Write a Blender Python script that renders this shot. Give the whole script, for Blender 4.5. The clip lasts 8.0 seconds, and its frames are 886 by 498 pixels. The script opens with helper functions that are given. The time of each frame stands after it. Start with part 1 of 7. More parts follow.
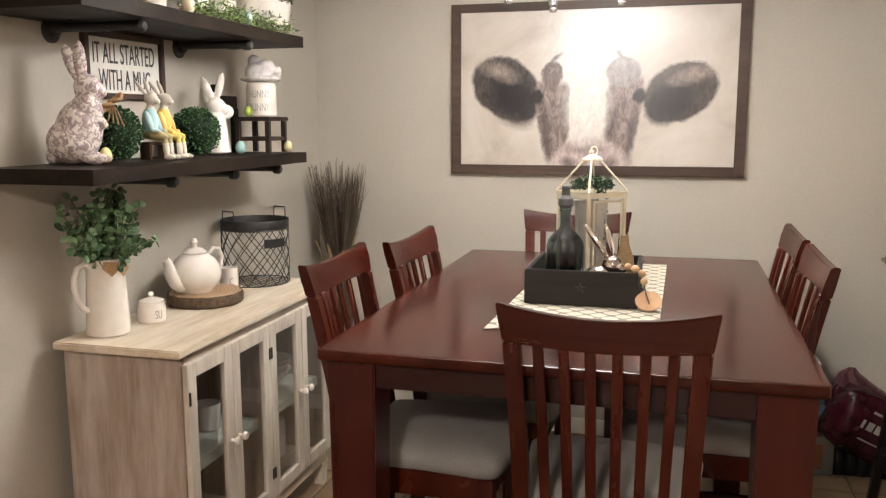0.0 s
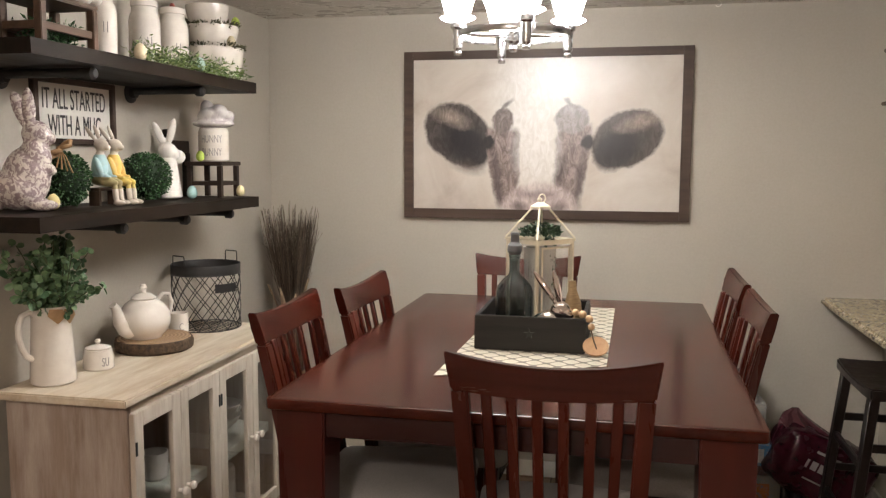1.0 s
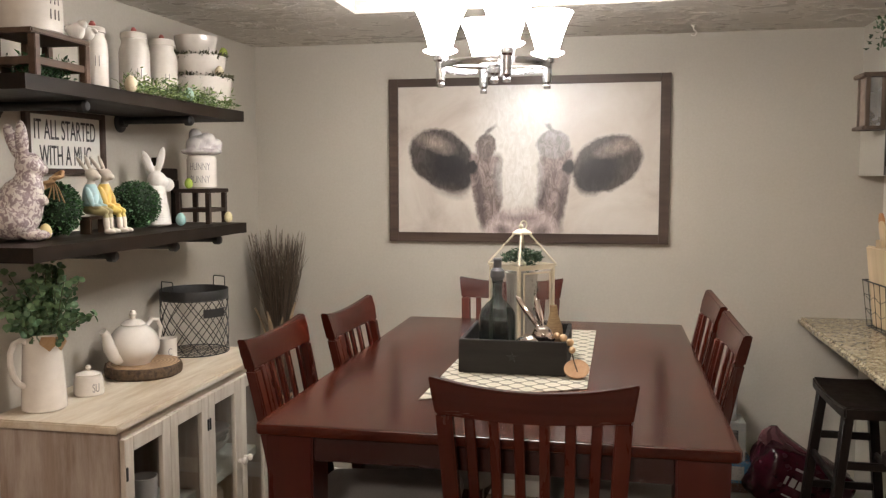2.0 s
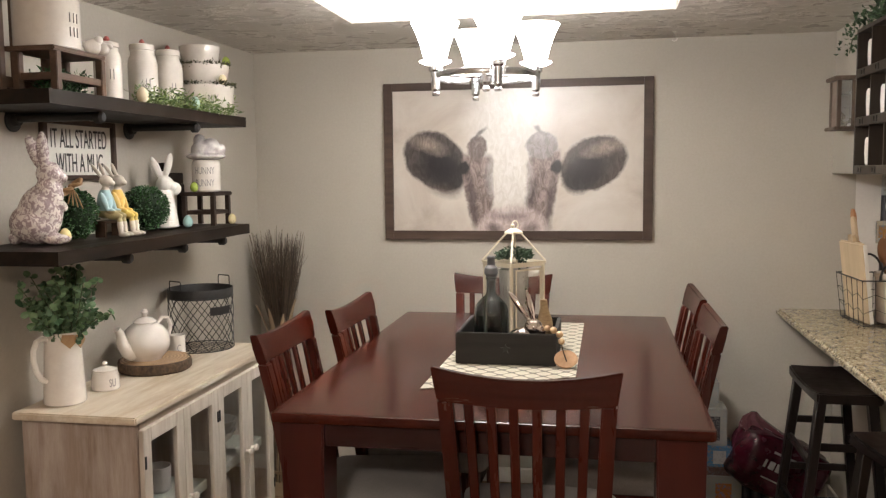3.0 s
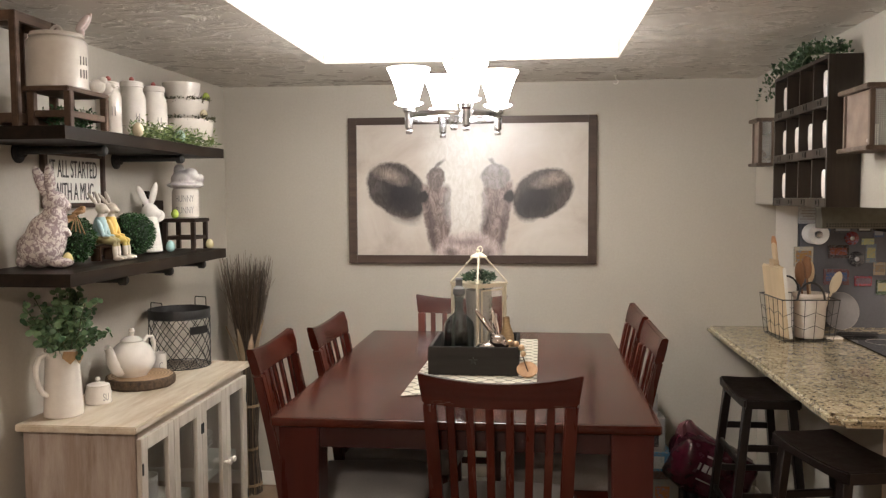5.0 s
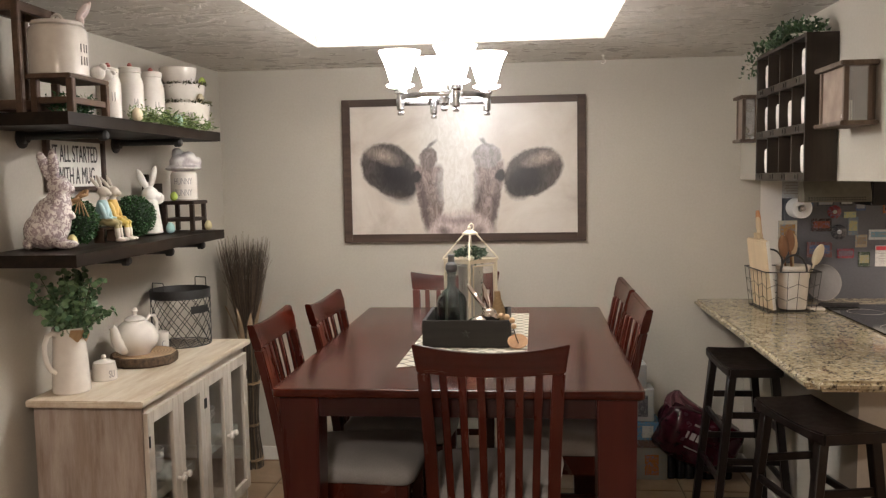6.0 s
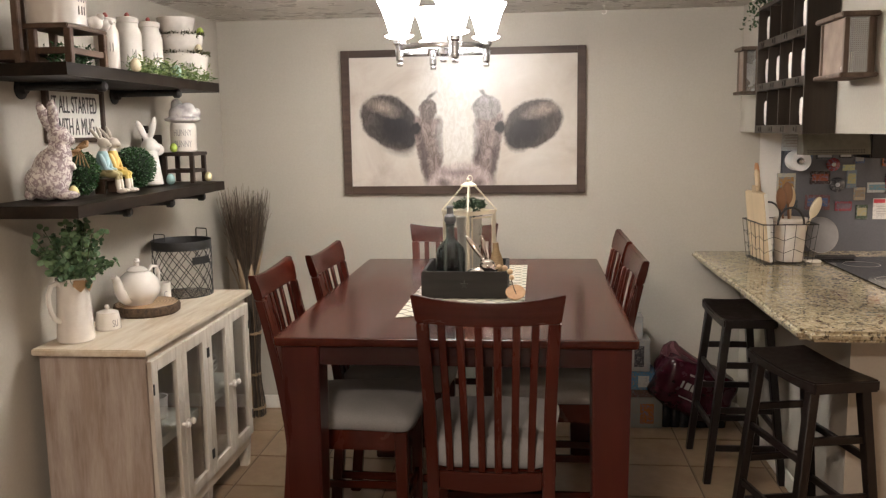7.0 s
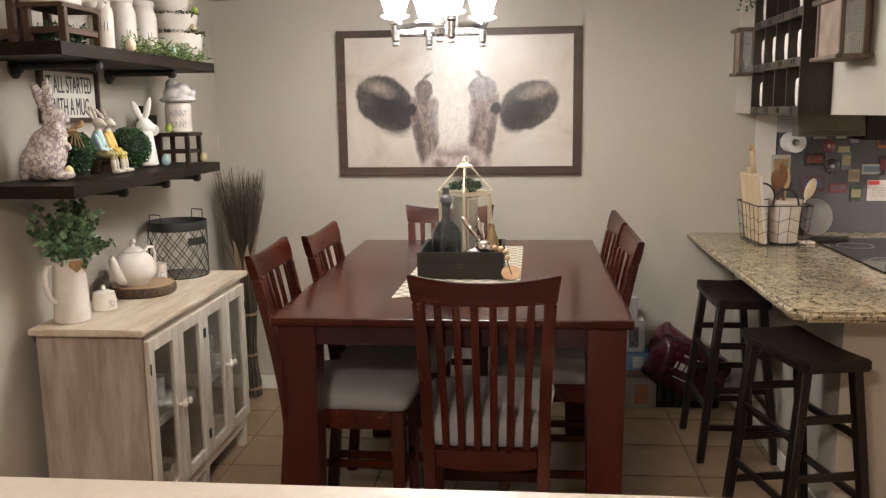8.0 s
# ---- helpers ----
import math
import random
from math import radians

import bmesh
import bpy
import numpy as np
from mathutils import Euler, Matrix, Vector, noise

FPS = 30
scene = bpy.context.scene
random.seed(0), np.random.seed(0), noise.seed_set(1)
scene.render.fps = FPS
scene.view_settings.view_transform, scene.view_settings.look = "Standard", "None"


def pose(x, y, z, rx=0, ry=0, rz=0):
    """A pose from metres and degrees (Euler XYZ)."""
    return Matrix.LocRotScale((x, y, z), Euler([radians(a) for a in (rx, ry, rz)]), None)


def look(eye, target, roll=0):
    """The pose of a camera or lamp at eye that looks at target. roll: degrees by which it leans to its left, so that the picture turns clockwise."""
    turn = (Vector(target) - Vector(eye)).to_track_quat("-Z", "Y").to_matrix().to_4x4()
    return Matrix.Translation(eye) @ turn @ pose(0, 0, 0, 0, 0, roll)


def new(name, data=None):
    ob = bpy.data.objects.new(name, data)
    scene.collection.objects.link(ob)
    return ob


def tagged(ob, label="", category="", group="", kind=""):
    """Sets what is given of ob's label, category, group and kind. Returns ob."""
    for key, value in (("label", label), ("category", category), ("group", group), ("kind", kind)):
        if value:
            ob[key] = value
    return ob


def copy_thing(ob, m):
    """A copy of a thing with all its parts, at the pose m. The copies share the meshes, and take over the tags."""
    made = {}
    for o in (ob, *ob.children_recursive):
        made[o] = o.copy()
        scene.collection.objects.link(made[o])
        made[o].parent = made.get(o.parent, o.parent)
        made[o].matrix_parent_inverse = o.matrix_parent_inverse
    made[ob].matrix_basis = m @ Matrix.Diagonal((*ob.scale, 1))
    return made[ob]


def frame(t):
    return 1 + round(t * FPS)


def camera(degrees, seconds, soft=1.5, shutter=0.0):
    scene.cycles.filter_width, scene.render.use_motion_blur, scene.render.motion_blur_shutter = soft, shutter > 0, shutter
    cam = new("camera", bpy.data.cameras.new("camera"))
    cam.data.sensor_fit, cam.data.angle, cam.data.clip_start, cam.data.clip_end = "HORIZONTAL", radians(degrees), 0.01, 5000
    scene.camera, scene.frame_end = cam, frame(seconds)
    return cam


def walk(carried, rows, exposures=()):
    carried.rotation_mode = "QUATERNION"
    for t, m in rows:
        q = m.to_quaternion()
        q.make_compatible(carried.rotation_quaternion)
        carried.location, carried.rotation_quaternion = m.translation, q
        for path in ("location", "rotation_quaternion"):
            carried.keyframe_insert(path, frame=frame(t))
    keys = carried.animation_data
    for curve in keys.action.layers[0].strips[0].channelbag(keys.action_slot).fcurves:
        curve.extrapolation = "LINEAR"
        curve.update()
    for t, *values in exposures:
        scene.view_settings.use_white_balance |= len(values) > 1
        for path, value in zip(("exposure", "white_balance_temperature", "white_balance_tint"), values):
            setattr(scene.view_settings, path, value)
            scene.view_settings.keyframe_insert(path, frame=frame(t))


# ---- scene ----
cam = camera(55.6, 8.0, soft=1.3)
PATH = [
    (0, (1.002, -3.827, 1.463), (0.481, -1.919, 1.162), -0.1),
    (0.5, (1.007, -3.833, 1.474), (0.534, -1.906, 1.219), 0.0),
    (1, (1.022, -3.846, 1.49), (0.6, -1.902, 1.279), 0.2),
    (1.5, (1.032, -3.861, 1.504), (0.634, -1.908, 1.338), 0.1),
    (3, (1.047, -4.071, 1.547), (0.683, -2.112, 1.367), -0.6),
    (3.5, (1.02, -4.16, 1.554), (0.714, -2.193, 1.368), -0.8),
    (4, (0.964, -4.244, 1.562), (0.726, -2.264, 1.409), -0.8),
    (4.5, (0.962, -4.314, 1.572), (0.748, -2.329, 1.45), -0.2),
    (5.8, (0.99, -4.473, 1.558), (0.789, -2.488, 1.424), -0.7),
    (6, (0.992, -4.485, 1.561), (0.79, -2.502, 1.393), -1.0),
    (6.5, (0.999, -4.492, 1.563), (0.793, -2.518, 1.315), -1.0),
    (7, (1.001, -4.509, 1.56), (0.797, -2.539, 1.28), -0.9),
    (7.5, (1.004, -4.515, 1.558), (0.804, -2.548, 1.251), -0.7),
    (8, (0.998, -4.517, 1.556), (0.806, -2.553, 1.234), -0.8),
]
walk(cam, [(t, look(eye, target, roll)) for t, eye, target, roll in PATH],
     exposures=[(0, 0.39), (0.5, 0.15), (1.0, 0.06), (1.5, 0.02), (3.0, 0.06), (4.0, 0.08), (4.5, 0.05), (5.9, -0.04), (6.5, 0.11), (7.0, 0.17), (7.5, 0.16), (8.0, 0.13)])

# ==== body
# ---- light ----
world = bpy.data.worlds.new("world")
scene.world = world
world.use_nodes = True
world.node_tree.nodes["Background"].inputs[0].default_value = (0.5, 0.55, 0.65, 1)
world.node_tree.nodes["Background"].inputs[1].default_value = 0.02
SHADE_GLOW = 64.0
BULB_GLOW = 900.0
# Strength of the two unseen ceiling lights added on the kitchen side.
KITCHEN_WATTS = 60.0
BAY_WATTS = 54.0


# ---- materials ----
def nodes_of(name):
    m = bpy.data.materials.new(name)
    m.use_nodes = True
    nt = m.node_tree
    return m, nt, nt.nodes["Principled BSDF"]


def add(nt, kind, **values):
    n = nt.nodes.new(kind)
    for k, v in values.items():
        n.inputs[k].default_value = v
    return n


def coords(nt, stretch=(1, 1, 1), generated=False):
    tc = nt.nodes.new("ShaderNodeTexCoord")
    mp = nt.nodes.new("ShaderNodeMapping")
    mp.inputs["Scale"].default_value = stretch
    nt.links.new(tc.outputs["Generated" if generated else "Object"], mp.inputs["Vector"])
    return mp.outputs["Vector"]


def noise_fac(nt, vec, scale, detail=4.0, rough=0.55, distort=0.0):
    n = add(nt, "ShaderNodeTexNoise", Scale=scale, Detail=detail, Roughness=rough, Distortion=distort)
    nt.links.new(vec, n.inputs["Vector"])
    return n.outputs["Fac"]


def ramp(nt, fac, stops):
    r = nt.nodes.new("ShaderNodeValToRGB")
    els = r.color_ramp.elements
    while len(els) < len(stops):
        els.new(0.5)
    for e, (p, c) in zip(els, stops):
        e.position, e.color = p, (*c, 1)
    nt.links.new(fac, r.inputs["Fac"])
    return r.outputs["Color"]


def blend(nt, fac, a, b, mode="MIX"):
    n = nt.nodes.new("ShaderNodeMix")
    n.data_type, n.blend_type = "RGBA", mode
    for sock, v in ((n.inputs[0], fac), (n.inputs[6], a), (n.inputs[7], b)):
        if isinstance(v, (int, float)):
            sock.default_value = v
        elif isinstance(v, tuple):
            sock.default_value = (*v, 1)
        else:
            nt.links.new(v, sock)
    return n.outputs[2]


def maprange(nt, fac, a, b, c, d):
    n = add(nt, "ShaderNodeMapRange", **{"From Min": a, "From Max": b, "To Min": c, "To Max": d})
    nt.links.new(fac, n.inputs["Value"])
    return n.outputs["Result"]


def bump(nt, bsdf, fac, strength, distance=0.002):
    b = add(nt, "ShaderNodeBump", Strength=strength, Distance=distance)
    nt.links.new(fac, b.inputs["Height"])
    nt.links.new(b.outputs["Normal"], bsdf.inputs["Normal"])


def surface(name, c1, c2, fine=40.0, coarse=3.0, rough=(0.4, 0.6), relief=0.15, depth=0.001, metal=0.0, stretch=(1, 1, 1),
            coat=0.0, shift=0.12, jitter=0.0, spec=0.5):
    """A two-colour surface with grain, large-scale drift, uneven gloss and fine relief."""
    m, nt, bsdf = nodes_of(name)
    v = coords(nt, stretch)
    f, c = noise_fac(nt, v, fine, 6.0, 0.6), noise_fac(nt, v, coarse, 3.0)
    col = ramp(nt, f, [(0.3, c1), (0.7, c2)])
    col = blend(nt, maprange(nt, c, 0.3, 0.7, 0.0, shift), col, tuple(0.55 * a for a in c1))
    if jitter:
        info = nt.nodes.new("ShaderNodeObjectInfo")
        col = blend(nt, maprange(nt, info.outputs["Random"], 0, 1, 0, jitter), col, tuple(0.5 * a for a in c1))
    nt.links.new(col, bsdf.inputs["Base Color"])
    nt.links.new(maprange(nt, c, 0.3, 0.7, *rough), bsdf.inputs["Roughness"])
    bsdf.inputs["Metallic"].default_value = metal
    bsdf.inputs["Coat Weight"].default_value = coat
    bsdf.inputs["Coat Roughness"].default_value = 0.12
    bsdf.inputs["Specular IOR Level"].default_value = spec
    if relief:
        bump(nt, bsdf, f, relief, depth)
    return m


def wood(name, dark, light, axis="x", rough=(0.3, 0.45), coat=0.0, grain=26.0, relief=0.15, wear=None, wear_amount=0.0, spec=0.3):
    """Long grain along one axis, with streaks and, where asked, worn paint over it."""
    m, nt, bsdf = nodes_of(name)
    st = {"x": (0.06, 1, 1), "y": (1, 0.06, 1), "z": (1, 1, 0.06)}[axis]
    v = coords(nt, st)
    f = noise_fac(nt, v, grain, 8.0, 0.62, 0.4)
    s = noise_fac(nt, v, grain * 4, 4.0)
    big = noise_fac(nt, coords(nt, tuple(0.35 if a < 1 else 1 for a in st)), 4.5, 3.0)
    col = ramp(nt, f, [(0.3, dark), (0.72, light)])
    col = blend(nt, maprange(nt, s, 0.45, 0.75, 0, 0.35), col, dark)
    col = blend(nt, maprange(nt, big, 0.38, 0.66, 0, 0.55), col, tuple(0.75 * a for a in dark))
    if wear:
        w = noise_fac(nt, coords(nt, tuple(2 * a if a < 1 else a for a in st)), 17.0, 9.0, 0.7, 0.15)
        col = blend(nt, maprange(nt, w, 0.38, 0.62, 0, wear_amount), col, wear)
    nt.links.new(col, bsdf.inputs["Base Color"])
    nt.links.new(maprange(nt, f, 0.3, 0.7, *rough), bsdf.inputs["Roughness"])
    bsdf.inputs["Coat Weight"].default_value = coat
    bsdf.inputs["Coat Roughness"].default_value = 0.15
    bsdf.inputs["Specular IOR Level"].default_value = spec
    if relief:
        bump(nt, bsdf, f, relief, 0.001)
    return m


def glass(name, tint=(1, 1, 1), rough=0.0):
    """Thin clear glass: see-through with a gloss that grows at grazing angles."""
    m, nt, bsdf = nodes_of(name)
    out = nt.nodes["Material Output"]
    clear = nt.nodes.new("ShaderNodeBsdfTransparent")
    clear.inputs[0].default_value = (*tint, 1)
    gloss = add(nt, "ShaderNodeBsdfGlossy", Roughness=0.03 + rough)
    lw = add(nt, "ShaderNodeLayerWeight", Blend=0.5)
    mix = nt.nodes.new("ShaderNodeMixShader")
    nt.links.new(maprange(nt, lw.outputs["Facing"], 0.35, 1.0, 0.035, 0.55), mix.inputs[0])
    nt.links.new(clear.outputs[0], mix.inputs[1])
    nt.links.new(gloss.outputs[0], mix.inputs[2])
    nt.links.new(mix.outputs[0], out.inputs["Surface"])
    nt.nodes.remove(bsdf)
    return m


def glowing(name, colour, strength):
    m, nt, bsdf = nodes_of(name)
    bsdf.inputs["Base Color"].default_value = (0.9, 0.9, 0.9, 1)
    bsdf.inputs["Emission Color"].default_value = (*colour, 1)
    bsdf.inputs["Emission Strength"].default_value = strength
    return m


def leafy(name, dark, light):
    m, nt, bsdf = nodes_of(name)
    geo = nt.nodes.new("ShaderNodeNewGeometry")
    col = ramp(nt, geo.outputs["Random Per Island"], [(0.0, dark), (1.0, light)])
    nt.links.new(col, bsdf.inputs["Base Color"])
    bsdf.inputs["Roughness"].default_value = 0.5
    return m


WALL = surface("greige_wall_paint", (0.425, 0.388, 0.328), (0.455, 0.416, 0.354), 90, 1.2, (0.5, 0.62), 0.25, 0.0012, shift=0.10)
KITCHEN_WALL = surface("white_wall_paint", (0.66, 0.62, 0.57), (0.70, 0.66, 0.61), 90, 1.5, (0.45, 0.6), 0.2, 0.001, shift=0.08)
BOARD = surface("white_trim_paint", (0.72, 0.69, 0.63), (0.78, 0.75, 0.69), 60, 4, (0.35, 0.5), 0.05)
GROUT = surface("dark_grout", (0.10, 0.075, 0.055), (0.15, 0.11, 0.08), 120, 5, (0.8, 0.95), 0.3)
TILE = surface("tan_floor_tile", (0.235, 0.152, 0.090), (0.30, 0.203, 0.127), 18, 3.5, (0.32, 0.5), 0.15, 0.001, shift=0.3, jitter=0.25)
CHERRY_X = wood("red_brown_wood_crosswise", (0.034, 0.0050, 0.0024), (0.076, 0.0130, 0.0064), "x", (0.20, 0.30), 0.0, 9, 0.02)
CHERRY_Y = wood("red_brown_wood_lengthwise", (0.029, 0.0046, 0.0022), (0.072, 0.0130, 0.0058), "y", (0.15, 0.25), 0.0, 9, 0.02, spec=0.22)
CHERRY_Z = wood("red_brown_wood_upright", (0.034, 0.0050, 0.0024), (0.076, 0.0130, 0.0064), "z", (0.22, 0.32), 0.0, 9, 0.02)
# End-apron wood: the red-brown darkened in colour for the dimmer light there.
TABLE_X_SHADED = wood("shaded_table_wood_crosswise", (0.020, 0.0034, 0.0021), (0.044, 0.0078, 0.0045), "x", (0.20, 0.30), 0.0, 9, 0.02, spec=0.3)
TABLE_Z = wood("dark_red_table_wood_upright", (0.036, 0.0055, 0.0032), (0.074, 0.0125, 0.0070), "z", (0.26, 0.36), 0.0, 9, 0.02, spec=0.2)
FABRIC = surface("grey_upholstery", (0.215, 0.205, 0.20), (0.29, 0.278, 0.27), 260, 6, (0.8, 0.95), 0.35, 0.0008, shift=0.2)
# Upright boards are darker and redder than the worktop and door frames.
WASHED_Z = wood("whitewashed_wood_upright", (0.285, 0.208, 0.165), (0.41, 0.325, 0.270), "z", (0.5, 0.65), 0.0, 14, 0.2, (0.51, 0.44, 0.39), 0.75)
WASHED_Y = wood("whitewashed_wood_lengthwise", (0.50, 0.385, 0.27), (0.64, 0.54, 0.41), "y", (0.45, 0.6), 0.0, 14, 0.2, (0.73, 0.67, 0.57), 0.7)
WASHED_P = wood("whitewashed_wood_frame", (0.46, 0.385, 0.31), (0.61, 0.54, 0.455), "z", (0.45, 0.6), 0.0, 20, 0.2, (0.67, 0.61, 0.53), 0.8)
SHELF_WOOD = wood("dark_stained_plank", (0.0045, 0.0032, 0.0024), (0.032, 0.0185, 0.011), "y", (0.45, 0.6), 0.0, 13, 0.5, spec=0.15)
STAND_WOOD = wood("dark_brown_stand_wood", (0.018, 0.011, 0.008), (0.062, 0.038, 0.026), "y", (0.5, 0.65), 0.0, 22, 0.25)
RISER_WOOD = wood("brown_rustic_wood", (0.060, 0.036, 0.024), (0.160, 0.098, 0.064), "y", (0.5, 0.65), 0.0, 26, 0.3)
FRAME_WOOD = wood("dark_brown_frame_wood", (0.044, 0.027, 0.020), (0.100, 0.064, 0.048), "x", (0.4, 0.55), 0.05, 24, 0.15)
STOOL_WOOD = wood("espresso_wood", (0.006, 0.004, 0.0035), (0.016, 0.010, 0.008), "z", (0.3, 0.45), 0.08, 24, 0.1)
GREY_WOOD = wood("charcoal_box_wood", (0.012, 0.0105, 0.0095), (0.040, 0.035, 0.031), "x", (0.5, 0.7), 0.0, 24, 0.3)
WEATHERED = wood("weathered_grey_wood", (0.065, 0.042, 0.030), (0.22, 0.165, 0.125), "z", (0.55, 0.7), 0.0, 26, 0.3)
CUBBY_WOOD = wood("dark_espresso_cubby_wood", (0.020, 0.014, 0.010), (0.052, 0.037, 0.026), "z", (0.4, 0.55), 0.0, 24, 0.2)
PALE_WOOD = wood("pale_board_wood", (0.56, 0.42, 0.26), (0.70, 0.55, 0.37), "z", (0.45, 0.6), 0.0, 22, 0.15)
ORANGE_WOOD = wood("orange_brown_wood", (0.42, 0.19, 0.085), (0.56, 0.29, 0.14), "z", (0.4, 0.55), 0.0, 22, 0.1)
BROWN_WOOD = wood("warm_brown_wood", (0.16, 0.075, 0.036), (0.32, 0.165, 0.08), "z", (0.45, 0.6), 0.0, 22, 0.15)
IRON = surface("black_iron", (0.012, 0.011, 0.011), (0.022, 0.021, 0.020), 80, 8, (0.42, 0.6), 0.2, 0.0008)
CHROME = surface("brushed_nickel", (0.52, 0.52, 0.53), (0.62, 0.62, 0.63), 60, 8, (0.18, 0.3), 0.0, metal=1.0, shift=0.05)
MIRROR = surface("rose_chrome", (0.80, 0.74, 0.72), (0.86, 0.80, 0.78), 40, 6, (0.04, 0.09), 0.0, metal=1.0, shift=0.03)
CERAMIC = surface("white_glazed_ceramic", (0.70, 0.645, 0.585), (0.77, 0.72, 0.655), 30, 9, (0.12, 0.24), 0.05, 0.0015, shift=0.05)
INK = surface("dark_lettering", (0.035, 0.03, 0.03), (0.05, 0.045, 0.045), 30, 5, (0.5, 0.6), 0)
FAINT = surface("grey_lettering", (0.28, 0.26, 0.25), (0.34, 0.32, 0.30), 30, 5, (0.4, 0.5), 0)
GLASS = glass("clear_glass")
FRIDGE = surface("dark_stainless_steel", (0.088, 0.092, 0.106), (0.104, 0.108, 0.124), 120, 2, (0.34, 0.46), 0.03, metal=0.25, shift=0.06)
BLACK_GLASS = surface("black_cooktop_glass", (0.006, 0.006, 0.007), (0.009, 0.009, 0.010), 20, 3, (0.04, 0.09), 0)
LAMINATE = surface("cream_white_laminate", (0.54, 0.49, 0.43), (0.60, 0.55, 0.485), 40, 3, (0.3, 0.45), 0.05)


def granite():
    m, nt, bsdf = nodes_of("tan_speckled_granite")
    v = coords(nt)
    base = ramp(nt, noise_fac(nt, v, 26, 6, 0.7, 1.2), [(0.32, (0.135, 0.088, 0.050)), (0.46, (0.33, 0.272, 0.168)), (0.6, (0.46, 0.40, 0.28)), (0.75, (0.27, 0.195, 0.115))])
    vor = add(nt, "ShaderNodeTexVoronoi", Scale=150.0, Randomness=1.0)
    nt.links.new(v, vor.inputs["Vector"])
    speck = noise_fac(nt, v, 70, 4, 0.65)
    base = blend(nt, maprange(nt, speck, 0.535, 0.60, 0, 0.92), base, (0.035, 0.028, 0.022))
    base = blend(nt, maprange(nt, noise_fac(nt, v, 130, 2, 0.5), 0.6, 0.68, 0, 0.7), base, (0.72, 0.66, 0.55))
    nt.links.new(base, bsdf.inputs["Base Color"])
    bsdf.inputs["Roughness"].default_value = 0.07
    bump(nt, bsdf, vor.outputs["Distance"], 0.03, 0.0005)
    return m


GRANITE = granite()


def ceiling_paint():
    m, nt, bsdf = nodes_of("knockdown_ceiling_paint")
    v = coords(nt, (0.8, 1.15, 1))
    f = noise_fac(nt, v, 10, 8, 0.62, 0.9)
    plates = maprange(nt, f, 0.47, 0.58, 0, 1)
    col = blend(nt, plates, (0.48, 0.44, 0.385), (0.60, 0.555, 0.495))
    nt.links.new(col, bsdf.inputs["Base Color"])
    nt.links.new(maprange(nt, plates, 0, 1, 0.42, 0.24), bsdf.inputs["Roughness"])
    bump(nt, bsdf, plates, 0.55, 0.005)
    return m


CEILING = ceiling_paint()
RECESS = surface("white_recess_paint", (0.80, 0.79, 0.74), (0.84, 0.83, 0.78), 60, 2, (0.6, 0.7), 0.1)
BULB = glowing("lit_bulb", (1.0, 0.97, 0.945), BULB_GLOW)
SHADE = glowing("lit_frosted_glass", (1.0, 0.97, 0.95), SHADE_GLOW)


# ---- mesh tools ----
def box(bm, x0, x1, y0, y1, z0, z1):
    vs = [bm.verts.new((x, y, z)) for x in (x0, x1) for y in (y0, y1) for z in (z0, z1)]
    for f in ((0, 1, 3, 2), (4, 6, 7, 5), (0, 4, 5, 1), (2, 3, 7, 6), (0, 2, 6, 4), (1, 5, 7, 3)):
        bm.faces.new([vs[i] for i in f])
    return vs


def boxed(x0, x1, y0, y1, z0, z1, soft=0.0, seg=2):
    bm = bmesh.new()
    box(bm, x0, x1, y0, y1, z0, z1)
    if soft:
        soften(bm, soft, seg)
    return bm


def soften(bm, off, seg=2):
    bmesh.ops.bevel(bm, geom=list(bm.edges), offset=off, segments=seg, affect="EDGES", clamp_overlap=True)


def loft(bm, rings, closed_ring=True, caps=True):
    """Skins a run of rings of equally many points."""
    rows = [[bm.verts.new(p) for p in r] for r in rings]
    n = len(rows[0])
    for a, b in zip(rows, rows[1:]):
        for i in range(n if closed_ring else n - 1):
            bm.faces.new((a[i], a[(i + 1) % n], b[(i + 1) % n], b[i]))
    if caps:
        bm.faces.new(rows[0][::-1])
        bm.faces.new(rows[-1])
    return rows


def bar(bm, secs):
    """An upright bar: sections (x, y, z, width x, width y)."""
    loft(bm, [[(x - a / 2, y - b / 2, z), (x + a / 2, y - b / 2, z), (x + a / 2, y + b / 2, z), (x - a / 2, y + b / 2, z)] for x, y, z, a, b in secs])


def rail(bm, secs):
    """A crosswise rail: sections (x, y, z0, z1, thickness)."""
    loft(bm, [[(x, y - t / 2, a), (x, y + t / 2, a), (x, y + t / 2, b), (x, y - t / 2, b)] for x, y, a, b, t in secs])


def lathe(bm, prof, seg=28, at=(0, 0, 0), squash=1.0):
    """Turns a profile (radius, height) round the z axis."""
    rows = []
    for r, z in prof:
        if r < 1e-5:
            rows.append([bm.verts.new((at[0], at[1], at[2] + z))])
        else:
            rows.append([bm.verts.new((at[0] + r * math.cos(2 * math.pi * i / seg), at[1] + squash * r * math.sin(2 * math.pi * i / seg), at[2] + z)) for i in range(seg)])
    for a, b in zip(rows, rows[1:]):
        for i in range(seg):
            j = (i + 1) % seg
            if len(a) == 1 and len(b) == 1:
                continue
            if len(a) == 1:
                bm.faces.new((a[0], b[i], b[j]))
            elif len(b) == 1:
                bm.faces.new((a[i], a[j], b[0]))
            else:
                bm.faces.new((a[i], a[j], b[j], b[i]))


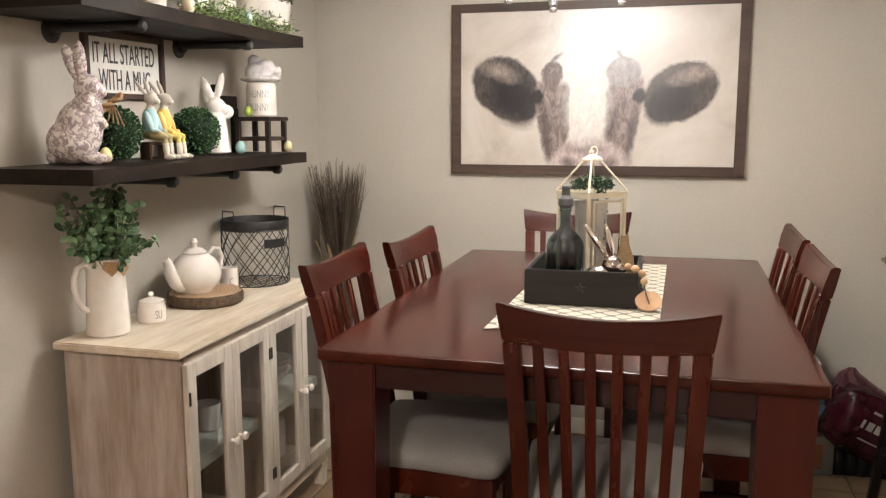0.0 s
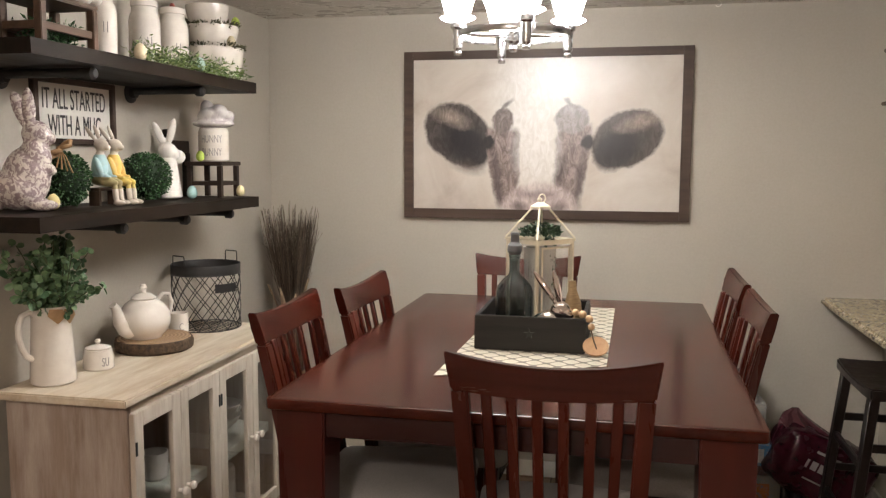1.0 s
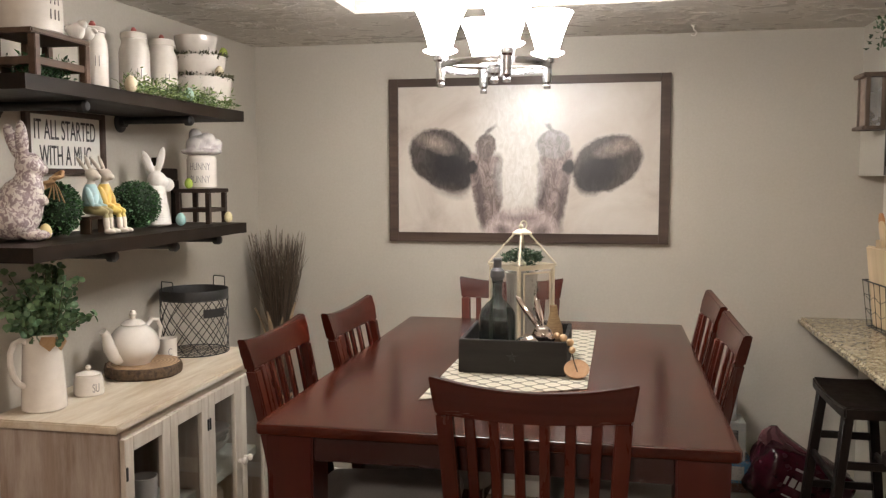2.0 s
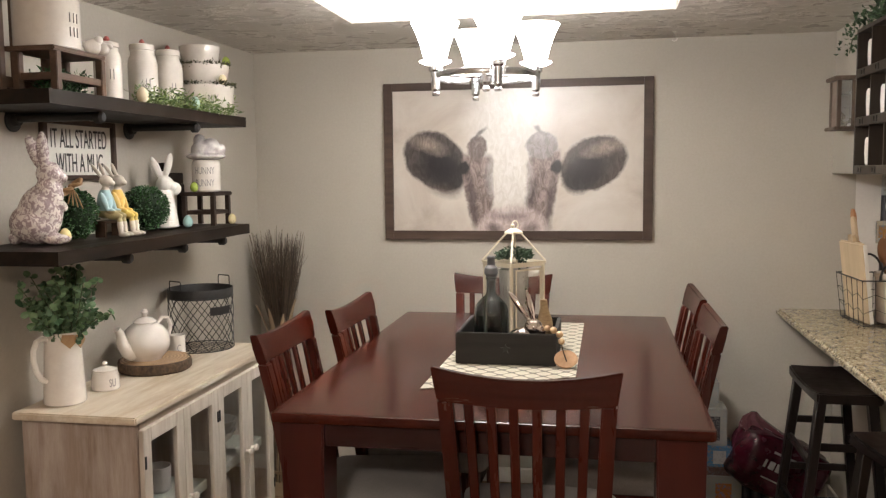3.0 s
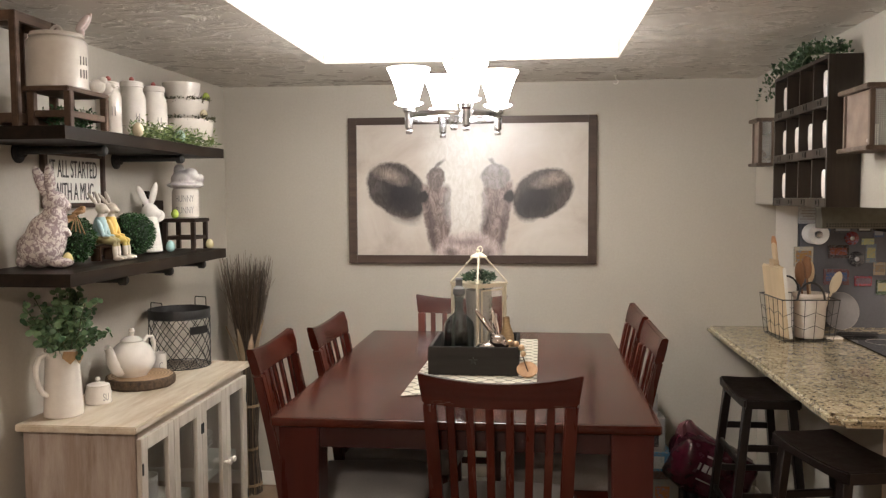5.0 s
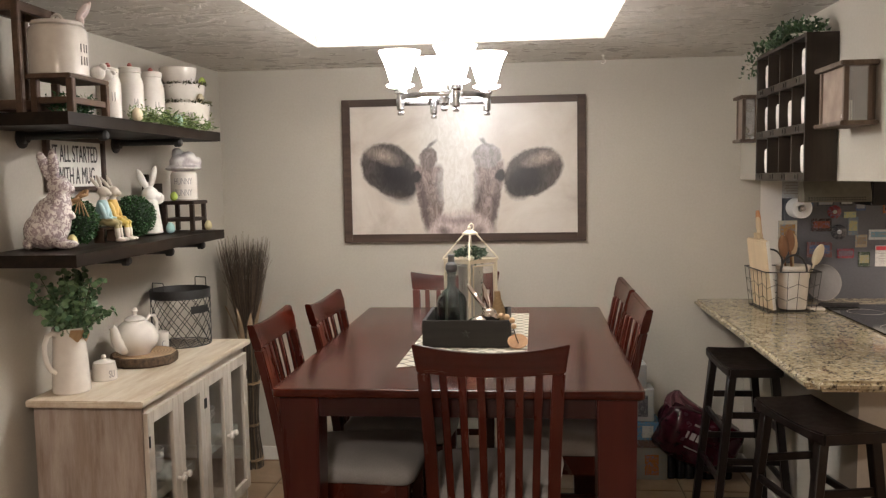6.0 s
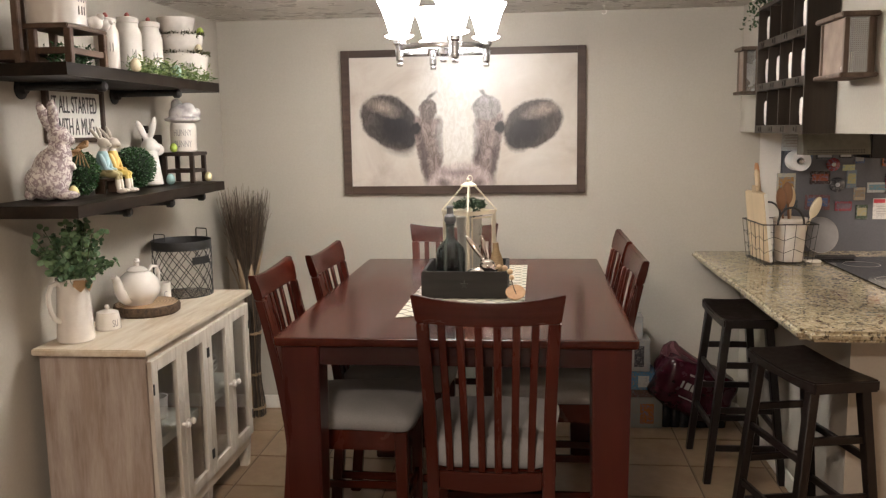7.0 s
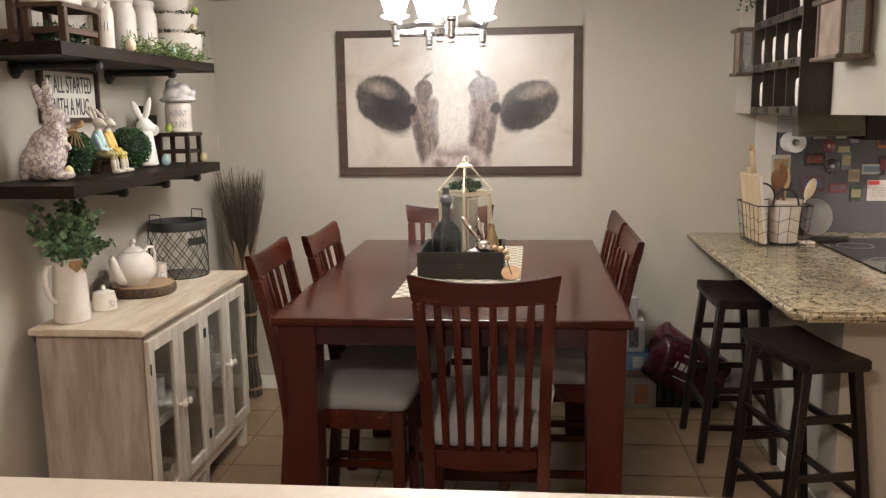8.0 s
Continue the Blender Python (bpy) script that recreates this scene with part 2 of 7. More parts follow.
def tube(bm, pts, r, seg=8, closed=False, taper=None):
    """A round wire or pipe along points."""
    pts = [Vector(p) for p in pts]
    n, rings, side = len(pts), [], None
    for i, p in enumerate(pts):
        a = pts[(i - 1) % n] if closed or i else p
        b = pts[(i + 1) % n] if closed or i < n - 1 else p
        d = (b - a).normalized()
        if side is None:
            side = d.orthogonal().normalized()
        side = (side - d * side.dot(d)).normalized()
        up = d.cross(side)
        rr = r if taper is None else r * (1 + (taper - 1) * i / max(1, n - 1))
        rings.append([p + rr * (math.cos(2 * math.pi * k / seg) * side + math.sin(2 * math.pi * k / seg) * up) for k in range(seg)])
    if closed:
        rings.append(rings[0])
    loft(bm, rings, True, not closed)
    if closed:
        bmesh.ops.remove_doubles(bm, verts=bm.verts, dist=1e-6)


def ball(bm, c, r, seg=14):
    """An ellipsoid: centre and three radii."""
    if isinstance(r, (int, float)):
        r = (r, r, r)
    bmesh.ops.create_uvsphere(bm, u_segments=seg, v_segments=max(6, seg * 2 // 3), radius=1.0, matrix=Matrix.Translation(c) @ Matrix.Diagonal((*r, 1)))


def leaf(bm, at, d, length, width, curl=0.2):
    """One small pointed leaf with a folded middle."""
    d = Vector(d).normalized()
    s = d.cross(Vector((random.uniform(-1, 1), random.uniform(-1, 1), random.uniform(-1, 1)))).normalized()
    n = d.cross(s)
    at = Vector(at)
    a, tip = bm.verts.new(at), bm.verts.new(at + d * length - n * length * curl)
    m = bm.verts.new(at + d * length * 0.5)
    l, r = bm.verts.new(at + d * length * 0.5 + s * width / 2 + n * width * 0.2), bm.verts.new(at + d * length * 0.5 - s * width / 2 + n * width * 0.2)
    bm.faces.new((a, m, l)), bm.faces.new((m, tip, l)), bm.faces.new((a, r, m)), bm.faces.new((m, r, tip))


def part(name, bm, material, parent=None, label="", smooth=35):
    """Links a bmesh as one mesh object, under a thing or part where one is given."""
    bmesh.ops.recalc_face_normals(bm, faces=bm.faces)
    me = bpy.data.meshes.new(name)
    bm.to_mesh(me)
    bm.free()
    for m in material if isinstance(material, (list, tuple)) else (material,):
        me.materials.append(m)
    if smooth:
        for p in me.polygons:
            p.use_smooth = True
        me.set_sharp_from_angle(angle=radians(smooth))
    ob = new(name, me)
    ob.parent = parent
    if label:
        ob["label"] = label
    return ob


def thing(name, label, category, group="", m=None):
    ob = new(name)
    ob.empty_display_size = 0.1
    if m is not None:
        ob.matrix_basis = m
    return tagged(ob, label, category, group, "thing")


def setting(name, bm, material, label, category):
    return tagged(part(name, bm, material), label, category, "", "structure")


def lettering(name, text, size, m, material, parent, squeeze=0.6, bend=0.0, thick=0.0006):
    """Raised letters, upright in the x-z plane, narrow, and bent round a vertical cylinder of radius bend where one is given."""
    cu = bpy.data.curves.new("letters", "FONT")
    cu.body, cu.size, cu.extrude, cu.align_x = text, size, thick, "CENTER"
    tmp = bpy.data.objects.new("letters", cu)
    scene.collection.objects.link(tmp)
    bpy.context.view_layer.update()
    me = bpy.data.meshes.new_from_object(tmp.evaluated_get(bpy.context.evaluated_depsgraph_get()))
    bpy.data.objects.remove(tmp)
    me.name = name
    for v in me.vertices:
        x, z, y = v.co.x * squeeze, v.co.y, -v.co.z
        if bend:
            a = x / bend
            x, y = (bend - y) * math.sin(a), -(bend - y) * math.cos(a)
        v.co = (x, y, z)
    me.materials.clear()
    me.materials.append(material)
    ob = new(name, me)
    ob.matrix_basis = m
    ob.parent = parent
    return ob


def line_bars(name, n, width, height, pitch, m, material, parent):
    bm = bmesh.new()
    for i in range(n):
        w = width * (1.0, 0.82, 0.93, 0.7)[i % 4]
        box(bm, -w / 2, w / 2, -0.0008, 0.0, -i * pitch - height, -i * pitch)
    ob = part(name, bm, material, parent, smooth=0)
    ob.matrix_basis = m
    return ob


# ---- the room ----
RIGHT, BACK, TOP = 2.09, 0.02, 2.16
SLANT = 2.18


def wall_x(y):
    """The side wall runs a little out of square."""
    return -0.684 + 0.038 * y


LEFT = wall_x(-6.5)
setting("floor", boxed(LEFT, 4.2, -6.5, 0.8, -0.12, -0.004), GROUT, "tan ceramic tile floor with dark grout", "floor")
setting("wall_back", boxed(-0.95, 2.192, BACK + 0.0005, BACK + 0.15, -0.12, TOP + 0.02), WALL, "greige painted back wall of the dining nook", "wall")
# End of the back wall, in a whiter colour than the dining part.
setting("wall_kitchen", boxed(2.192, 2.30, BACK + 0.002, BACK + 0.15, -0.12, TOP + 0.02), KITCHEN_WALL, "short wall beside the refrigerator, whiter than the dining wall", "wall")
bm = bmesh.new()
loft(bm, [[(wall_x(y) - 0.15, y, -0.12), (wall_x(y), y, -0.12), (wall_x(y), y, TOP + 0.02), (wall_x(y) - 0.15, y, TOP + 0.02)] for y in (-6.5, BACK)])
setting("wall_left", bm, WALL, "greige painted side wall with floating shelves", "wall")
setting("wall_header", boxed(RIGHT, 2.42, -3.2, BACK, 1.527, TOP + 0.02), WALL, "beige painted bulkhead over the counter", "wall")
setting("wall_knee", boxed(2.12, 2.30, -1.520, BACK, -0.12, 0.868), WALL, "greige half wall carrying the granite counter", "wall")
setting("wall_alcove", boxed(2.30, 3.4, 0.80, 0.95, -0.12, TOP + 0.02), KITCHEN_WALL, "plain white wall behind the refrigerator", "wall")
setting("wall_right", boxed(4.2, 4.35, -6.5, 0.95, -0.12, TOP + 0.02), KITCHEN_WALL, "plain white kitchen side wall", "wall")
setting("wall_alcove_end", boxed(3.4, 4.2, BACK, BACK + 0.15, -0.12, TOP + 0.02), KITCHEN_WALL, "plain white kitchen end wall", "wall")
setting("wall_front", boxed(LEFT, 4.2, -6.65, -6.5, -0.12, TOP + 0.02), WALL, "plain greige wall behind the kitchen counter", "wall")
RX0, RX1, RY0, RY1 = 0.05, 1.332, -1.98, -0.695
bm = bmesh.new()
for a in ((LEFT - 0.15, 4.35, -6.65, RY0), (LEFT - 0.15, RX0, RY0, RY1), (RX1, 4.35, RY0, RY1), (LEFT - 0.15, 4.35, RY1, 0.95)):
    box(bm, *a, TOP, TOP + 0.1)
setting("ceiling", bm, CEILING, "low knockdown-textured ceiling with a light recess", "ceiling")
bm = bmesh.new()
for a in ((RX0 - 0.05, RX0 - 0.002, RY0, RY1, TOP + 0.004, TOP + 0.34), (RX1 + 0.002, RX1 + 0.05, RY0, RY1, TOP + 0.004, TOP + 0.34),
          (RX0 - 0.05, RX1 + 0.05, RY0 - 0.05, RY0 - 0.002, TOP + 0.004, TOP + 0.34), (RX0 - 0.05, RX1 + 0.05, RY1 + 0.002, RY1 + 0.05, TOP + 0.004, TOP + 0.34),
          (RX0 - 0.05, RX1 + 0.05, RY0 - 0.05, RY1 + 0.05, TOP + 0.34, TOP + 0.38)):
    box(bm, *a)
setting("ceiling_recess", bm, RECESS, "white painted light recess in the ceiling", "ceiling recess")
for nm, a in (("baseboard", (-0.668, 2.118, BACK - 0.014, BACK - 0.001, 0, 0.075)),
              ("baseboard_knee", (2.106, 2.119, -1.520, BACK - 0.016, 0, 0.075))):
    setting(nm, boxed(*a, 0.003), BOARD, "white painted wooden baseboard", "baseboard")

bm = bmesh.new()
loft(bm, [[(wall_x(y) + 0.001, y, 0), (wall_x(y) + 0.014, y, 0), (wall_x(y) + 0.014, y, 0.075), (wall_x(y) + 0.001, y, 0.075)] for y in (-3.18, BACK - 0.016)])
setting("baseboard_left", bm, BOARD, "white painted wooden baseboard", "baseboard")

# ---- dining table ----
TX0, TX1, TY0, TY1 = 0.235, 1.318, -2.122, -0.560
table = thing("dining_table", "large counter-height red-brown wooden dining table", "table", m=pose(0, 0, 0))


def rounded(x0, x1, y0, y1, z, r, n=6):
    """A rounded rectangle at height z."""
    ring = []
    for cx, cy, a0 in ((x1 - r, y1 - r, 0), (x0 + r, y1 - r, 90), (x0 + r, y0 + r, 180), (x1 - r, y0 + r, 270)):
        ring += [(cx + r * math.cos(radians(a0 + 90 * k / n)), cy + r * math.sin(radians(a0 + 90 * k / n)), z) for k in range(n + 1)]
    return ring


bm = bmesh.new()
loft(bm, [rounded(TX0 + q, TX1 - q, TY0 + q, TY1 - q, z, 0.016 - min(q, 0.012)) for z, q in ((0.926, 0.006), (0.928, 0.002), (0.931, 0.0), (0.948, 0.0), (0.951, 0.0012), (0.952, 0.004), (0.952, 0.020))])
part("tabletop", bm, CHERRY_Y, table)
for x0, x1 in ((TX0 + 0.02, TX0 + 0.135), (TX1 - 0.135, TX1 - 0.02)):
    for y0, y1 in ((TY0 + 0.02, TY0 + 0.135), (TY1 - 0.135, TY1 - 0.02)):
        bm = bmesh.new()
        cx, cy = (x0 + x1) / 2, (y0 + y1) / 2
        bar(bm, [(cx, cy, 0, 0.09, 0.09), (cx, cy, 0.5, 0.105, 0.105), (cx, cy, 0.9255, 0.115, 0.115)])
        soften(bm, 0.004)
        part("leg", bm, TABLE_Z, table)
# The end aprons carry the shade below the tabletop in their wood colour.
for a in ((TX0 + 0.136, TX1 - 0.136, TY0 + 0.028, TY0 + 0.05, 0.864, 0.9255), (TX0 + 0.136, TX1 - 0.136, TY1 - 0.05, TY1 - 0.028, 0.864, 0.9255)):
    part("apron", boxed(*a, 0.002), TABLE_X_SHADED, table)
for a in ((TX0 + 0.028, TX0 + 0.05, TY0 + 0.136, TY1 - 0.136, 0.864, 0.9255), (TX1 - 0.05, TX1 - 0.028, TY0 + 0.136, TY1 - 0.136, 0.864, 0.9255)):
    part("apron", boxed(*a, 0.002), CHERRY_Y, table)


# ---- chairs ----
def dining_chair(m, label):
    ch = thing("dining_chair", label, "chair", "chairs round the dining table", m)
    def lean(z):
        """How far the back tips away from the seat at a height."""
        return -0.104 * max(0.0, (z - 0.52) / 0.58) ** 1.3

    def half(z):
        """Half the width of the back over its posts, widening upwards."""
        return 0.186 + 0.008 * min(1, z / 0.6) + (0.014 * ((z - 0.6) / 0.415) ** 1.5 if z > 0.6 else 0)

    for s in (-1, 1):
        bm = bmesh.new()
        bar(bm, [(s * (half(z) - 0.018), lean(z) - 0.045 * max(0, 1 - z / 0.5), z, 0.036, 0.044 - 0.014 * z / 1.016) for z in [1.016 * i / 14 for i in range(15)]])
        soften(bm, 0.004, 2)
        part("back_post", bm, CHERRY_Z, ch)
    bm = bmesh.new()
    rings = []
    for u in [i / 9 - 1 for i in range(19)]:
        bow = 0.024 * (1 - u * u)
        zb, zt = 1.0165 - 0.008 * (1 - u * u), 1.101 - 0.023 * (1 - u * u)
        rings.append([(x, lean(z) - bow + e, z) for x, z, e in ((0.2085 * u, zb, -0.0145), (0.2085 * u, zb, 0.0145), (0.214 * u, (zb + zt) / 2, 0.0145), (0.2205 * u, zt, 0.0115), (0.2205 * u, zt, -0.0115), (0.214 * u, (zb + zt) / 2, -0.0145))])
    loft(bm, rings)
    soften(bm, 0.0035, 2)
    part("top_rail", bm, CHERRY_X, ch)
    bm = bmesh.new()
    rail(bm, [(0.156 * u, -0.004 - 0.014 * (1 - u * u), 0.473 + 0.008 * u * u, 0.537, 0.022) for u in [i / 6 - 1 for i in range(13)]])
    soften(bm, 0.003, 1)
    part("lower_rail", bm, CHERRY_X, ch)
    for i in range(6):
        u = (i - 2.5) / 2.5
        bm = bmesh.new()
        secs = []
        for j in range(9):
            k = j / 8
            z = 0.5372 + (0.4785 - 0.0075 * (1 - u * u)) * k
            secs.append(((0.122 + 0.014 * k ** 1.2) * u, lean(z) - 0.004 * (1 - k) - (0.012 + 0.012 * k) * (1 - u * u), z, 0.0225, 0.012))
        bar(bm, secs)
        soften(bm, 0.002, 1)
        part("slat", bm, CHERRY_Z, ch)
    for s in (-1, 1):
        bm = bmesh.new()
        bar(bm, [(s * 0.187, 0.375, 0, 0.032, 0.032), (s * 0.187, 0.375, 0.572, 0.042, 0.042)])
        soften(bm, 0.003, 1)
        part("front_leg", bm, CHERRY_Z, ch)
    bm = bmesh.new()
    for a in ((-0.165, 0.165, 0.362, 0.388, 0.508, 0.574), (-0.15, 0.15, 0.012, 0.030, 0.480, 0.536)):
        box(bm, *a)
    for s in (-1, 1):
        box(bm, s * 0.187 - 0.011, s * 0.187 + 0.011, 0.032, 0.353, 0.508, 0.574)
    part("seat_frame", bm, CHERRY_X, ch)
    bm = bmesh.new()
    rings = []
    for z, g in ((0.5745, -0.004), (0.580, 0.005), (0.600, 0.009), (0.618, 0.006), (0.634, -0.010), (0.648, -0.046), (0.657, -0.11)):
        ring = []
        for i in range(40):
            a = 2 * math.pi * i / 40
            c, s = math.cos(a), math.sin(a)
            sx, sy = abs(c) ** 0.17 * (1 if c > 0 else -1), abs(s) ** 0.17 * (1 if s > 0 else -1)
            wide = 0.195 + 0.022 * sy
            ring.append((sx * (wide + g), 0.205 + sy * (0.198 + g) + 0.018 * (1 - sx * sx) * (1 if sy > 0 else 0), z - (0.036 * min(1, max(0, -sy)) ** 4 if z < 0.61 else 0)))
        rings.append(ring)
    loft(bm, rings)
    part("seat_cushion", bm, FABRIC, ch, "grey upholstered seat cushion", 60)
    for s in (-1, 1):
        part("stretcher", boxed(s * 0.178 - 0.008, s * 0.178 + 0.008, -0.02, 0.365, 0.205, 0.235, 0.003, 1), CHERRY_Y, ch)
    part("stretcher", boxed(-0.175, 0.175, 0.367, 0.383, 0.26, 0.30, 0.003, 1), CHERRY_X, ch)
    part("stretcher", boxed(-0.16, 0.16, -0.037, -0.021, 0.30, 0.33, 0.003, 1), CHERRY_X, ch)
    return ch


CHAIR = "red-brown slat-back chair with grey seat, "
chair = dining_chair(pose(0.884, -2.078, 0), CHAIR + "by the white kitchen counter")
for x, y, rz, where in ((0.203, -1.670, -90, "beside the buffet"), (0.282, -1.226, -92.5, "towards the twig bundle"),
                        (1.300, -1.365, 90, "facing the granite counter"), (1.303, -0.850, 90, "beside the cartons"), (0.630, -0.480, 180, "under the framed picture")):
    tagged(copy_thing(chair, pose(x, y, 0, 0, 0, rz)), CHAIR + where)

# ---- buffet cabinet ----
SHELF_PAINT = surface("pale_green_white_paint", (0.56, 0.58, 0.50), (0.62, 0.64, 0.56), 60, 4, (0.4, 0.55), 0.05)
# Shade inside the cabinet is put into the backing's dark taupe.
SHADED_BACKING = wood("shaded_taupe_backing", (0.055, 0.046, 0.038), (0.11, 0.094, 0.078), "z", (0.6, 0.75), 0.0, 14, 0.1)
CX0, CX1, CY0, CY1, CTOP = -0.708, -0.318, -1.812, -0.785, 0.835
cab = thing("buffet_cabinet", "whitewashed wooden buffet cabinet with four glass doors", "cabinet")
part("worktop", boxed(CX0, -0.294, -1.852, -0.748, 0.811, CTOP, 0.004), WASHED_Y, cab)
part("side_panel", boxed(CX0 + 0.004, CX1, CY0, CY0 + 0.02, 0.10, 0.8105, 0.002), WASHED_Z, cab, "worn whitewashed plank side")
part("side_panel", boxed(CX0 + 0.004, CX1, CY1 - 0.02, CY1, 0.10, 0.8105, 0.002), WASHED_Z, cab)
part("back_panel", boxed(CX0 + 0.004, CX0 + 0.012, CY0 + 0.021, CY1 - 0.021, 0.10, 0.8105), SHADED_BACKING, cab, "taupe backing board, darkened for the cabinet's inner shade")
part("bottom_board", boxed(CX0 + 0.013, CX1 - 0.022, CY0 + 0.021, CY1 - 0.021, 0.125, 0.145), WASHED_Y, cab)
MID = (CY0 + CY1) / 2
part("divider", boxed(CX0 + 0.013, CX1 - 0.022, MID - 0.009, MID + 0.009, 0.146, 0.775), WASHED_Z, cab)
for y0, y1 in ((CY0 + 0.021, MID - 0.01), (MID + 0.01, CY1 - 0.021)):
    part("inner_shelf", boxed(CX0 + 0.013, CX1 - 0.03, y0, y1, 0.412, 0.450, 0.002), SHELF_PAINT, cab)
part("top_rail", boxed(CX1 - 0.02, CX1, CY0 + 0.021, CY1 - 0.021, 0.776, 0.8105), WASHED_Y, cab)
part("bottom_rail", boxed(CX1 - 0.02, CX1, CY0 + 0.021, CY1 - 0.021, 0.10, 0.152), WASHED_Y, cab)
for y in (CY0 + 0.025, MID, CY1 - 0.025):
    for x in (CX1 - 0.026, CX0 + 0.03):
        bm = bmesh.new()
        bar(bm, [(x, y, 0, 0.036, 0.040), (x, y, 0.0995, 0.048, 0.050)])
        part("leg", bm, WASHED_P, cab)
dw = (CY1 - CY0 - 0.012) / 4
for i in range(4):
    y0 = CY0 + 0.006 + i * dw + 0.0015
    y1 = y0 + dw - 0.003
    hinge_near = i % 2 == 0
    bm = bmesh.new()
    xa, xb, z0, z1, w = CX1 + 0.001, CX1 + 0.018, 0.155, 0.782, 0.046
    box(bm, xa, xb, y0, y0 + w, z0, z1)
    box(bm, xa, xb, y1 - w, y1, z0, z1)
    box(bm, xa, xb, y0 + w, y1 - w, z1 - w, z1)
    box(bm, xa, xb, y0 + w, y1 - w, z0, z0 + w)
    soften(bm, 0.002, 1)
    d = part("door", bm, WASHED_P, cab)
    pane = part("pane", boxed(xa + 0.006, xa + 0.009, y0 + w - 0.004, y1 - w + 0.004, z0 + w - 0.004, z1 - w + 0.004), GLASS, d, "clear glass pane", 0)
    ky = y1 - 0.022 if hinge_near else y0 + 0.022
    bm = bmesh.new()
    lathe(bm, [(0, 0), (0.007, 0), (0.006, 0.012), (0.013, 0.018), (0.014, 0.024), (0.009, 0.030), (0, 0.031)], 14)
    k = part("knob", bm, CERAMIC, d, "white ceramic knob")
    k.matrix_basis = pose(xb, ky, 0.475, 0, 90, 0)
    hy = y0 + 0.006 if hinge_near else y1 - 0.006
    for z in (0.25, 0.68):
        part("hinge", boxed(xb, xb + 0.004, hy - 0.004, hy + 0.004, z - 0.020, z + 0.020, 0.001, 1), IRON, d, "black hinge")

# ---- floating shelves ----
for z, where in ((1.303, "holding spring rabbit figures"), (1.746, "holding crocks, jars and stacked bowls")):
    sh = thing("floating_shelf", "dark-stained plank shelf on pipe brackets, " + where, "shelf", "wall shelves")
    bm = boxed(-0.690, -0.402, -2.022, -0.740, z, z + 0.040)
    bmesh.ops.subdivide_edges(bm, edges=[e for e in bm.edges if abs(e.verts[0].co.y - e.verts[1].co.y) > 0.5], cuts=40, use_grid_fill=True)
    for v in bm.verts:
        if v.co.x < -0.6:
            v.co.x = wall_x(v.co.y) + 0.001
        v.co.x += 0.0035 * noise.noise(v.co * 9) if v.co.x > -0.5 else 0
        v.co.z += 0.0018 * noise.noise(v.co * 7 + Vector((3, 1, 2)))
    part("plank", bm, SHELF_WOOD, sh, smooth=20)
    for y in ((-1.72, -1.10) if z > 1.5 else (-1.600, -1.230, -0.900)):
        br = bmesh.new()
        fl = 0.036 if z > 1.5 else 0.019
        lathe(br, [(0, 0), (fl, 0), (fl, 0.006), (fl * 0.53 + 0.001, 0.009), (0.017, 0.026), (0.0, 0.026)], 20)
        f = part("flange", br, IRON, sh)
        f.matrix_basis = pose(wall_x(y) + 0.001, y, z - (0.022 if z > 1.5 else 0.0195), 0, 90, 0)
        br = bmesh.new()
        tube(br, [(wall_x(y) + 0.02, y, z - 0.0155), (-0.455, y, z - 0.0155)], 0.0135, 14)
        part("pipe", br, IRON, sh)
        br = bmesh.new()
        lathe(br, [(0, 0), (0.0178, 0), (0.0185, 0.02), (0.012, 0.028), (0, 0.03)], 14)
        c = part("end_cap", br, IRON, sh)
        c.matrix_basis = pose(-0.462, y, z - 0.0190, 0, 90, 0)

# ---- framed picture ----
pic = thing("framed_picture", "large dark-framed canvas print of dark shapes on cream", "picture")
PX0, PX1, PZ0, PZ1 = 0.0, 1.297, 1.220, 1.986
for nm, a, mt in (("frame_side", (PX0, PX0 + 0.044, -0.006, BACK - 0.001, PZ0, PZ1), FRAME_WOOD), ("frame_side", (PX1 - 0.044, PX1, -0.006, BACK - 0.001, PZ0, PZ1), FRAME_WOOD),
                  ("frame_top", (PX0 + 0.0445, PX1 - 0.0445, -0.006, BACK - 0.001, PZ1 - 0.038, PZ1), FRAME_WOOD), ("frame_bottom", (PX0 + 0.0445, PX1 - 0.0445, -0.006, BACK - 0.001, PZ0, PZ0 + 0.044), FRAME_WOOD)):
    part(nm, boxed(*a, 0.0015), mt, pic)


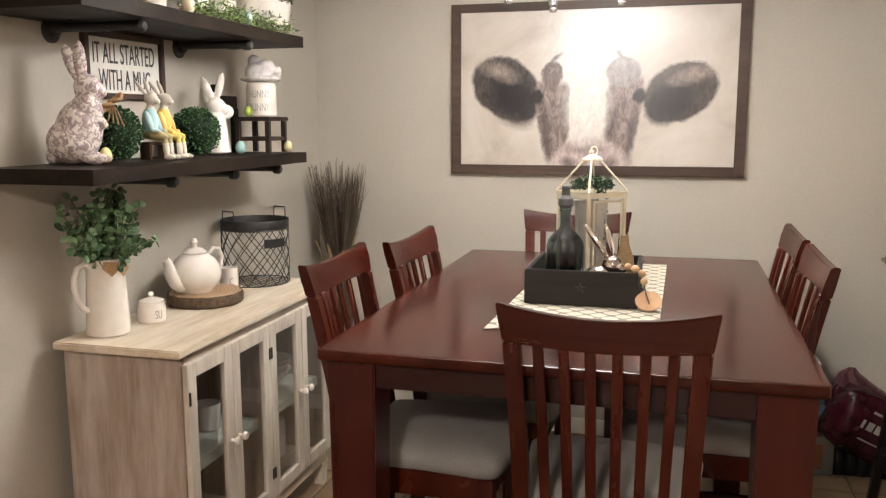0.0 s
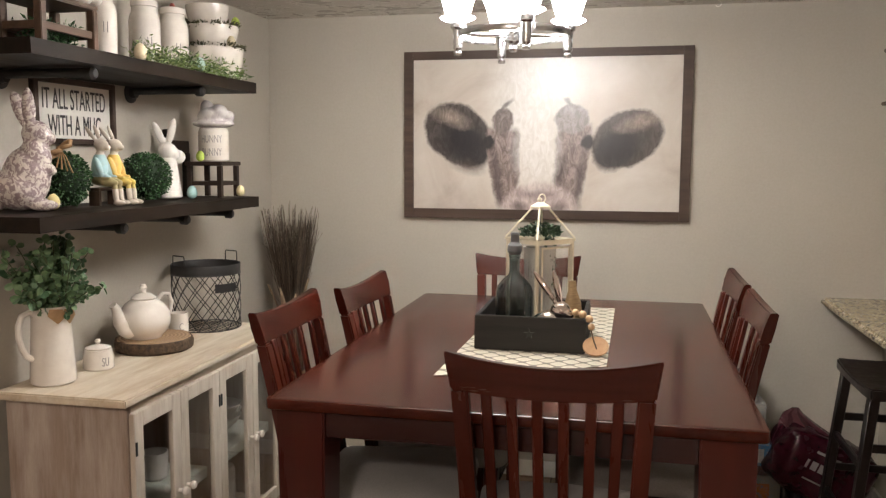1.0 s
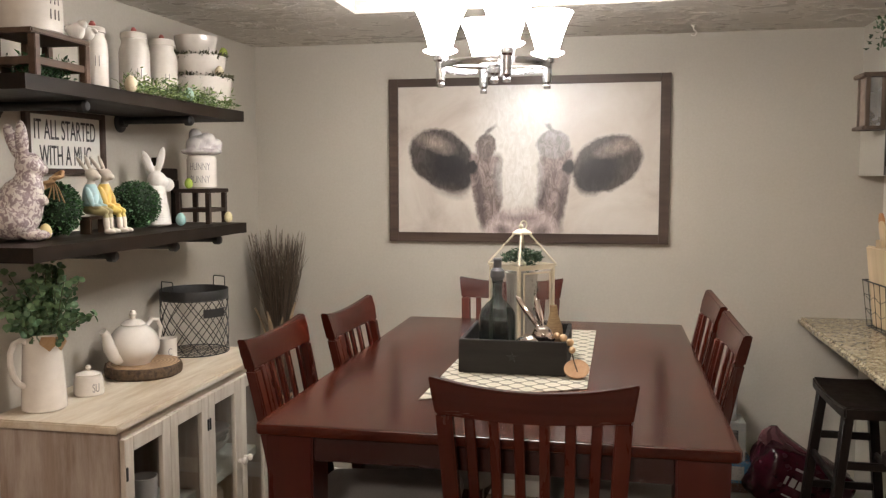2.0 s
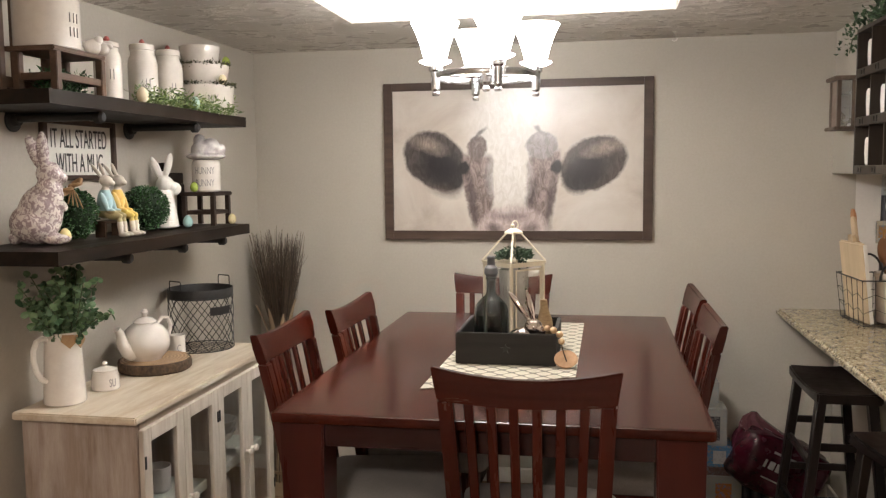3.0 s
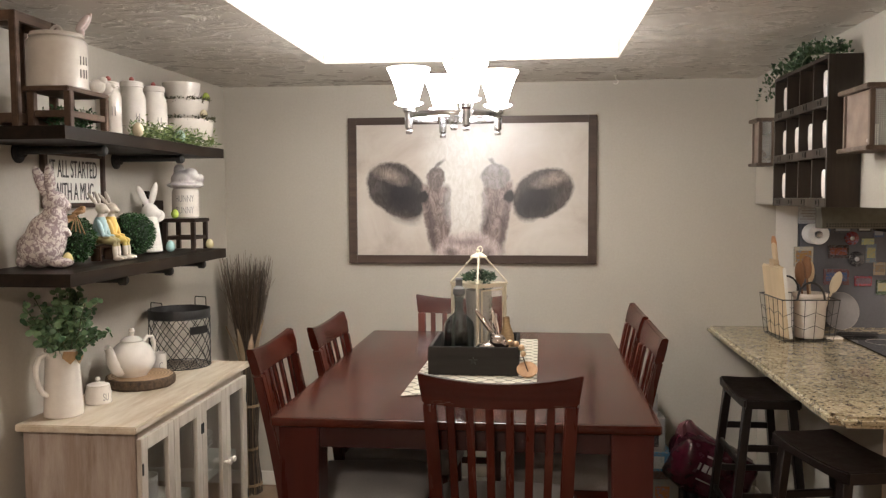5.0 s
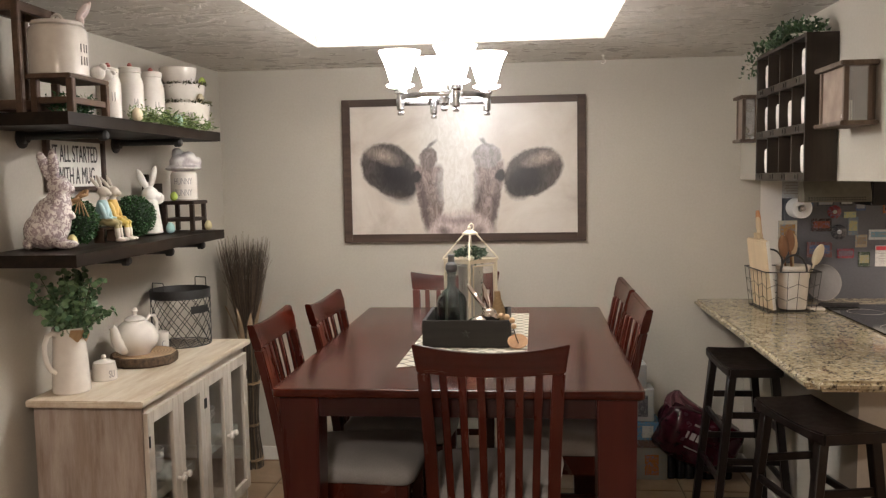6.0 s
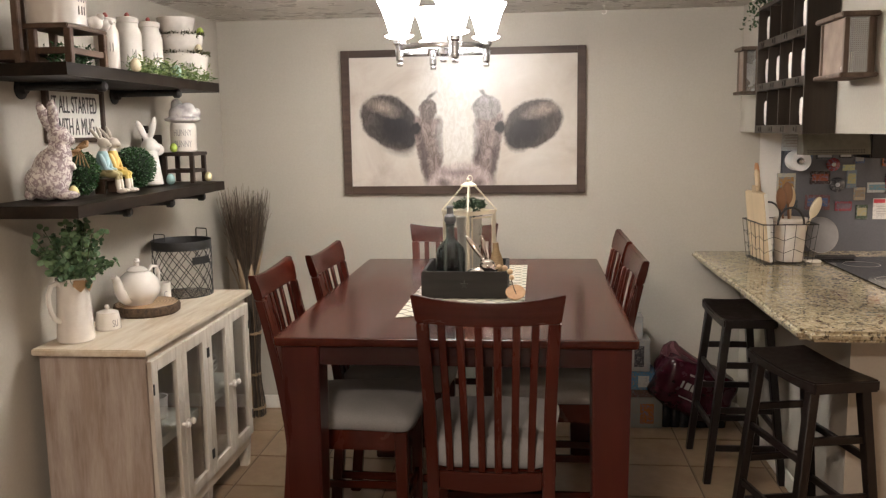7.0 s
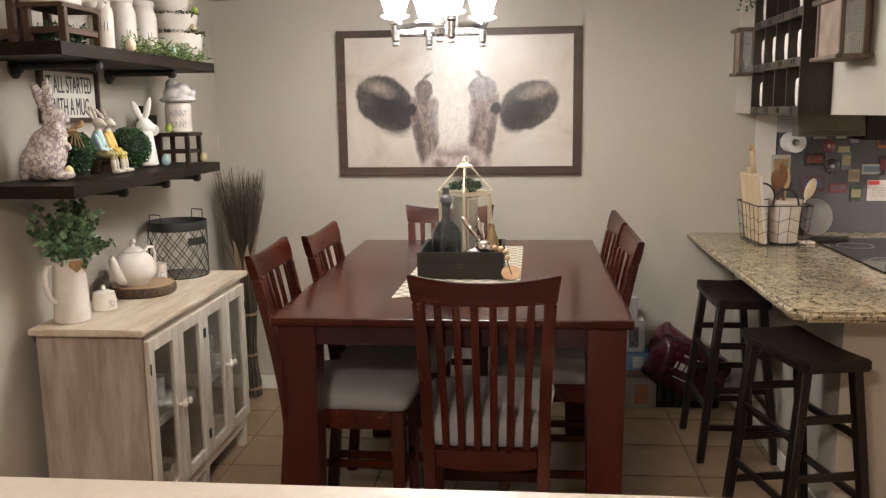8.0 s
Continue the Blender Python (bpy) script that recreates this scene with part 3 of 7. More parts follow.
def canvas_paint():
    """Cream ground with soft dark, brown and grey shapes, in canvas metres."""
    m, nt, bsdf = nodes_of("printed_canvas")
    v = coords(nt)
    wob = add(nt, "ShaderNodeTexNoise", Scale=13.0, Detail=9.0, Roughness=0.74)
    nt.links.new(v, wob.inputs["Vector"])
    sub = nt.nodes.new("ShaderNodeVectorMath")
    sub.operation = "SUBTRACT"
    sub.inputs[1].default_value = (0.5, 0.5, 0.5)
    nt.links.new(wob.outputs["Color"], sub.inputs[0])
    sc = nt.nodes.new("ShaderNodeVectorMath")
    sc.operation = "MULTIPLY"
    sc.inputs[1].default_value = (0.050, 0.0, 0.050)
    nt.links.new(sub.outputs[0], sc.inputs[0])
    sm = nt.nodes.new("ShaderNodeVectorMath")
    nt.links.new(v, sm.inputs[0])
    nt.links.new(sc.outputs[0], sm.inputs[1])
    W, Hh = PX1 - PX0 - 0.089, PZ1 - PZ0 - 0.082
    strokes = noise_fac(nt, coords(nt, (2.2, 1, 1.0)), 16, 9, 0.70, 1.4)
    base = ramp(nt, noise_fac(nt, v, 3.2, 6, 0.6, 0.6), [(0.25, (0.36, 0.29, 0.245)), (0.5, (0.51, 0.455, 0.40)), (0.75, (0.60, 0.555, 0.505))])

    sep = nt.nodes.new("ShaderNodeSeparateXYZ")
    nt.links.new(sm.outputs[0], sep.inputs[0])

    def shape(col, u, w, a, b, turn, c, soft=0.10, amount=1.0, mottle=0.28, cut=None):
        mp = nt.nodes.new("ShaderNodeMapping")
        mp.vector_type = "TEXTURE"
        mp.inputs["Location"].default_value = (u * W, 0, (1 - w) * Hh)
        mp.inputs["Rotation"].default_value = (0, radians(turn), 0)
        mp.inputs["Scale"].default_value = (a * W, 1, b * Hh)
        nt.links.new(sm.outputs[0], mp.inputs["Vector"])
        ln = nt.nodes.new("ShaderNodeVectorMath")
        ln.operation = "LENGTH"
        nt.links.new(mp.outputs[0], ln.inputs[0])
        f = maprange(nt, ln.outputs["Value"], 1 - soft, 1 + soft * 0.5, amount, 0)
        if cut is not None:
            keep = nt.nodes.new("ShaderNodeMath")
            keep.operation = "MULTIPLY"
            nt.links.new(f, keep.inputs[0])
            nt.links.new(maprange(nt, sep.outputs["Z"], (1 - cut) * Hh, (1 - cut) * Hh - 0.03, 0, 1), keep.inputs[1])
            f = keep.outputs[0]
        tone = blend(nt, maprange(nt, strokes, 0.42, 0.62, 0, mottle), c, tuple(min(1, 2.2 * q + 0.08) for q in c))
        return blend(nt, f, base if col is None else col, tone)

    col = shape(None, 0.47, 0.35, 0.17, 0.55, 0, (0.60, 0.57, 0.53), 0.5, 0.8, 0.3)
    # two broad leaf-like shapes, pale above and black below
    col = shape(col, 0.172, 0.495, 0.140, 0.195, 33, (0.040, 0.031, 0.029), 0.08, 1.0, 0.32)
    col = shape(col, 0.225, 0.60, 0.085, 0.120, 42, (0.024, 0.020, 0.022), 0.22, 1.0, 0.18)
    col = shape(col, 0.195, 0.53, 0.098, 0.140, 36, (0.010, 0.009, 0.012), 0.6, 1.0, 0.04)
    col = shape(col, 0.145, 0.385, 0.075, 0.050, 22, (0.25, 0.20, 0.17), 0.9, 0.8, 0.5)
    col = shape(col, 0.215, 0.715, 0.060, 0.045, 14, (0.060, 0.042, 0.036), 0.9, 0.7)
    col = shape(col, 0.808, 0.530, 0.138, 0.180, -25, (0.045, 0.034, 0.031), 0.08, 1.0, 0.32)
    col = shape(col, 0.762, 0.620, 0.080, 0.110, -36, (0.024, 0.020, 0.022), 0.22, 1.0, 0.18)
    col = shape(col, 0.785, 0.565, 0.098, 0.120, -28, (0.010, 0.009, 0.012), 0.6, 1.0, 0.04)
    col = shape(col, 0.845, 0.430, 0.075, 0.045, -16, (0.26, 0.205, 0.175), 0.9, 0.8, 0.5)
    # two upright wedges narrowing to the lower edge
    col = shape(col, 0.350, 0.56, 0.064, 0.45, -3, (0.125, 0.092, 0.084), 0.10, 1.0, 0.75, 0.44)
    col = shape(col, 0.347, 0.41, 0.042, 0.085, 16, (0.115, 0.088, 0.080), 0.12, 1.0, 0.55)
    col = shape(col, 0.325, 0.78, 0.018, 0.220, -6, (0.055, 0.040, 0.038), 0.7, 0.9)
    col = shape(col, 0.395, 0.64, 0.018, 0.130, 4, (0.050, 0.037, 0.036), 0.7, 0.8)
    col = shape(col, 0.612, 0.56, 0.066, 0.45, 5, (0.125, 0.092, 0.086), 0.10, 1.0, 0.75, 0.42)
    col = shape(col, 0.607, 0.40, 0.064, 0.100, -14, (0.165, 0.145, 0.138), 0.10, 1.0, 0.6)
    col = shape(col, 0.640, 0.80, 0.018, 0.210, 7, (0.055, 0.040, 0.038), 0.7, 0.9)
    col = shape(col, 0.565, 0.74, 0.020, 0.100, 14, (0.050, 0.037, 0.036), 0.7, 0.8)
    # thin wisps above them and dark ovals at their outer edges
    col = shape(col, 0.357, 0.315, 0.038, 0.016, -42, (0.10, 0.085, 0.08), 0.6, 0.9)
    col = shape(col, 0.594, 0.290, 0.026, 0.018, 44, (0.10, 0.085, 0.08), 0.6, 0.9)
    col = shape(col, 0.292, 0.555, 0.024, 0.052, 0, (0.012, 0.010, 0.011), 0.25, 1.0, 0.1)
    col = shape(col, 0.664, 0.555, 0.024, 0.052, 0, (0.012, 0.010, 0.011), 0.25, 1.0, 0.1)
    # rounded grey-pink shape at the lower edge
    col = shape(col, 0.485, 0.985, 0.142, 0.170, 0, (0.36, 0.29, 0.275), 0.14, 1.0, 0.35)
    col = shape(col, 0.480, 0.900, 0.085, 0.035, 3, (0.165, 0.125, 0.12), 0.8, 0.85)
    col = shape(col, 0.412, 0.985, 0.030, 0.045, 20, (0.10, 0.075, 0.072), 0.6, 0.9)
    col = shape(col, 0.565, 0.985, 0.034, 0.050, -20, (0.10, 0.075, 0.072), 0.6, 0.9)
    col = shape(col, 0.475, 0.60, 0.085, 0.25, 0, (0.58, 0.54, 0.50), 0.5, 0.8, 0.3)
    nt.links.new(col, bsdf.inputs["Base Color"])
    bsdf.inputs["Roughness"].default_value = 0.30
    weave = add(nt, "ShaderNodeTexNoise", Scale=380.0, Detail=2.0)
    nt.links.new(coords(nt), weave.inputs["Vector"])
    bump(nt, bsdf, weave.outputs["Fac"], 0.25, 0.0008)
    return m


cv = part("canvas", boxed(0, PX1 - PX0 - 0.089, 0, 0.012, 0, PZ1 - PZ0 - 0.082), canvas_paint(), pic, "cream canvas with dark and brown painted shapes", 0)
cv.matrix_basis = pose(PX0 + 0.0445, 0.003, PZ0 + 0.0442)

# ---- granite counter and stools ----
ctr = thing("granite_counter", "speckled tan granite breakfast counter with bullnose edge", "counter")
bm = boxed(1.862, 2.98, -1.792, BACK - 0.001, 0.869, 0.905)
bmesh.ops.bevel(bm, geom=[e for e in bm.edges if abs(e.verts[0].co.z - e.verts[1].co.z) > 0.01 and e.verts[0].co.y < -1], offset=0.035, segments=5, affect="EDGES")
bmesh.ops.bevel(bm, geom=[e for e in bm.edges if all(v.co.z > 0.904 for v in e.verts) or all(v.co.z < 0.87 for v in e.verts)], offset=0.012, segments=3, affect="EDGES")
part("slab", bm, GRANITE, ctr)
base = tagged(part("base_cabinet", boxed(2.302, 2.94, -1.520, BACK - 0.002, 0, 0.868, 0.002), WALL), "plain greige kitchen base cabinet under the granite", "cabinet", "", "thing")
island = thing("kitchen_counter", "cream-white laminate kitchen counter behind the dining area", "counter")
bm = boxed(wall_x(-3.19) + 0.002, 1.95, -3.78, -3.19, 0.890, 0.930, 0.006)
part("worktop", bm, LAMINATE, island)
part("cabinet_body", boxed(wall_x(-3.19) + 0.004, 1.90, -3.74, -3.24, 0, 0.8895), KITCHEN_WALL, island)


def bar_stool(m):
    st = thing("bar_stool", "dark espresso wooden saddle-seat bar stool by the counter", "stool", "stools at the counter", m)
    bm = bmesh.new()
    rings = []
    for i in range(15):
        u = i / 7 - 1
        y, dip = 0.232 * u, 0.012 * (1 - u * u) - 0.012
        w = 0.118 - 0.006 * abs(u) ** 6
        rings.append([(-w, y, 0.700 - dip * 0.3), (w, y, 0.700 - dip * 0.3), (w, y, 0.733 - dip), (0, y, 0.728 - dip), (-w, y, 0.733 - dip)])
    loft(bm, rings)
    soften(bm, 0.006, 2)
    part("seat", bm, STOOL_WOOD, st)
    for sx in (-1, 1):
        for sy in (-1, 1):
            bm = bmesh.new()
            bar(bm, [(sx * 0.160, sy * 0.205, 0, 0.030, 0.036), (sx * 0.088, sy * 0.178, 0.701, 0.034, 0.040)])
            soften(bm, 0.003, 1)
            part("leg", bm, STOOL_WOOD, st)

    def lx(z):
        return 0.160 - 0.072 * z / 0.701

    def ly(z):
        return 0.205 - 0.027 * z / 0.701

    for s in (-1, 1):
        for z in (0.24, 0.46):
            part("stretcher", boxed(s * lx(z) - 0.008, s * lx(z) + 0.008, -ly(z), ly(z), z - 0.014, z + 0.014, 0.003, 1), STOOL_WOOD, st)
        for z in (0.16, 0.33, 0.53):
            part("stretcher", boxed(-lx(z), lx(z), s * ly(z) - 0.008, s * ly(z) + 0.008, z - 0.014, z + 0.014, 0.003, 1), STOOL_WOOD, st)
    return st


stool = bar_stool(pose(1.938, -0.680, 0))
copy_thing(stool, pose(1.966, -1.568, 0, 0, 0, 12))

# ---- chandelier ----
lamp = thing("chandelier", "brushed nickel four-arm chandelier with lit frosted glass shades", "chandelier", m=pose(0.682, -1.30, 0))
bm = bmesh.new()
lathe(bm, [(0, 1.812), (0.010, 1.812), (0.014, 1.822), (0.008, 1.832), (0.020, 1.842), (0.024, 1.870), (0.012, 1.890), (0.010, 1.95), (0.008, 2.40), (0.008, 2.478), (0.06, 2.479), (0.06, 2.496), (0, 2.4965)], 20)
part("stem", bm, CHROME, lamp)
for k in range(4):
    a = radians(290 + 90 * k)
    cx, cy = 0.168 * math.cos(a), 0.168 * math.sin(a)
    arm = bmesh.new()
    tube(arm, [(0.012 * math.cos(a), 0.012 * math.sin(a), 1.862), (cx * 0.93, cy * 0.93, 1.862)], 0.0045, 8)
    part("spoke", arm, CHROME, lamp)
    arm = bmesh.new()
    arcs = []
    for i in range(17):
        b = a + math.pi / 2 * (0.09 + 0.82 * i / 16)
        arcs.append([(r * math.cos(b), r * math.sin(b), z) for r, z in ((0.164, 1.852), (0.170, 1.852), (0.172, 1.862), (0.170, 1.872), (0.164, 1.872), (0.162, 1.862))])
    loft(arm, arcs)
    part("hoop_arm", arm, CHROME, lamp, "flat curved nickel arm")
    cup = bmesh.new()
    lathe(cup, [(0, 1.797), (0.011, 1.797), (0.012, 1.806), (0.008, 1.811), (0.014, 1.818), (0.015, 1.872), (0.022, 1.878), (0.022, 1.894), (0.0, 1.894)], 18, (cx, cy, 0))
    part("socket_cup", cup, CHROME, lamp)
    dish = bmesh.new()
    lathe(dish, [(0, 1.895), (0.036, 1.898), (0.051, 1.905), (0.052, 1.908), (0.030, 1.909), (0, 1.909)], 24, (cx, cy, 0))
    part("drip_dish", dish, SHADE, lamp, "lit frosted glass dish")
    sh = bmesh.new()
    outer = [(0.034, 1.911), (0.040, 1.930), (0.050, 1.965), (0.063, 2.000), (0.078, 2.030)]
    lathe(sh, outer + [(r - 0.003, z) for r, z in outer[::-1]] + [outer[0]], 28, (cx, cy, 0))
    part("shade", sh, SHADE, lamp, "lit frosted glass bell shade")
    bulb = bmesh.new()
    lathe(bulb, [(0, 1.9095), (0.011, 1.9095), (0.012, 1.925), (0.024, 1.955), (0.022, 1.972), (0.012, 1.985), (0, 1.988)], 18, (cx, cy, 0))
    part("bulb", bulb, BULB, lamp, "lit bulb")

# ---- unseen kitchen ceiling lights out of the dining nook, added to brighten it ----
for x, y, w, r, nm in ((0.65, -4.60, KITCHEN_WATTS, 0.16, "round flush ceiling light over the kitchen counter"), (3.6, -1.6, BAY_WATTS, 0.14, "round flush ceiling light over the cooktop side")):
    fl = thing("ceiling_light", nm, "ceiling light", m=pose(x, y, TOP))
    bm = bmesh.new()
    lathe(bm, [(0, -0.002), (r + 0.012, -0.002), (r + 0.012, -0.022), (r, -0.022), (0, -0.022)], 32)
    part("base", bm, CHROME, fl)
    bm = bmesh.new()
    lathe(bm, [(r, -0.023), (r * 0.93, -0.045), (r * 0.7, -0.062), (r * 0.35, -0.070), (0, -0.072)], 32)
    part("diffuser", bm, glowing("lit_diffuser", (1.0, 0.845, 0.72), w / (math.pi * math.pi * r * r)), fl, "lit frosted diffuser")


# ---- figures and pots ----
def figure(name, blobs, material, m, label, category, voxel=0.0035, group=""):
    """One plain moulded figure, fused from rounded lumps (centre, radii, turn)."""
    bm = bmesh.new()
    for c, r, t in blobs:
        bmesh.ops.create_uvsphere(bm, u_segments=20, v_segments=14, radius=1.0, matrix=pose(*c, *t) @ Matrix.Diagonal((*r, 1)))
    ob = part(name, bm, material, smooth=180)
    rm = ob.modifiers.new("fuse", "REMESH")
    rm.mode, rm.voxel_size, rm.use_smooth_shade = "VOXEL", voxel, True
    sm = ob.modifiers.new("soft", "SMOOTH")
    sm.factor, sm.iterations = 0.5, 3
    ob.matrix_basis = m
    return tagged(ob, label, category, group, "thing")


def spotted(name, base, spot, scale, lo, hi):
    m, nt, bsdf = nodes_of(name)
    v = coords(nt)
    f = noise_fac(nt, v, scale, 3, 0.6, 1.0)
    nt.links.new(blend(nt, maprange(nt, f, lo, hi, 0, 0.85), base, spot), bsdf.inputs["Base Color"])
    bsdf.inputs["Roughness"].default_value = 0.25
    return m


def dressed(name, stops):
    """Glaze colours changing with height on a figure, in its own metres."""
    m, nt, bsdf = nodes_of(name)
    tc = nt.nodes.new("ShaderNodeTexCoord")
    sep = nt.nodes.new("ShaderNodeSeparateXYZ")
    nt.links.new(tc.outputs["Object"], sep.inputs[0])
    z = maprange(nt, sep.outputs["Z"], 0, 0.25, 0, 1)
    col = ramp(nt, z, [(p / 0.25, c) for p, c in stops])
    for n in nt.nodes:
        if n.type == "VALTORGB":
            n.color_ramp.interpolation = "CONSTANT"
    nt.links.new(blend(nt, maprange(nt, noise_fac(nt, coords(nt), 60, 3), 0.4, 0.7, 0, 0.25), col, (0.3, 0.22, 0.15)), bsdf.inputs["Base Color"])
    bsdf.inputs["Roughness"].default_value = 0.4
    return m


GREEN = leafy("boxwood_leaves", (0.008, 0.035, 0.010), (0.045, 0.13, 0.035))
EUCA = leafy("eucalyptus_leaves", (0.030, 0.078, 0.036), (0.19, 0.30, 0.15))
GARLAND = leafy("spring_greenery", (0.050, 0.105, 0.025), (0.24, 0.31, 0.10))
TWIG = leafy("dry_brown_twigs", (0.030, 0.021, 0.015), (0.135, 0.096, 0.066))
STRAW = leafy("dry_pale_straw", (0.22, 0.14, 0.075), (0.40, 0.28, 0.16))
STEM = surface("green_stem", (0.06, 0.08, 0.03), (0.09, 0.11, 0.05), 60, 8, (0.5, 0.6), 0)
FLORAL = spotted("lilac_flower_glaze", (0.68, 0.62, 0.58), (0.27, 0.195, 0.215), 78, 0.46, 0.53)
WHITEGLAZE = spotted("soft_white_glaze", (0.76, 0.73, 0.68), (0.66, 0.60, 0.53), 30, 0.5, 0.8)
PLUSH = spotted("white_pink_grey_fabric", (0.74, 0.71, 0.68), (0.55, 0.50, 0.51), 22, 0.48, 0.6)
BLUEDRESS = dressed("pale_blue_figure_paint", [(0, (0.66, 0.60, 0.52)), (0.052, (0.42, 0.36, 0.18)), (0.088, (0.36, 0.55, 0.58)), (0.158, (0.64, 0.58, 0.50))])
YELLOWDRESS = dressed("yellow_figure_paint", [(0, (0.66, 0.60, 0.52)), (0.052, (0.66, 0.50, 0.12)), (0.088, (0.70, 0.46, 0.11)), (0.158, (0.64, 0.58, 0.50))])
KRAFT = surface("kraft_paper", (0.36, 0.22, 0.11), (0.44, 0.28, 0.15), 60, 8, (0.7, 0.85), 0.1)
BARK = surface("rough_bark", (0.022, 0.013, 0.008), (0.135, 0.085, 0.048), 70, 14, (0.75, 0.9), 0.8, 0.004)
CREAMMETAL = surface("cream_painted_metal", (0.66, 0.60, 0.46), (0.72, 0.66, 0.52), 50, 9, (0.4, 0.55), 0.1)
DARKGLASS = surface("dark_bottle_glass", (0.010, 0.012, 0.014), (0.020, 0.022, 0.026), 20, 6, (0.06, 0.16), 0.05)
TIN = surface("pale_grey_tin", (0.42, 0.42, 0.39), (0.50, 0.50, 0.47), 40, 7, (0.4, 0.55), 0.1)
WAX = surface("cream_wax", (0.66, 0.58, 0.42), (0.72, 0.64, 0.48), 40, 7, (0.5, 0.6), 0.05)
STONE = surface("grey_green_stones", (0.06, 0.065, 0.05), (0.16, 0.16, 0.13), 60, 20, (0.6, 0.8), 0.4)
BEAD = surface("natural_wood_bead", (0.48, 0.31, 0.17), (0.60, 0.42, 0.25), 50, 20, (0.5, 0.6), 0.05)
SHELF1, SHELF2, CABTOP, TABLETOP = 1.3445, 1.7875, 0.8356, 0.9525


def egg(x, y, z, c, label, r=0.017):
    bm = bmesh.new()
    prof = [(0, 0)] + [(r * math.sin(math.pi * k / 10) * (1 - 0.14 * math.cos(math.pi * (1 - k / 10))), r * 1.3 * (1 - math.cos(math.pi * k / 10))) for k in range(1, 10)] + [(0, r * 2.6)]
    lathe(bm, prof, 16)
    m = spotted("egg_glaze", c, tuple(0.7 * q for q in c), 120, 0.55, 0.68)
    ob = part("easter_egg", bm, m, smooth=180)
    ob.matrix_basis = pose(x, y, z)
    return tagged(ob, label, "egg", "decorative eggs", "thing")


def round_leaf(bm, at, d, length, width):
    """One roundish, slightly cupped leaf on a short stalk."""
    d = Vector(d).normalized()
    s = d.cross(Vector((random.uniform(-1, 1), random.uniform(-1, 1), random.uniform(-1, 1)))).normalized()
    n = d.cross(s)
    at = Vector(at)
    ring = [bm.verts.new(at + d * length * (0.55 - 0.45 * math.cos(2 * math.pi * k / 8)) + s * width * 0.5 * math.sin(2 * math.pi * k / 8) + n * width * 0.12 * abs(math.sin(2 * math.pi * k / 8))) for k in range(8)]
    mid = bm.verts.new(at + d * length * 0.55)
    for k in range(8):
        bm.faces.new((ring[k], ring[(k + 1) % 8], mid))


# lower shelf
TURN_A = 31
figure("rabbit_figurine", [
    ((0, 0, 0.088), (0.068, 0.062, 0.088), (0, 12, 0)), ((-0.018, 0, 0.062), (0.074, 0.070, 0.062), (0, 0, 0)), ((-0.076, 0, 0.022), (0.020, 0.022, 0.020), (0, 0, 0)),
    ((0.026, 0, 0.140), (0.046, 0.048, 0.062), (0, 10, 0)), ((0.034, 0, 0.205), (0.042, 0.036, 0.038), (0, 12, 0)), ((0.066, 0, 0.196), (0.020, 0.022, 0.018), (0, 15, 0)),
    ((-0.008, 0.020, 0.268), (0.020, 0.014, 0.058), (0, -22, 0)), ((0.018, -0.018, 0.274), (0.019, 0.014, 0.056), (0, -2, 0)),
    ((0.060, 0.018, 0.115), (0.026, 0.014, 0.015), (0, 35, 0)), ((0.060, -0.018, 0.115), (0.026, 0.014, 0.015), (0, 35, 0)),
    ((0.046, 0.028, 0.016), (0.042, 0.018, 0.016), (0, 0, 0)), ((0.046, -0.028, 0.016), (0.042, 0.018, 0.016), (0, 0, 0))],
    FLORAL, pose(-0.605, -1.806, SHELF1, 0, 0, TURN_A) @ Matrix.Diagonal((0.94, 1.0, 1.03, 1)), "large sitting rabbit figurine with lilac floral print", "figurine", 0.004)
bow = bmesh.new()
for s, a in ((-1, 20), (1, -10)):
    pts = [(0.026 * s * (0.5 - 0.5 * math.cos(2 * math.pi * k / 12)) + 0.004 * k / 12, 0.012 * math.sin(2 * math.pi * k / 12), 0.024 * math.sin(math.pi * k / 12) * (1 if k < 7 else 0.4) * s) for k in range(13)]
    tube(bow, pts, 0.006, 8)
for k in range(4):
    tube(bow, [(0, 0, 0), (0.006 * k - 0.004, 0.008, -0.022), (0.014 * k - 0.012, 0.012, -0.052 - 0.005 * k)], 0.0022, 6)
ball(bow, (0, 0, 0), 0.010, 10)
ob = part("ribbon_bow", bow, KRAFT, smooth=60)
ob.matrix_basis = pose(-0.532, -1.756, SHELF1 + 0.172, 0, 0, 31)
tagged(ob, "tan raffia bow tied beside the floral rabbit", "bow", "", "thing")


def topiary(x, y, r):
    t = thing("topiary_ball", "round green artificial boxwood ball on the shelf", "plant", "boxwood balls", pose(x, y, SHELF1))
    core = bmesh.new()
    ball(core, (0, 0, r), r * 0.86, 20)
    part("core", core, surface("dark_moss", (0.006, 0.018, 0.006), (0.012, 0.03, 0.01), 80, 9, (0.8, 0.9), 0.4), t)
    bm = bmesh.new()
    for _ in range(1500):
        d = Vector((random.gauss(0, 1), random.gauss(0, 1), random.gauss(0, 1))).normalized()
        at = Vector((0, 0, r)) + d * r * random.uniform(0.82, 0.97)
        out = d + 0.8 * Vector((random.gauss(0, 1), random.gauss(0, 1), random.gauss(0, 1))).normalized()
        p = at + out.normalized() * 0.012
        if p.z < 0.001:
            continue
        leaf(bm, at, out, random.uniform(0.009, 0.014), random.uniform(0.006, 0.009))
    part("leaves", bm, GREEN, t, smooth=0)


topiary(-0.615, -1.640, 0.083)
topiary(-0.600, -1.215, 0.084)


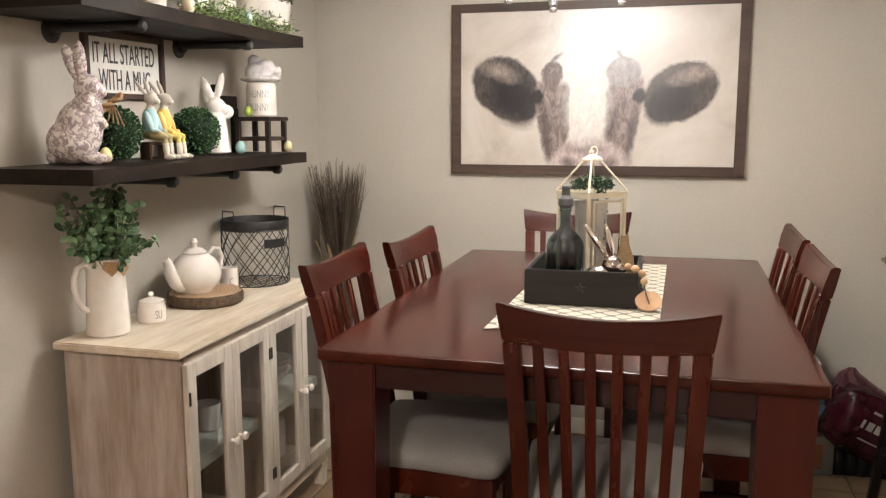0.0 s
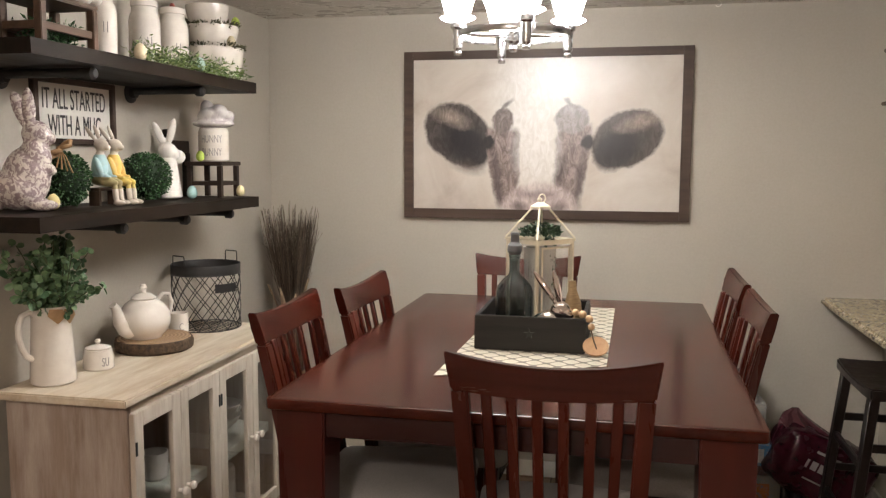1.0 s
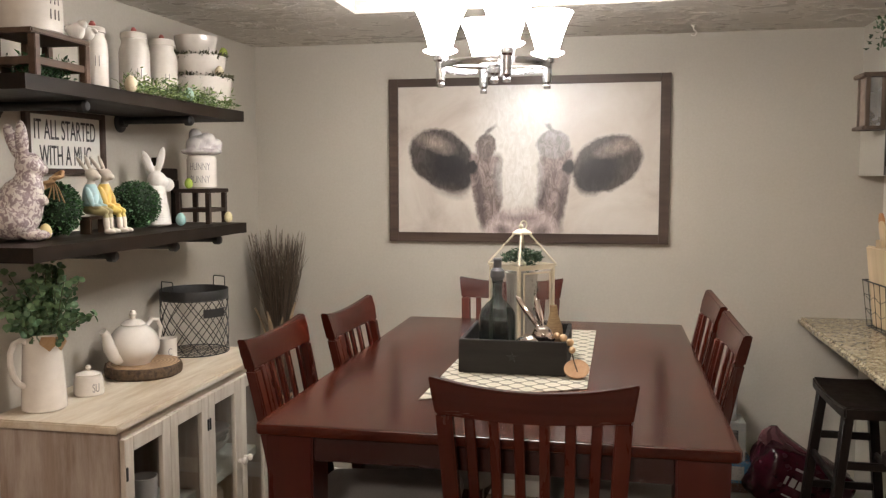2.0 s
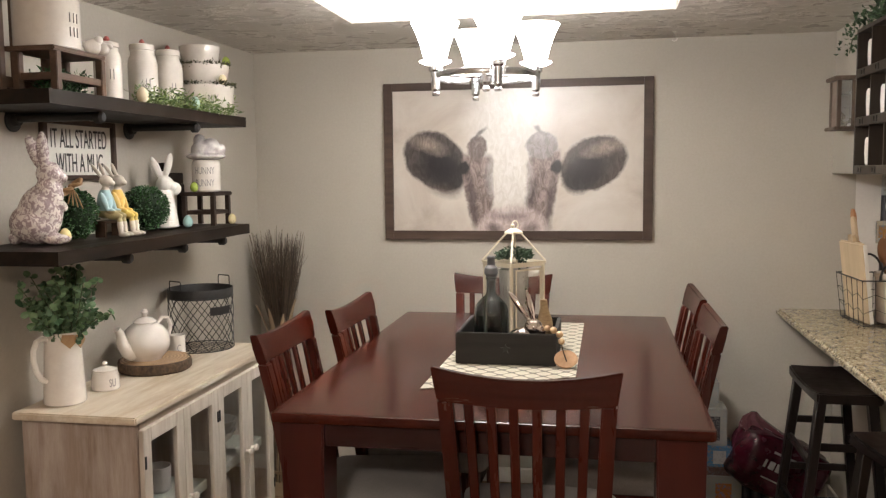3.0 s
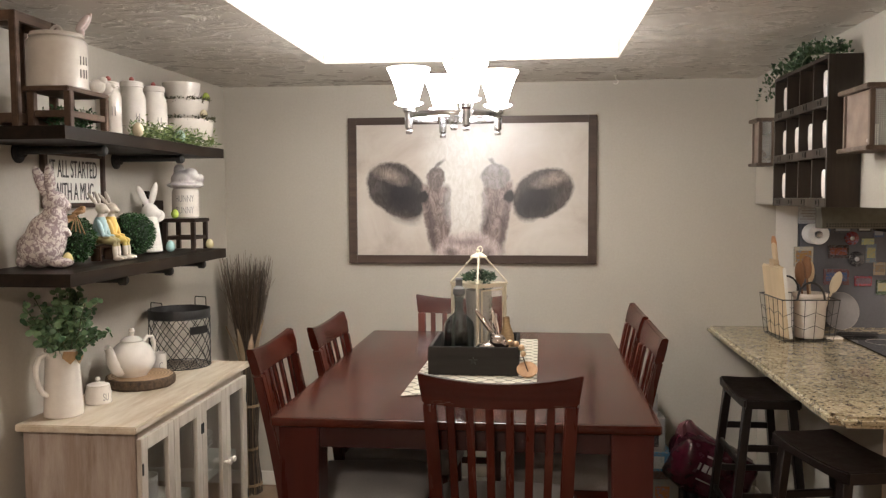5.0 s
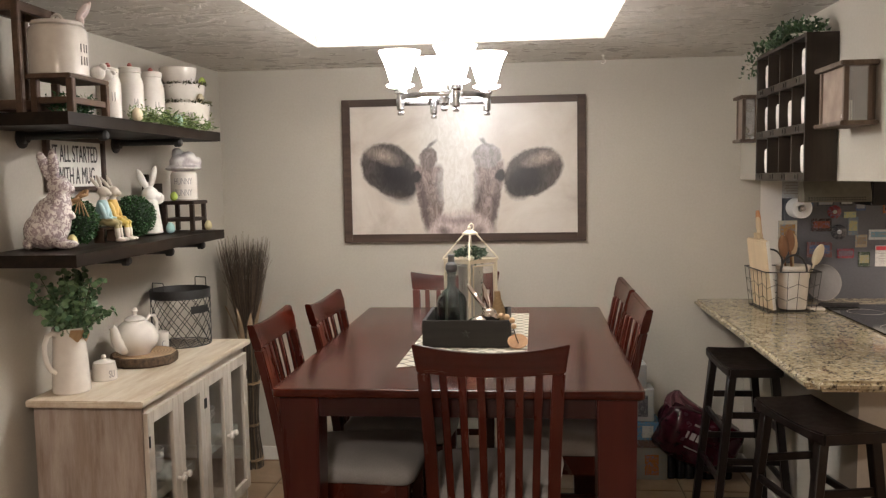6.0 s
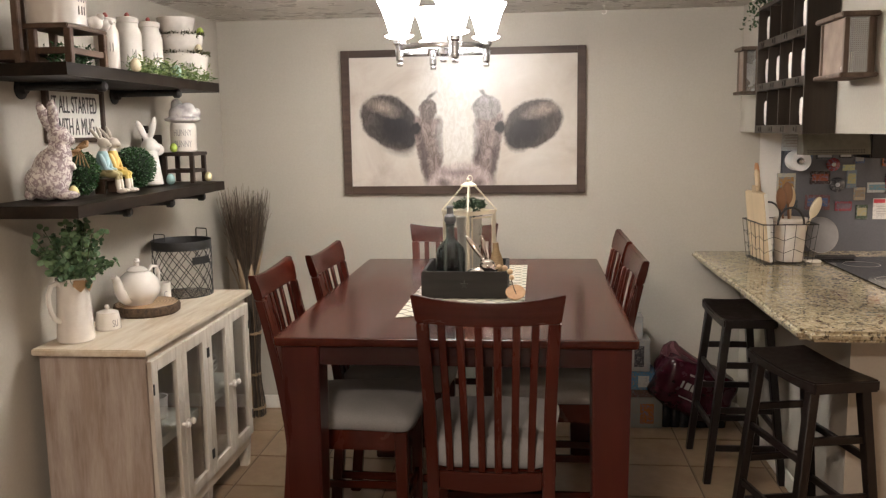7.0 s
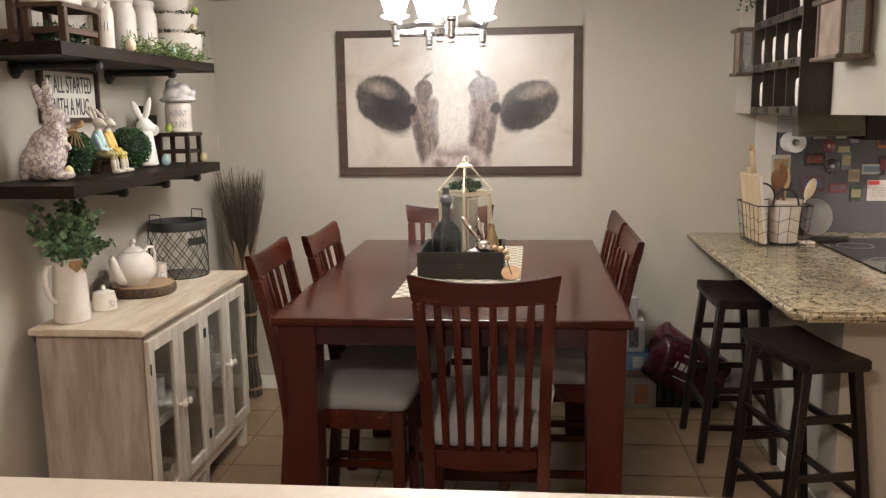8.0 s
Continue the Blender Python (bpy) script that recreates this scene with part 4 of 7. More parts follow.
def seated(x, y, mat, label):
    bl = [((0, 0, 0.120), (0.025, 0.024, 0.048), (0, 4, 0)), ((0.004, 0, 0.163), (0.012, 0.012, 0.02), (0, 0, 0)), ((0.008, 0, 0.188), (0.023, 0.019, 0.020), (0, 15, 0)), ((0.026, 0, 0.181), (0.012, 0.011, 0.010), (0, 10, 0)),
          ((-0.010, 0.010, 0.224), (0.007, 0.005, 0.030), (0, -22, 0)), ((-0.020, -0.010, 0.222), (0.007, 0.005, 0.030), (0, -38, 0)), ((0.004, 0, 0.080), (0.034, 0.030, 0.018), (0, 0, 0))]
    for s in (-1, 1):
        bl += [((0.034, s * 0.014, 0.073), (0.034, 0.013, 0.014), (0, 4, 0)), ((0.058, s * 0.014, 0.038), (0.010, 0.010, 0.036), (0, -4, 0)), ((0.070, s * 0.015, 0.009), (0.020, 0.011, 0.009), (0, 0, 0)),
               ((0.012, s * 0.027, 0.118), (0.010, 0.009, 0.036), (0, -20, 0)), ((0.030, s * 0.022, 0.088), (0.016, 0.008, 0.008), (0, 0, 0))]
    figure("seated_rabbit_figurine", bl, mat, pose(x, y, SHELF1, 0, 0, 5), label, "figurine", 0.0026, "seated rabbit pair")


bench = thing("miniature_bench", "small brown wooden bench under the rabbit pair", "bench", m=pose(-0.586, -1.476, SHELF1))
part("seat", boxed(-0.022, 0.022, -0.060, 0.055, 0.046, 0.055, 0.002), RISER_WOOD, bench)
for y in (-0.050, 0.045):
    part("leg", boxed(-0.018, 0.018, y - 0.005, y + 0.005, 0, 0.0455), RISER_WOOD, bench)
seated(-0.579, -1.508, BLUEDRESS, "seated white rabbit figurine in a pale blue shirt")
seated(-0.573, -1.445, YELLOWDRESS, "seated white rabbit figurine in a yellow dress")

blobs = [((0, 0, 0.012 + 0.008 * k), (0.049 - 0.0011 * k, 0.049 - 0.0011 * k, 0.012), (0, 0, 0)) for k in range(17)]
blobs += [((0.002, 0, 0.165), (0.034, 0.032, 0.034), (0, 0, 0)), ((0.020, 0, 0.160), (0.024, 0.024, 0.022), (0, 0, 0)), ((-0.026, 0, 0.228), (0.0140, 0.008, 0.046), (0, -22, 0)), ((0.016, 0, 0.238), (0.0140, 0.008, 0.048), (0, 14, 0)),
          ((0.030, 0.030, 0.150), (0.030, 0.012, 0.026), (0, 0, 20)), ((-0.030, 0.036, 0.020), (0.016, 0.016, 0.016), (0, 0, 0))]
rabbit_jar = figure("rabbit_jar", blobs, WHITEGLAZE, pose(-0.580, -1.108, SHELF1, 0, 0, 24) @ Matrix.Scale(1.02, 4), "white glazed rabbit-shaped lidded jar with upright ears", "jar", 0.003)

riser = thing("small_riser", "little dark wooden stool-shaped riser holding a lettered jar", "riser", m=pose(-0.550, -0.822, SHELF1, 0, 0, 0))
part("top", boxed(-0.078, 0.075, -0.084, 0.084, 0.120, 0.136, 0.003), STAND_WOOD, riser)
for x in (-0.064, 0.061):
    for y in (-0.068, 0.068):
        part("leg", boxed(x - 0.009, x + 0.009, y - 0.009, y + 0.009, 0, 0.1195, 0.001, 1), STAND_WOOD, riser)
for x in (-0.064, 0.061):
    part("stretcher", boxed(x - 0.006, x + 0.006, -0.0585, 0.0585, 0.045, 0.060), STAND_WOOD, riser)
for y in (-0.068, 0.068):
    part("stretcher", boxed(-0.0545, 0.0515, y - 0.006, y + 0.006, 0.045, 0.060), STAND_WOOD, riser)


def pot(name, prof, m, label, category, material=None, seg=36, group=""):
    t = thing(name, label, category, group, m)
    bm = bmesh.new()
    lathe(bm, prof, seg)
    part("body", bm, material or CERAMIC, t)
    return t


jar = pot("lettered_jar", [(0, 0), (0.050, 0), (0.055, 0.006), (0.055, 0.114), (0.051, 0.125), (0.046, 0.130), (0, 0.130)], pose(-0.558, -0.800, SHELF1 + 0.1365) @ Matrix.Diagonal((1.06, 1.06, 1, 1)), "white ceramic jar lettered in grey on the riser", "jar")
lettering("lettering", "HUNNY", 0.042, pose(0, 0, 0.072, 0, 0, 18), FAINT, jar, 0.52, 0.0552)
lettering("lettering", "BUNNY", 0.042, pose(0, 0, 0.022, 0, 0, 18), FAINT, jar, 0.52, 0.0552)
figure("plush_rabbit", [((0, 0, 0.012), (0.072, 0.066, 0.014), (0, 0, 0)), ((-0.004, 0, 0.036), (0.050, 0.046, 0.034), (0, 0, 0)), ((0.022, -0.014, 0.052), (0.030, 0.028, 0.026), (0, 0, 0)), ((-0.020, 0.010, 0.066), (0.024, 0.022, 0.028), (0, -20, 0)), ((0.052, 0.0, 0.034), (0.020, 0.022, 0.024), (0, 30, 0))],
       PLUSH, pose(-0.558, -0.800, SHELF1 + 0.2675, 0, 0, 20) @ Matrix.Diagonal((1.12, 1.12, 1.15, 1)), "soft white and grey plush lying on the lettered jar", "plush toy", 0.004)
egg(-0.530, -1.030, SHELF1, (0.30, 0.48, 0.47), "pale blue speckled decorative egg on the shelf", 0.019)
egg(-0.566, -1.748, SHELF1, (0.72, 0.62, 0.30), "yellow decorative egg at the floral rabbit's feet", 0.018)
egg(-0.462, -0.775, SHELF1, (0.70, 0.62, 0.36), "pale yellow decorative egg beside the riser")
egg(-0.570, -0.888, SHELF1 + 0.1365, (0.40, 0.52, 0.10), "lime green decorative egg on the riser", 0.016)
prop = thing("wooden_stand", "dark wooden upright stand leaning against the wall", "stand", m=pose(-0.655, -0.98, SHELF1))
part("post", boxed(-0.012, 0.012, -0.012, 0.012, 0, 0.255, 0.002), SHELF_WOOD, prop)
part("crossbar", boxed(-0.008, 0.008, 0.0125, 0.15, 0.17, 0.215, 0.002), SHELF_WOOD, prop)
part("foot", boxed(-0.012, 0.012, 0.125, 0.15, 0, 0.1695, 0.002), SHELF_WOOD, prop)

SY = -1.4085
sign = thing("wall_sign", "small framed white sign with black hand-drawn lettering", "sign", m=pose(wall_x(SY) + 0.001, SY, 0, 0, 0, -SLANT))
SH, SZ0, SZ1 = 0.1965, 1.535, 1.742
for nm, a in (("frame_side", (0, 0.021, -SH, -SH + 0.02, SZ0, SZ1)), ("frame_side", (0, 0.021, SH - 0.02, SH, SZ0, SZ1)),
              ("frame_top", (0, 0.021, -SH + 0.0205, SH - 0.0205, SZ1 - 0.018, SZ1)), ("frame_bottom", (0, 0.021, -SH + 0.0205, SH - 0.0205, SZ0, SZ0 + 0.018))):
    part(nm, boxed(*a, 0.002), FRAME_WOOD, sign)
part("face", boxed(0, 0.009, -SH + 0.0205, SH - 0.0205, SZ0 + 0.0185, SZ1 - 0.0185), BOARD, sign, "white painted face", 0)
lettering("lettering", "IT ALL STARTED", 0.092, pose(0.0098, 0, 1.646, 0, 0, 90), INK, sign, 0.46)
lettering("lettering", "WITH A MUG", 0.092, pose(0.0098, 0, 1.564, 0, 0, 90), INK, sign, 0.46)

# upper shelf
crate = thing("tall_crate", "brown rustic open wooden crate standing at the shelf end", "crate", m=pose(-0.625, -1.885, SHELF2))
for x in (-0.05, 0.05):
    for y in (-0.10, 0.10):
        part("post", boxed(x - 0.011, x + 0.011, y - 0.011, y + 0.011, 0, 0.345, 0.002), RISER_WOOD, crate)
for x in (-0.05, 0.05):
    for z in (0.01, 0.315):
        part("rail", boxed(x - 0.008, x + 0.008, -0.0885, 0.0885, z, z + 0.03, 0.001, 1), RISER_WOOD, crate)
for y in (-0.10, 0.10):
    for z in (0.01, 0.315):
        part("rail", boxed(-0.0385, 0.0385, y - 0.008, y + 0.008, z, z + 0.03, 0.001, 1), RISER_WOOD, crate)
ris = thing("wooden_riser", "brown rustic wooden riser carrying a white crock", "riser", m=pose(-0.492, -1.832, SHELF2))
part("top", boxed(-0.085, 0.072, -0.135, 0.115, 0.108, 0.122, 0.003), RISER_WOOD, ris)
for x in (-0.058, 0.060):
    for y in (-0.112, 0.102):
        part("leg", boxed(x - 0.011, x + 0.011, y - 0.011, y + 0.011, 0, 0.1075, 0.002), RISER_WOOD, ris)
for x in (-0.058, 0.060):
    part("stretcher", boxed(x - 0.007, x + 0.007, -0.1005, 0.0905, 0.030, 0.050, 0.001, 1), RISER_WOOD, ris)
for y in (-0.112, 0.102):
    part("stretcher", boxed(-0.0465, 0.0485, y - 0.007, y + 0.007, 0.030, 0.050, 0.001, 1), RISER_WOOD, ris)
RZ = SHELF2 + 0.1225
crock = pot("lidded_crock", [(0, 0), (0.086, 0), (0.091, 0.005), (0.091, 0.03), (0.091, 0.138), (0.088, 0.150), (0.080, 0.158), (0, 0.158)], pose(-0.520, -1.850, RZ), "white ceramic crock with lid on the wooden riser", "crock")
bm = bmesh.new()
lathe(bm, [(0, 0.159), (0.074, 0.159), (0.082, 0.164), (0.078, 0.174), (0.04, 0.181), (0, 0.183)], 32)
lid = part("lid", bm, CERAMIC, crock)
bm = bmesh.new()
tube(bm, [(-0.018 * math.cos(math.pi * k / 8), 0, 0.180 + 0.020 * math.sin(math.pi * k / 8)) for k in range(9)], 0.005, 8)
part("handle", bm, CERAMIC, lid)
bars = bmesh.new()
for z, w in ((0.075, 0.010), (0.035, 0.010)):
    for i in range(3):
        a = radians(-14 + 9 * i)
        p = Vector((0.0925 * math.cos(a), 0.0925 * math.sin(a), z))
        tube(bars, [p, p + Vector((0, 0, 0.026))], 0.0016, 6)
part("lettering_bars", bars, FAINT, crock)
figure("rabbit_ears_ornament", [((0, 0, 0.012), (0.012, 0.010, 0.014), (0, 0, 0)), ((0.004, -0.004, 0.045), (0.010, 0.005, 0.034), (0, 35, 0)), ((0.018, 0.004, 0.048), (0.010, 0.005, 0.036), (0, 25, 0))],
       spotted("pink_white_felt", (0.66, 0.56, 0.53), (0.60, 0.40, 0.38), 30, 0.5, 0.6), pose(-0.457, -1.818, RZ + 0.1690, 0, 0, 31), "small pink and white felt rabbit ears on the crock", "ornament", 0.0025)
for i, (x, y, r) in enumerate(((-0.447, -1.742, 0.022), (-0.428, -1.722, 0.019))):
    figure("bird_figurine", [((0, 0, r * 1.1), (r * 1.2, r * 0.9, r * 1.1), (0, 0, 0)), ((r * 0.8, 0, r * 2.0), (r * 0.62, r * 0.6, r * 0.6), (0, 0, 0)), ((-r * 1.2, 0, r * 1.5), (r * 0.6, r * 0.4, r * 0.35), (0, -30, 0))], WHITEGLAZE, pose(x, y, RZ, 0, 0, 190 if i else 20),
           "tiny white ceramic bird on the wooden riser", "figurine", 0.002, "white birds")
for x, y, h, r in ((-0.464, -1.640, 0.176, 0.042), (-0.598, -1.198, 0.238, 0.052), (-0.588, -1.030, 0.240, 0.054)):
    j = pot("tall_jar", [(0, 0), (r * 0.9, 0), (r, 0.006), (r, h * 0.70), (r * 0.93, h * 0.78), (r * 0.80, h * 0.84), (r * 0.80, h * 0.90), (r * 0.86, h * 0.91), (r * 0.86, h * 0.985), (r * 0.78, h), (0, h)],
            pose(x, y, SHELF2), "tall white ceramic jar with a small red stopper", "jar", group="tall jars")
    bm = bmesh.new()
    lathe(bm, [(0, h), (0.007, h + 0.001), (0.010, h + 0.010), (0.005, h + 0.018), (0, h + 0.020)], 12)
    part("stopper", bm, surface("red_stopper", (0.40, 0.10, 0.09), (0.50, 0.15, 0.13), 40, 9, (0.4, 0.5), 0), j, "small red stopper")
    bars = bmesh.new()
    for i in range(2):
        a = radians(-48 + 14 * i)
        p = Vector(((r + 0.0006) * math.cos(a), (r + 0.0006) * math.sin(a), h * 0.34))
        tube(bars, [p, p + Vector((0, 0, 0.03))], 0.0014, 6)
    part("lettering_bars", bars, FAINT, j)
z = SHELF2
for x, y, r, h, txt in ((-0.523, -0.848, 0.112, 0.118, "MIX"), (-0.528, -0.852, 0.100, 0.080, ""), (-0.536, -0.866, 0.080, 0.072, "")):
    prof = [(0, 0), (r * 0.70, 0), (r * 0.72, 0.006), (r * 0.90, h * 0.32), (r * 0.98, h * 0.7), (r, h - 0.008), (r * 1.01, h), (r * 0.96, h), (r * 0.9, h * 0.75), (r * 0.6, 0.02), (0, 0.016)]
    b = pot("mixing_bowl", prof, pose(x, y, z), "white ceramic mixing bowl in a nested stack", "bowl", group="stacked bowls")
    if txt:
        lettering("lettering", txt, 0.040, pose(0, 0, 0.050, 0, 0, 40), FAINT, b, 0.6, r * 0.985)
    z += h - 0.010 + 0.012
for x, y, zz, c, l in ((-0.432, -0.886, SHELF2 + 0.119, (0.66, 0.58, 0.40), "cream decorative egg between the stacked bowls"), (-0.448, -0.816, SHELF2 + 0.199, (0.36, 0.46, 0.10), "lime green decorative egg between the stacked bowls")):
    egg(x, y, zz, c, l, 0.016)
egg(-0.430, -1.500, SHELF2, (0.70, 0.60, 0.42), "cream decorative egg beside a tall jar", 0.020)
egg(-0.432, -1.130, SHELF2 + 0.004, (0.34, 0.46, 0.40), "pale teal speckled egg in the greenery", 0.019)
gar = thing("greenery_garland", "loose green and yellow spring greenery along the shelf", "garland")
bm = bmesh.new()
for _ in range(1300):
    y = random.uniform(-1.50, -0.80)
    at = Vector((random.gauss(-0.448, 0.022), y, SHELF2 + abs(random.gauss(0.022, 0.018))))
    d = Vector((random.gauss(0.4, 0.8), random.gauss(0, 1), random.gauss(0.25, 0.5)))
    if at.x > -0.41 and d.z > 0:
        d.z *= -0.6
    if at.x < -0.415 and at.z + d.normalized().z * 0.03 < SHELF2:
        d.z = abs(d.z)
    leaf(bm, at, d, random.uniform(0.014, 0.036), random.uniform(0.003, 0.008))
part("leaves", bm, GARLAND, gar, smooth=0)
bm = bmesh.new()
for k in range(9):
    y = -1.45 + 0.075 * k
    tube(bm, [(-0.45, y, SHELF2 + 0.003), (-0.435, y + 0.05, SHELF2 + 0.034), (-0.415, y + 0.10, SHELF2 + 0.022)], 0.0016, 5)
part("stems", bm, STEM, gar)
moss = thing("bowl_greenery", "dark moss greenery tucked between the stacked bowls", "greenery")
bm = bmesh.new()
for zz, rr, cx, cy in ((SHELF2 + 0.116, 0.104, -0.523, -0.848), (SHELF2 + 0.198, 0.092, -0.528, -0.852)):
    for _ in range(260):
        a = random.uniform(0, 2 * math.pi)
        leaf(bm, (cx + rr * math.cos(a), cy + rr * math.sin(a), zz + random.uniform(0, 0.012)), (math.cos(a), math.sin(a), random.gauss(0.2, 0.6)), random.uniform(0.012, 0.024), 0.007)
part("leaves", bm, leafy("dry_moss", (0.030, 0.030, 0.014), (0.10, 0.10, 0.040)), moss, smooth=0)
fill = thing("greenery_filler", "dark green moss greenery tucked under the riser", "greenery")
bm = bmesh.new()
for _ in range(420):
    at = Vector((random.uniform(-0.53, -0.45), random.uniform(-1.92, -1.75), SHELF2 + random.uniform(0.001, 0.06)))
    leaf(bm, at, (random.gauss(0, 1), random.gauss(0, 1), random.uniform(0.1, 1)), random.uniform(0.014, 0.026), 0.008)
part("leaves", bm, GREEN, fill, smooth=0)

# buffet top
pit = pot("pitcher", [(0, 0), (0.058, 0), (0.063, 0.004), (0.0635, 0.012), (0.061, 0.06), (0.0575, 0.13), (0.054, 0.19), (0.0545, 0.215), (0.057, 0.229), (0.053, 0.229), (0.050, 0.21), (0.049, 0.18), (0, 0.17)], pose(-0.612, -1.722, CABTOP, 0, 0, 66), "tall white ceramic pitcher holding green eucalyptus", "pitcher")
bm = bmesh.new()
tube(bm, [(-0.050, 0, 0.206), (-0.066, 0, 0.216), (-0.085, 0, 0.208), (-0.096, 0, 0.182), (-0.097, 0, 0.150), (-0.090, 0, 0.116), (-0.078, 0, 0.092), (-0.060, 0, 0.078)], 0.0088, 10)
part("handle", bm, CERAMIC, pit)
tag = bmesh.new()
for a0, z0, w in ((-104, 0.226, 0.030), (-64, 0.222, 0.034)):
    a = radians(a0)
    o, u = Vector((math.cos(a), math.sin(a), 0)), Vector((-math.sin(a), math.cos(a), 0))
    loft(tag, [[o * (0.058 + e) + u * s * w + Vector((0, 0, z0 - h)) for s, h in ((-0.6, 0.0), (0.6, 0.004), (0.9, 0.024), (0.1, 0.046), (-0.8, 0.020))] for e in (0, 0.0015)])
part("paper_tag", tag, KRAFT, pit, "folded kraft paper tag")
plant = thing("eucalyptus_bunch", "bushy green eucalyptus stems in the white pitcher", "plant", m=pose(-0.596, -1.716, CABTOP + 0.172))
stems, leaves = bmesh.new(), bmesh.new()
for k in range(40):
    a, sp = random.uniform(0, 2 * math.pi), random.uniform(0.02, 0.16)
    top = Vector((sp * math.cos(a), sp * math.sin(a), random.uniform(0.12, 0.265) - 0.25 * sp))
    top.x = max(top.x, -0.085)
    base = Vector((random.uniform(-0.025, 0.025), random.uniform(-0.025, 0.025), 0.0))
    mid = base * 0.6 + top * 0.45 + Vector((0, 0, 0.03))
    pts = [base * (1 - u) ** 2 + mid * 2 * u * (1 - u) + top * u * u for u in [i / 7 for i in range(8)]]
    tube(stems, pts, 0.0015, 5)
    for i in range(2, 8):
        for s in range(4):
            out = Vector((random.gauss(0, 1), random.gauss(0, 1), random.gauss(0.2, 0.7)))
            if pts[i].x + out.normalized().x * 0.03 < -0.098:
                out.x = abs(out.x)
            round_leaf(leaves, pts[i], out, random.uniform(0.017, 0.030), random.uniform(0.017, 0.026))
tagged(part("stems", stems, STEM, plant), kind="stuff")
part("leaves", leaves, EUCA, plant, smooth=0)

sug = pot("sugar_bowl", [(0, 0), (0.043, 0), (0.046, 0.004), (0.0445, 0.040), (0.040, 0.062), (0, 0.062)], pose(-0.582, -1.548, CABTOP), "small white lettered sugar bowl with a knobbed lid", "sugar bowl")
bm = bmesh.new()
lathe(bm, [(0, 0.0625), (0.039, 0.0625), (0.039, 0.067), (0.02, 0.074), (0.006, 0.077), (0.010, 0.085), (0.007, 0.093), (0, 0.095)], 28)
part("lid", bm, CERAMIC, sug)
lettering("lettering", "SU", 0.038, pose(0, 0, 0.014, 0, 0, 62), FAINT, sug, 0.55, 0.0458)
brd = thing("wood_slice", "round live-edge wood slice tray with dark bark rim", "tray", m=pose(-0.566, -1.255, CABTOP))
bm = bmesh.new()
rim = [0.132 * (1 + 0.05 * noise.noise(Vector((3 * math.cos(2 * math.pi * i / 64), 3 * math.sin(2 * math.pi * i / 64), 0))) + random.uniform(-0.012, 0.012)) for i in range(64)]
loft(bm, [[(q * r * math.cos(2 * math.pi * i / 64), q * r * math.sin(2 * math.pi * i / 64), z) for i, r in enumerate(rim)] for q, z in ((0.93, 0), (0.985, 0.008), (1.0, 0.030), (0.975, 0.040))])
part("bark_rim", bm, BARK, brd, "dark rough bark")
bm = bmesh.new()
loft(bm, [[(q * r * math.cos(2 * math.pi * i / 64), q * r * math.sin(2 * math.pi * i / 64), z) for i, r in enumerate(rim)] for q, z in ((0.93, 0.0405), (0.92, 0.0425))])


def rings_paint():
    m, nt, bsdf = nodes_of("tree_ring_wood")
    w = add(nt, "ShaderNodeTexWave", Scale=24.0, Distortion=2.2, Detail=3.0)
    w.wave_type, w.rings_direction = "RINGS", "Z"
    nt.links.new(coords(nt), w.inputs["Vector"])
    nt.links.new(ramp(nt, w.outputs["Fac"], [(0.2, (0.22, 0.125, 0.065)), (0.8, (0.44, 0.30, 0.18))]), bsdf.inputs["Base Color"])
    bsdf.inputs["Roughness"].default_value = 0.45
    return m


part("wood_face", bm, rings_paint(), brd, "pale ringed wood")
tp = pot("teapot", [(0, 0), (0.046, 0), (0.048, 0.005), (0.062, 0.020), (0.072, 0.040), (0.0735, 0.058), (0.068, 0.080), (0.055, 0.098), (0.042, 0.108), (0.036, 0.112), (0, 0.112)], pose(-0.586, -1.278, CABTOP + 0.043, 0, 0, 71) @ Matrix.Scale(1.18, 4), "round white ceramic teapot on the wood slice", "teapot")
bm = bmesh.new()
lathe(bm, [(0, 0.1125), (0.034, 0.1125), (0.036, 0.117), (0.022, 0.128), (0.008, 0.131), (0.007, 0.137), (0.011, 0.146), (0.007, 0.156), (0, 0.158)], 28)
part("lid", bm, CERAMIC, tp)
bm = bmesh.new()
pts = [(-0.052, 0, 0.024), (-0.072, 0, 0.036), (-0.086, 0, 0.058), (-0.092, 0, 0.082), (-0.096, 0, 0.098), (-0.106, 0, 0.110)]
tube(bm, pts, 0.023, 14, taper=0.46)
part("spout", bm, CERAMIC, tp)
bm = bmesh.new()
tube(bm, [(0.048, 0, 0.102), (0.068, 0, 0.120), (0.090, 0, 0.116), (0.101, 0, 0.092), (0.094, 0, 0.062), (0.068, 0, 0.040)], 0.0062, 10)
part("handle", bm, CERAMIC, tp)
mug = pot("creamer_cup", [(0, 0), (0.032, 0), (0.035, 0.004), (0.035, 0.088), (0.032, 0.088), (0.031, 0.010), (0, 0.008)], pose(-0.588, -1.050, CABTOP, 0, 0, 20), "white ceramic lettered creamer cup on the buffet", "cup")
lettering("lettering", "C", 0.040, pose(0, 0, 0.026, 0, 0, 25), FAINT, mug, 0.6, 0.0352)

wb = thing("wire_basket", "round black wire basket with two handles", "basket", m=pose(-0.570, -0.868, CABTOP))
R0, R1, WH = 0.129, 0.131, 0.262


def rim_at(z):
    return R0 + (R1 - R0) * z / WH


